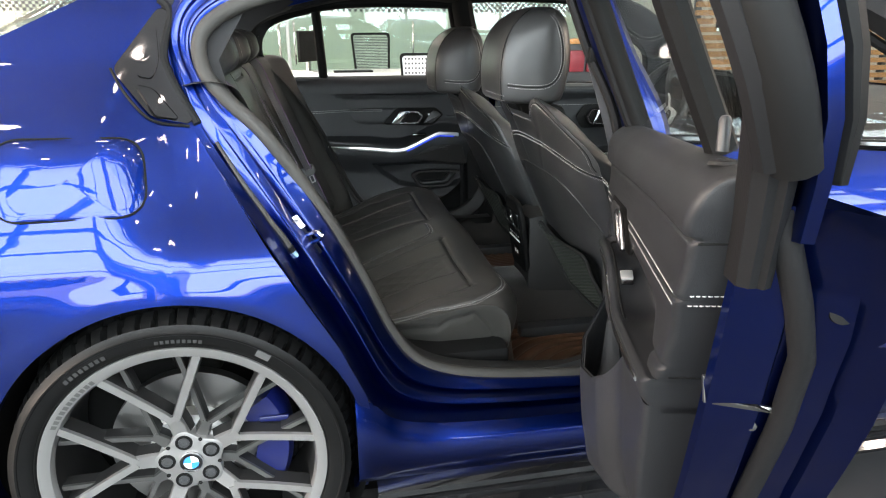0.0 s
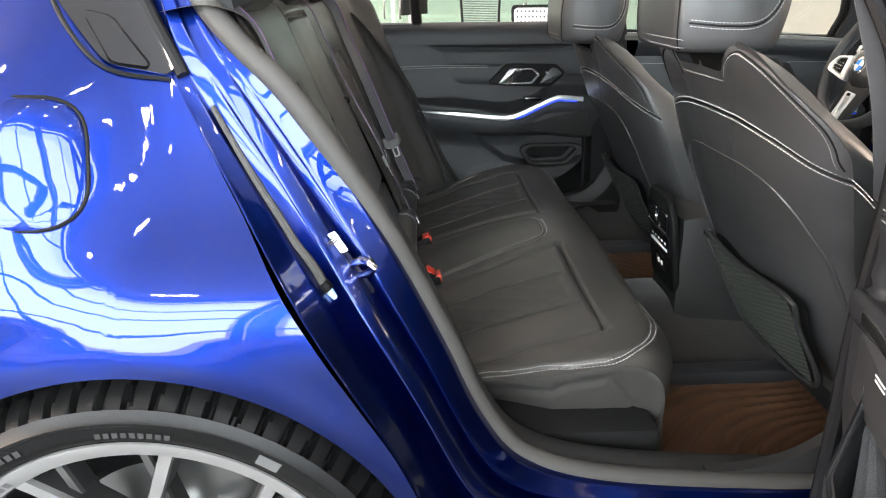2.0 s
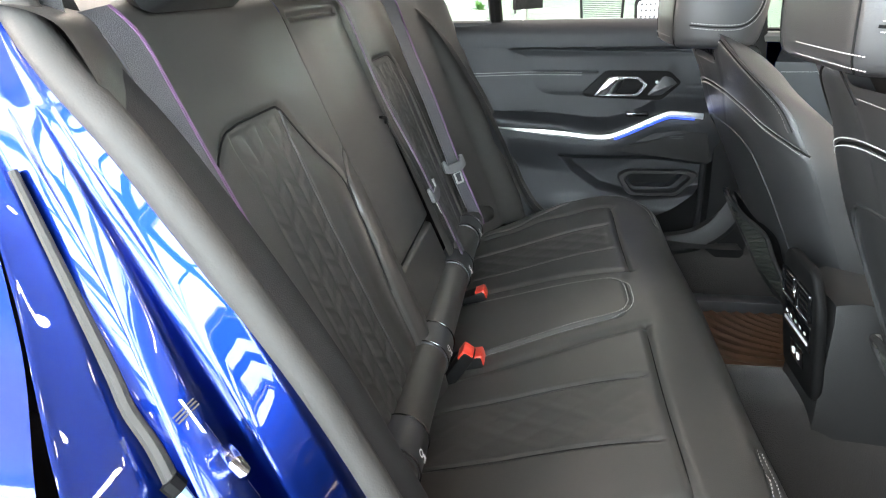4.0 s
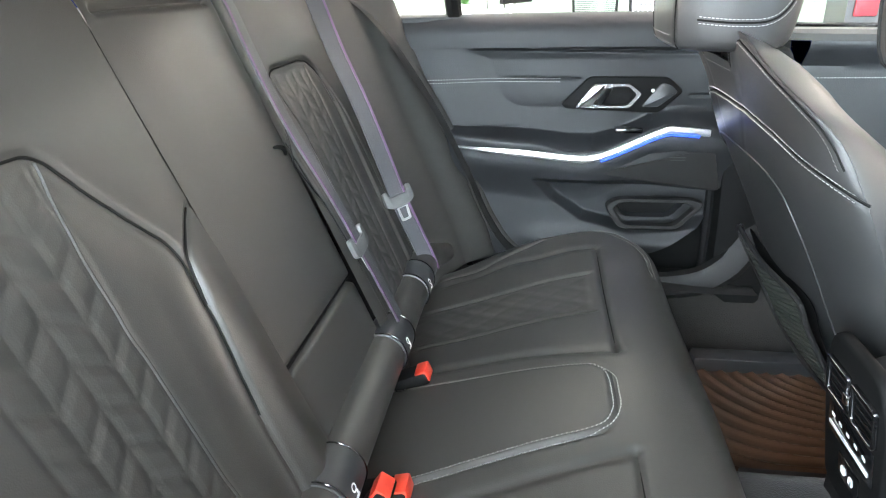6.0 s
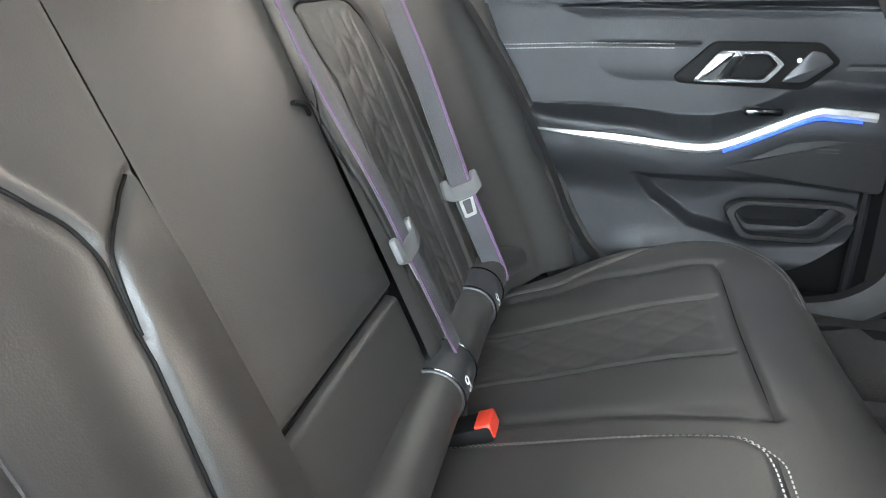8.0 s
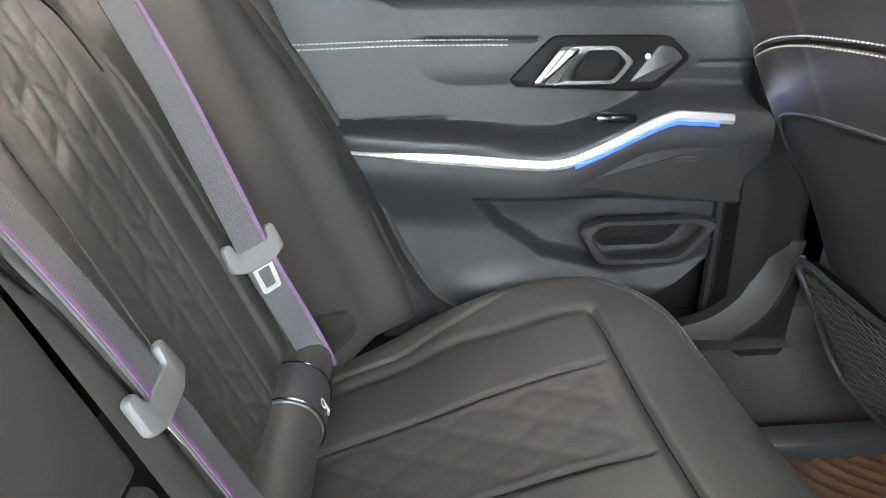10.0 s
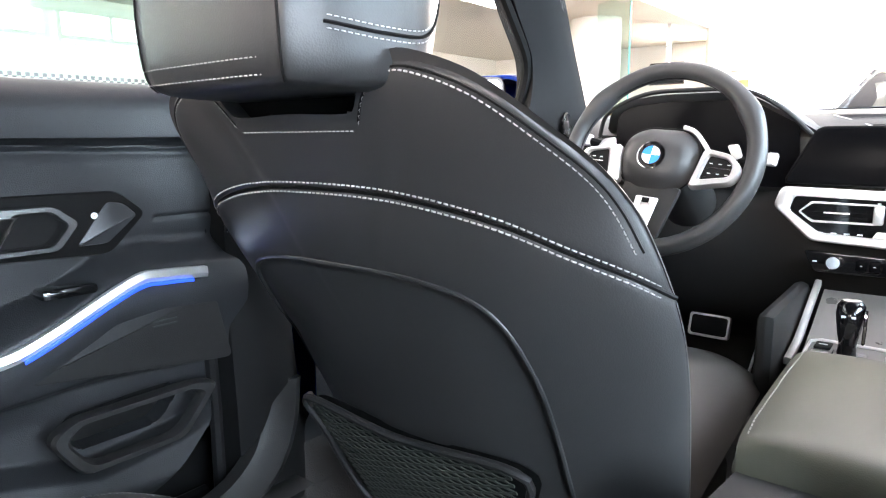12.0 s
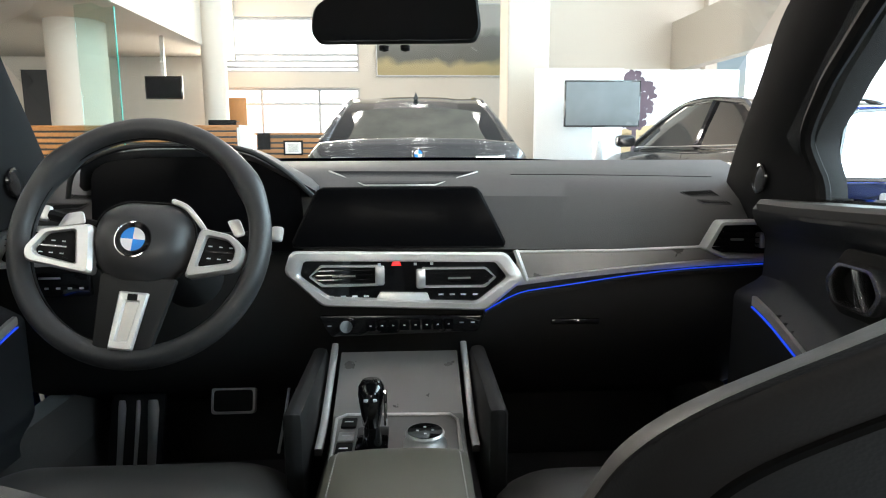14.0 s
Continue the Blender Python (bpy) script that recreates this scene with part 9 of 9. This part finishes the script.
# ---- offices on the far side ----
def office():
    d = thing("office_desk", "long white office desk with panel front", "desk")
    part("tabletop", box(-0.35, 1.75, 4.75, 5.45, 0.705, 0.735, 0.004), WHITEPAINT, d)
    for x in (-0.33, 1.70):
        part("leg_panel", box(x, x + 0.03, 4.78, 5.42, 0, 0.705), WHITEPAINT, d, flat=True)
    mo = thing("computer_monitor", "black flat monitor on a desk", "monitor")
    part("casing", moved(box(-0.25, 0.25, -0.015, 0.015, 0.84, 1.14, 0.004), pose(0.33, 5.1, 0, 0, 0, 62)), BLACK, mo)
    part("stand", moved(box(-0.03, 0.03, 0.02, 0.05, 0.735, 0.95, 0.006), pose(0.33, 5.1, 0, 0, 0, 62)), ALU, mo)
    part("foot", moved(box(-0.11, 0.11, -0.08, 0.1, 0.735, 0.745, 0.003), pose(0.33, 5.1, 0, 0, 0, 62)), ALU, mo)
    kb = thing("keyboard", "flat dark keyboard on the white desk", "keyboard")
    part("case", box(0.55, 0.95, 4.85, 4.99, 0.735, 0.752, 0.004), BLACK, kb)
    for k in range(5):
        part("key_row", box(0.56, 0.94, 4.86 + k * 0.025, 4.88 + k * 0.025, 0.752, 0.757, 0.002), DARKGREY, kb)
    pt = thing("potted_plant", "small green plant in a white pot", "plant")
    part("pot", lathe([(0.05, 0.735), (0.07, 0.82), (0.072, 0.84), (0.06, 0.835)], Matrix.Translation((-0.10, 5.05, 0)), 20), WHITEPAINT, pt)
    rng = random.Random(7)
    for k in range(40):
        a, l, e = rng.uniform(0, 6.28), rng.uniform(0.08, 0.18), rng.uniform(0.4, 1.3)
        p0 = np.array((-0.10, 5.05, 0.83))
        dv = np.array((math.cos(a) * math.cos(e), math.sin(a) * math.cos(e), math.sin(e)))
        ln = [p0 + dv * l * s + np.array((0, 0, -0.07 * s * s)) for s in np.linspace(0, 1, 6)]
        sd = np.array((-math.sin(a), math.cos(a), 0))
        bm = bmesh.new()
        pts = [q + sd * w for q, ww in zip(ln, (0.004, 0.012, 0.015, 0.012, 0.007, 0.001)) for w in (-ww, ww)]
        add_faces(bm, pts, [(2 * i, 2 * i + 1, 2 * i + 3, 2 * i + 2) for i in range(5)])
        part("leaf", bm, LEAF, pt)

    def chair(m, label, back):
        c = thing("office_chair", label, "chair", "office chairs", at=m)
        o = rounded([(-0.21, 0), (0.21, 0), (0.24, 0.5), (-0.24, 0.5)], 0.05)
        cc = o.mean(0)
        bfr = axes((0, 0, 0.62), (1, 0, 0), (0, 0.12, 1), (0, -1, 0.12))
        part("back_frame", ring_prism(o, np.array([cc + (q - cc) * 0.9 for q in o]), 0.03, bfr), BLACK, c)
        if back == "mesh":
            for k in range(26):
                z = 0.03 + k * 0.0178
                part("mesh_strand", moved(box(-0.21, 0.21, z, z + 0.007, 0.008, 0.012), bfr), DARKGREY, c)
        else:
            part("back_pad", prism(np.array([cc + (q - cc) * 0.92 for q in o]), 0.012, bfr), WHITEPAINT, c)
            for i in range(12):
                for j in range(10):
                    part("back_dot", moved(box(-0.19 + i * 0.033, -0.172 + i * 0.033, 0.04 + j * 0.044, 0.06 + j * 0.044, 0.0125, 0.014), bfr), DARKGREY, c)
        part("seat", box(-0.24, 0.24, -0.24, 0.24, 0.43, 0.50, 0.03), BLACK, c)
        part("stem", lathe([(0.03, 0.08), (0.03, 0.43)], None, 12), ALU, c)
        for k in range(5):
            a = 2 * math.pi * k / 5
            part("foot_arm", tube([(0, 0, 0.09), (0.28 * math.cos(a), 0.28 * math.sin(a), 0.05)], 0.018, 8), BLACK, c)
    chair(pose(1.05, 5.95, 0, 0, 0, 10), "black office chair with a woven mesh back", "mesh")
    chair(pose(1.40, 4.35, -0.18, 0, 0, -5), "chair with a white back patterned with dark squares", "dots")
    # glass wall with a chequered band and tall grips
    gw = thing("glass_partition", "clear glass office wall with a band of dark squares", "glass wall")
    for x0, x1 in ((-3.4, -1.2), (-1.18, 0.06), (0.10, 2.3), (2.32, 4.5)):
        part("pane", box(x0, x1, 6.50, 6.512, 0.05, 2.66), GREENGLASS, gw, "clear glass pane")
    for x in (-3.42, -1.2, 0.06, 2.3, 4.5):
        part("post", box(x, x + 0.04, 6.47, 6.54, 0, 2.69, 0.004), FRAMEPAINT, gw)
    part("top_rail", box(-3.4, 4.55, 6.46, 6.55, 2.64, 2.70, 0.004), FRAMEPAINT, gw)
    bm = bmesh.new()
    for r in range(4):
        x = -3.3 + (r % 2) * 0.035
        while x < 4.4:
            box(x, x + 0.035, 6.494, 6.497, 1.36 + r * 0.035, 1.395 + r * 0.035, bm=bm)
            x += 0.07
    tagged(part("chequer_band", bm, DARKGREY, gw, "chequered band of dark squares", flat=True), kind="stuff")
    for x in (0.16, -0.02, 1.62):
        part("grip", tube([(x, 6.44, 0.75), (x, 6.42, 0.78), (x, 6.42, 1.22), (x, 6.44, 1.25)], 0.012, 8), BRIGHT, gw, "tall steel grip")
    sh = thing("display_shelf", "shelf unit with orange top and dark red goods", "shelf")
    part("body", box(2.9, 3.8, 5.0, 5.4, 0, 1.0), DARKGREY, sh, flat=True)
    part("top", box(2.85, 3.85, 4.95, 5.45, 1.0, 1.05, 0.004), OAK, sh)
    for k in range(4):
        part("goods", box(2.95 + 0.2 * k, 3.12 + 0.2 * k, 4.97, 5.0, 0.70, 0.93, 0.01), material("dark_red_card", (0.22, 0.02, 0.03), 0.5, vary=0.3, vary_size=8), sh)
    # a band of timber slats behind the front passenger's window
    tw = thing("timber_screen", "screen of orange-brown timber slats", "screen")
    for k in range(16):
        part("slat", box(4.4, 7.0, 4.6, 4.64, 0.1 + k * 0.085, 0.155 + k * 0.085, 0.004, 1), OAK, tw)
    part("post", box(4.42, 4.48, 4.64, 4.70, 0, 1.45), DARKGREY, tw)
    part("post", box(6.9, 6.96, 4.64, 4.70, 0, 1.45), DARKGREY, tw)


office()


# ---- floor tiles ----
def tiles():
    floor = bpy.data.objects["floor"]
    me = mesh_of("tile", box(-0.296, 0.296, -0.296, 0.296, -0.006, 0.0, 0.002, 1), False)
    me.materials.append(TILE)
    for i in range(17):
        for j in range(13):
            ob = new("tile", me)
            ob.matrix_world = pose(-1.2 + i * 0.6 + 0.009, -3.0 - 0.09 + j * 0.6, 0)
            ob.parent = floor
    rest = bmesh.new()
    x = RX0 + 0.3
    for i in range(-9, 24):
        for j in range(-6, 20):
            if 0 <= i < 17 and 0 <= j < 13:
                continue
            cx, cy = -1.2 + i * 0.6 + 0.009, -3.09 + j * 0.6
            if RX0 < cx < RX1 and RY0 < cy < RY1:
                box(cx - 0.296, cx + 0.296, cy - 0.296, cy + 0.296, -0.006, 0.0, bm=rest)
    tagged(part("tile_field", rest, TILE, floor, "dark grey floor tiles farther off", flat=True), kind="stuff")


tiles()
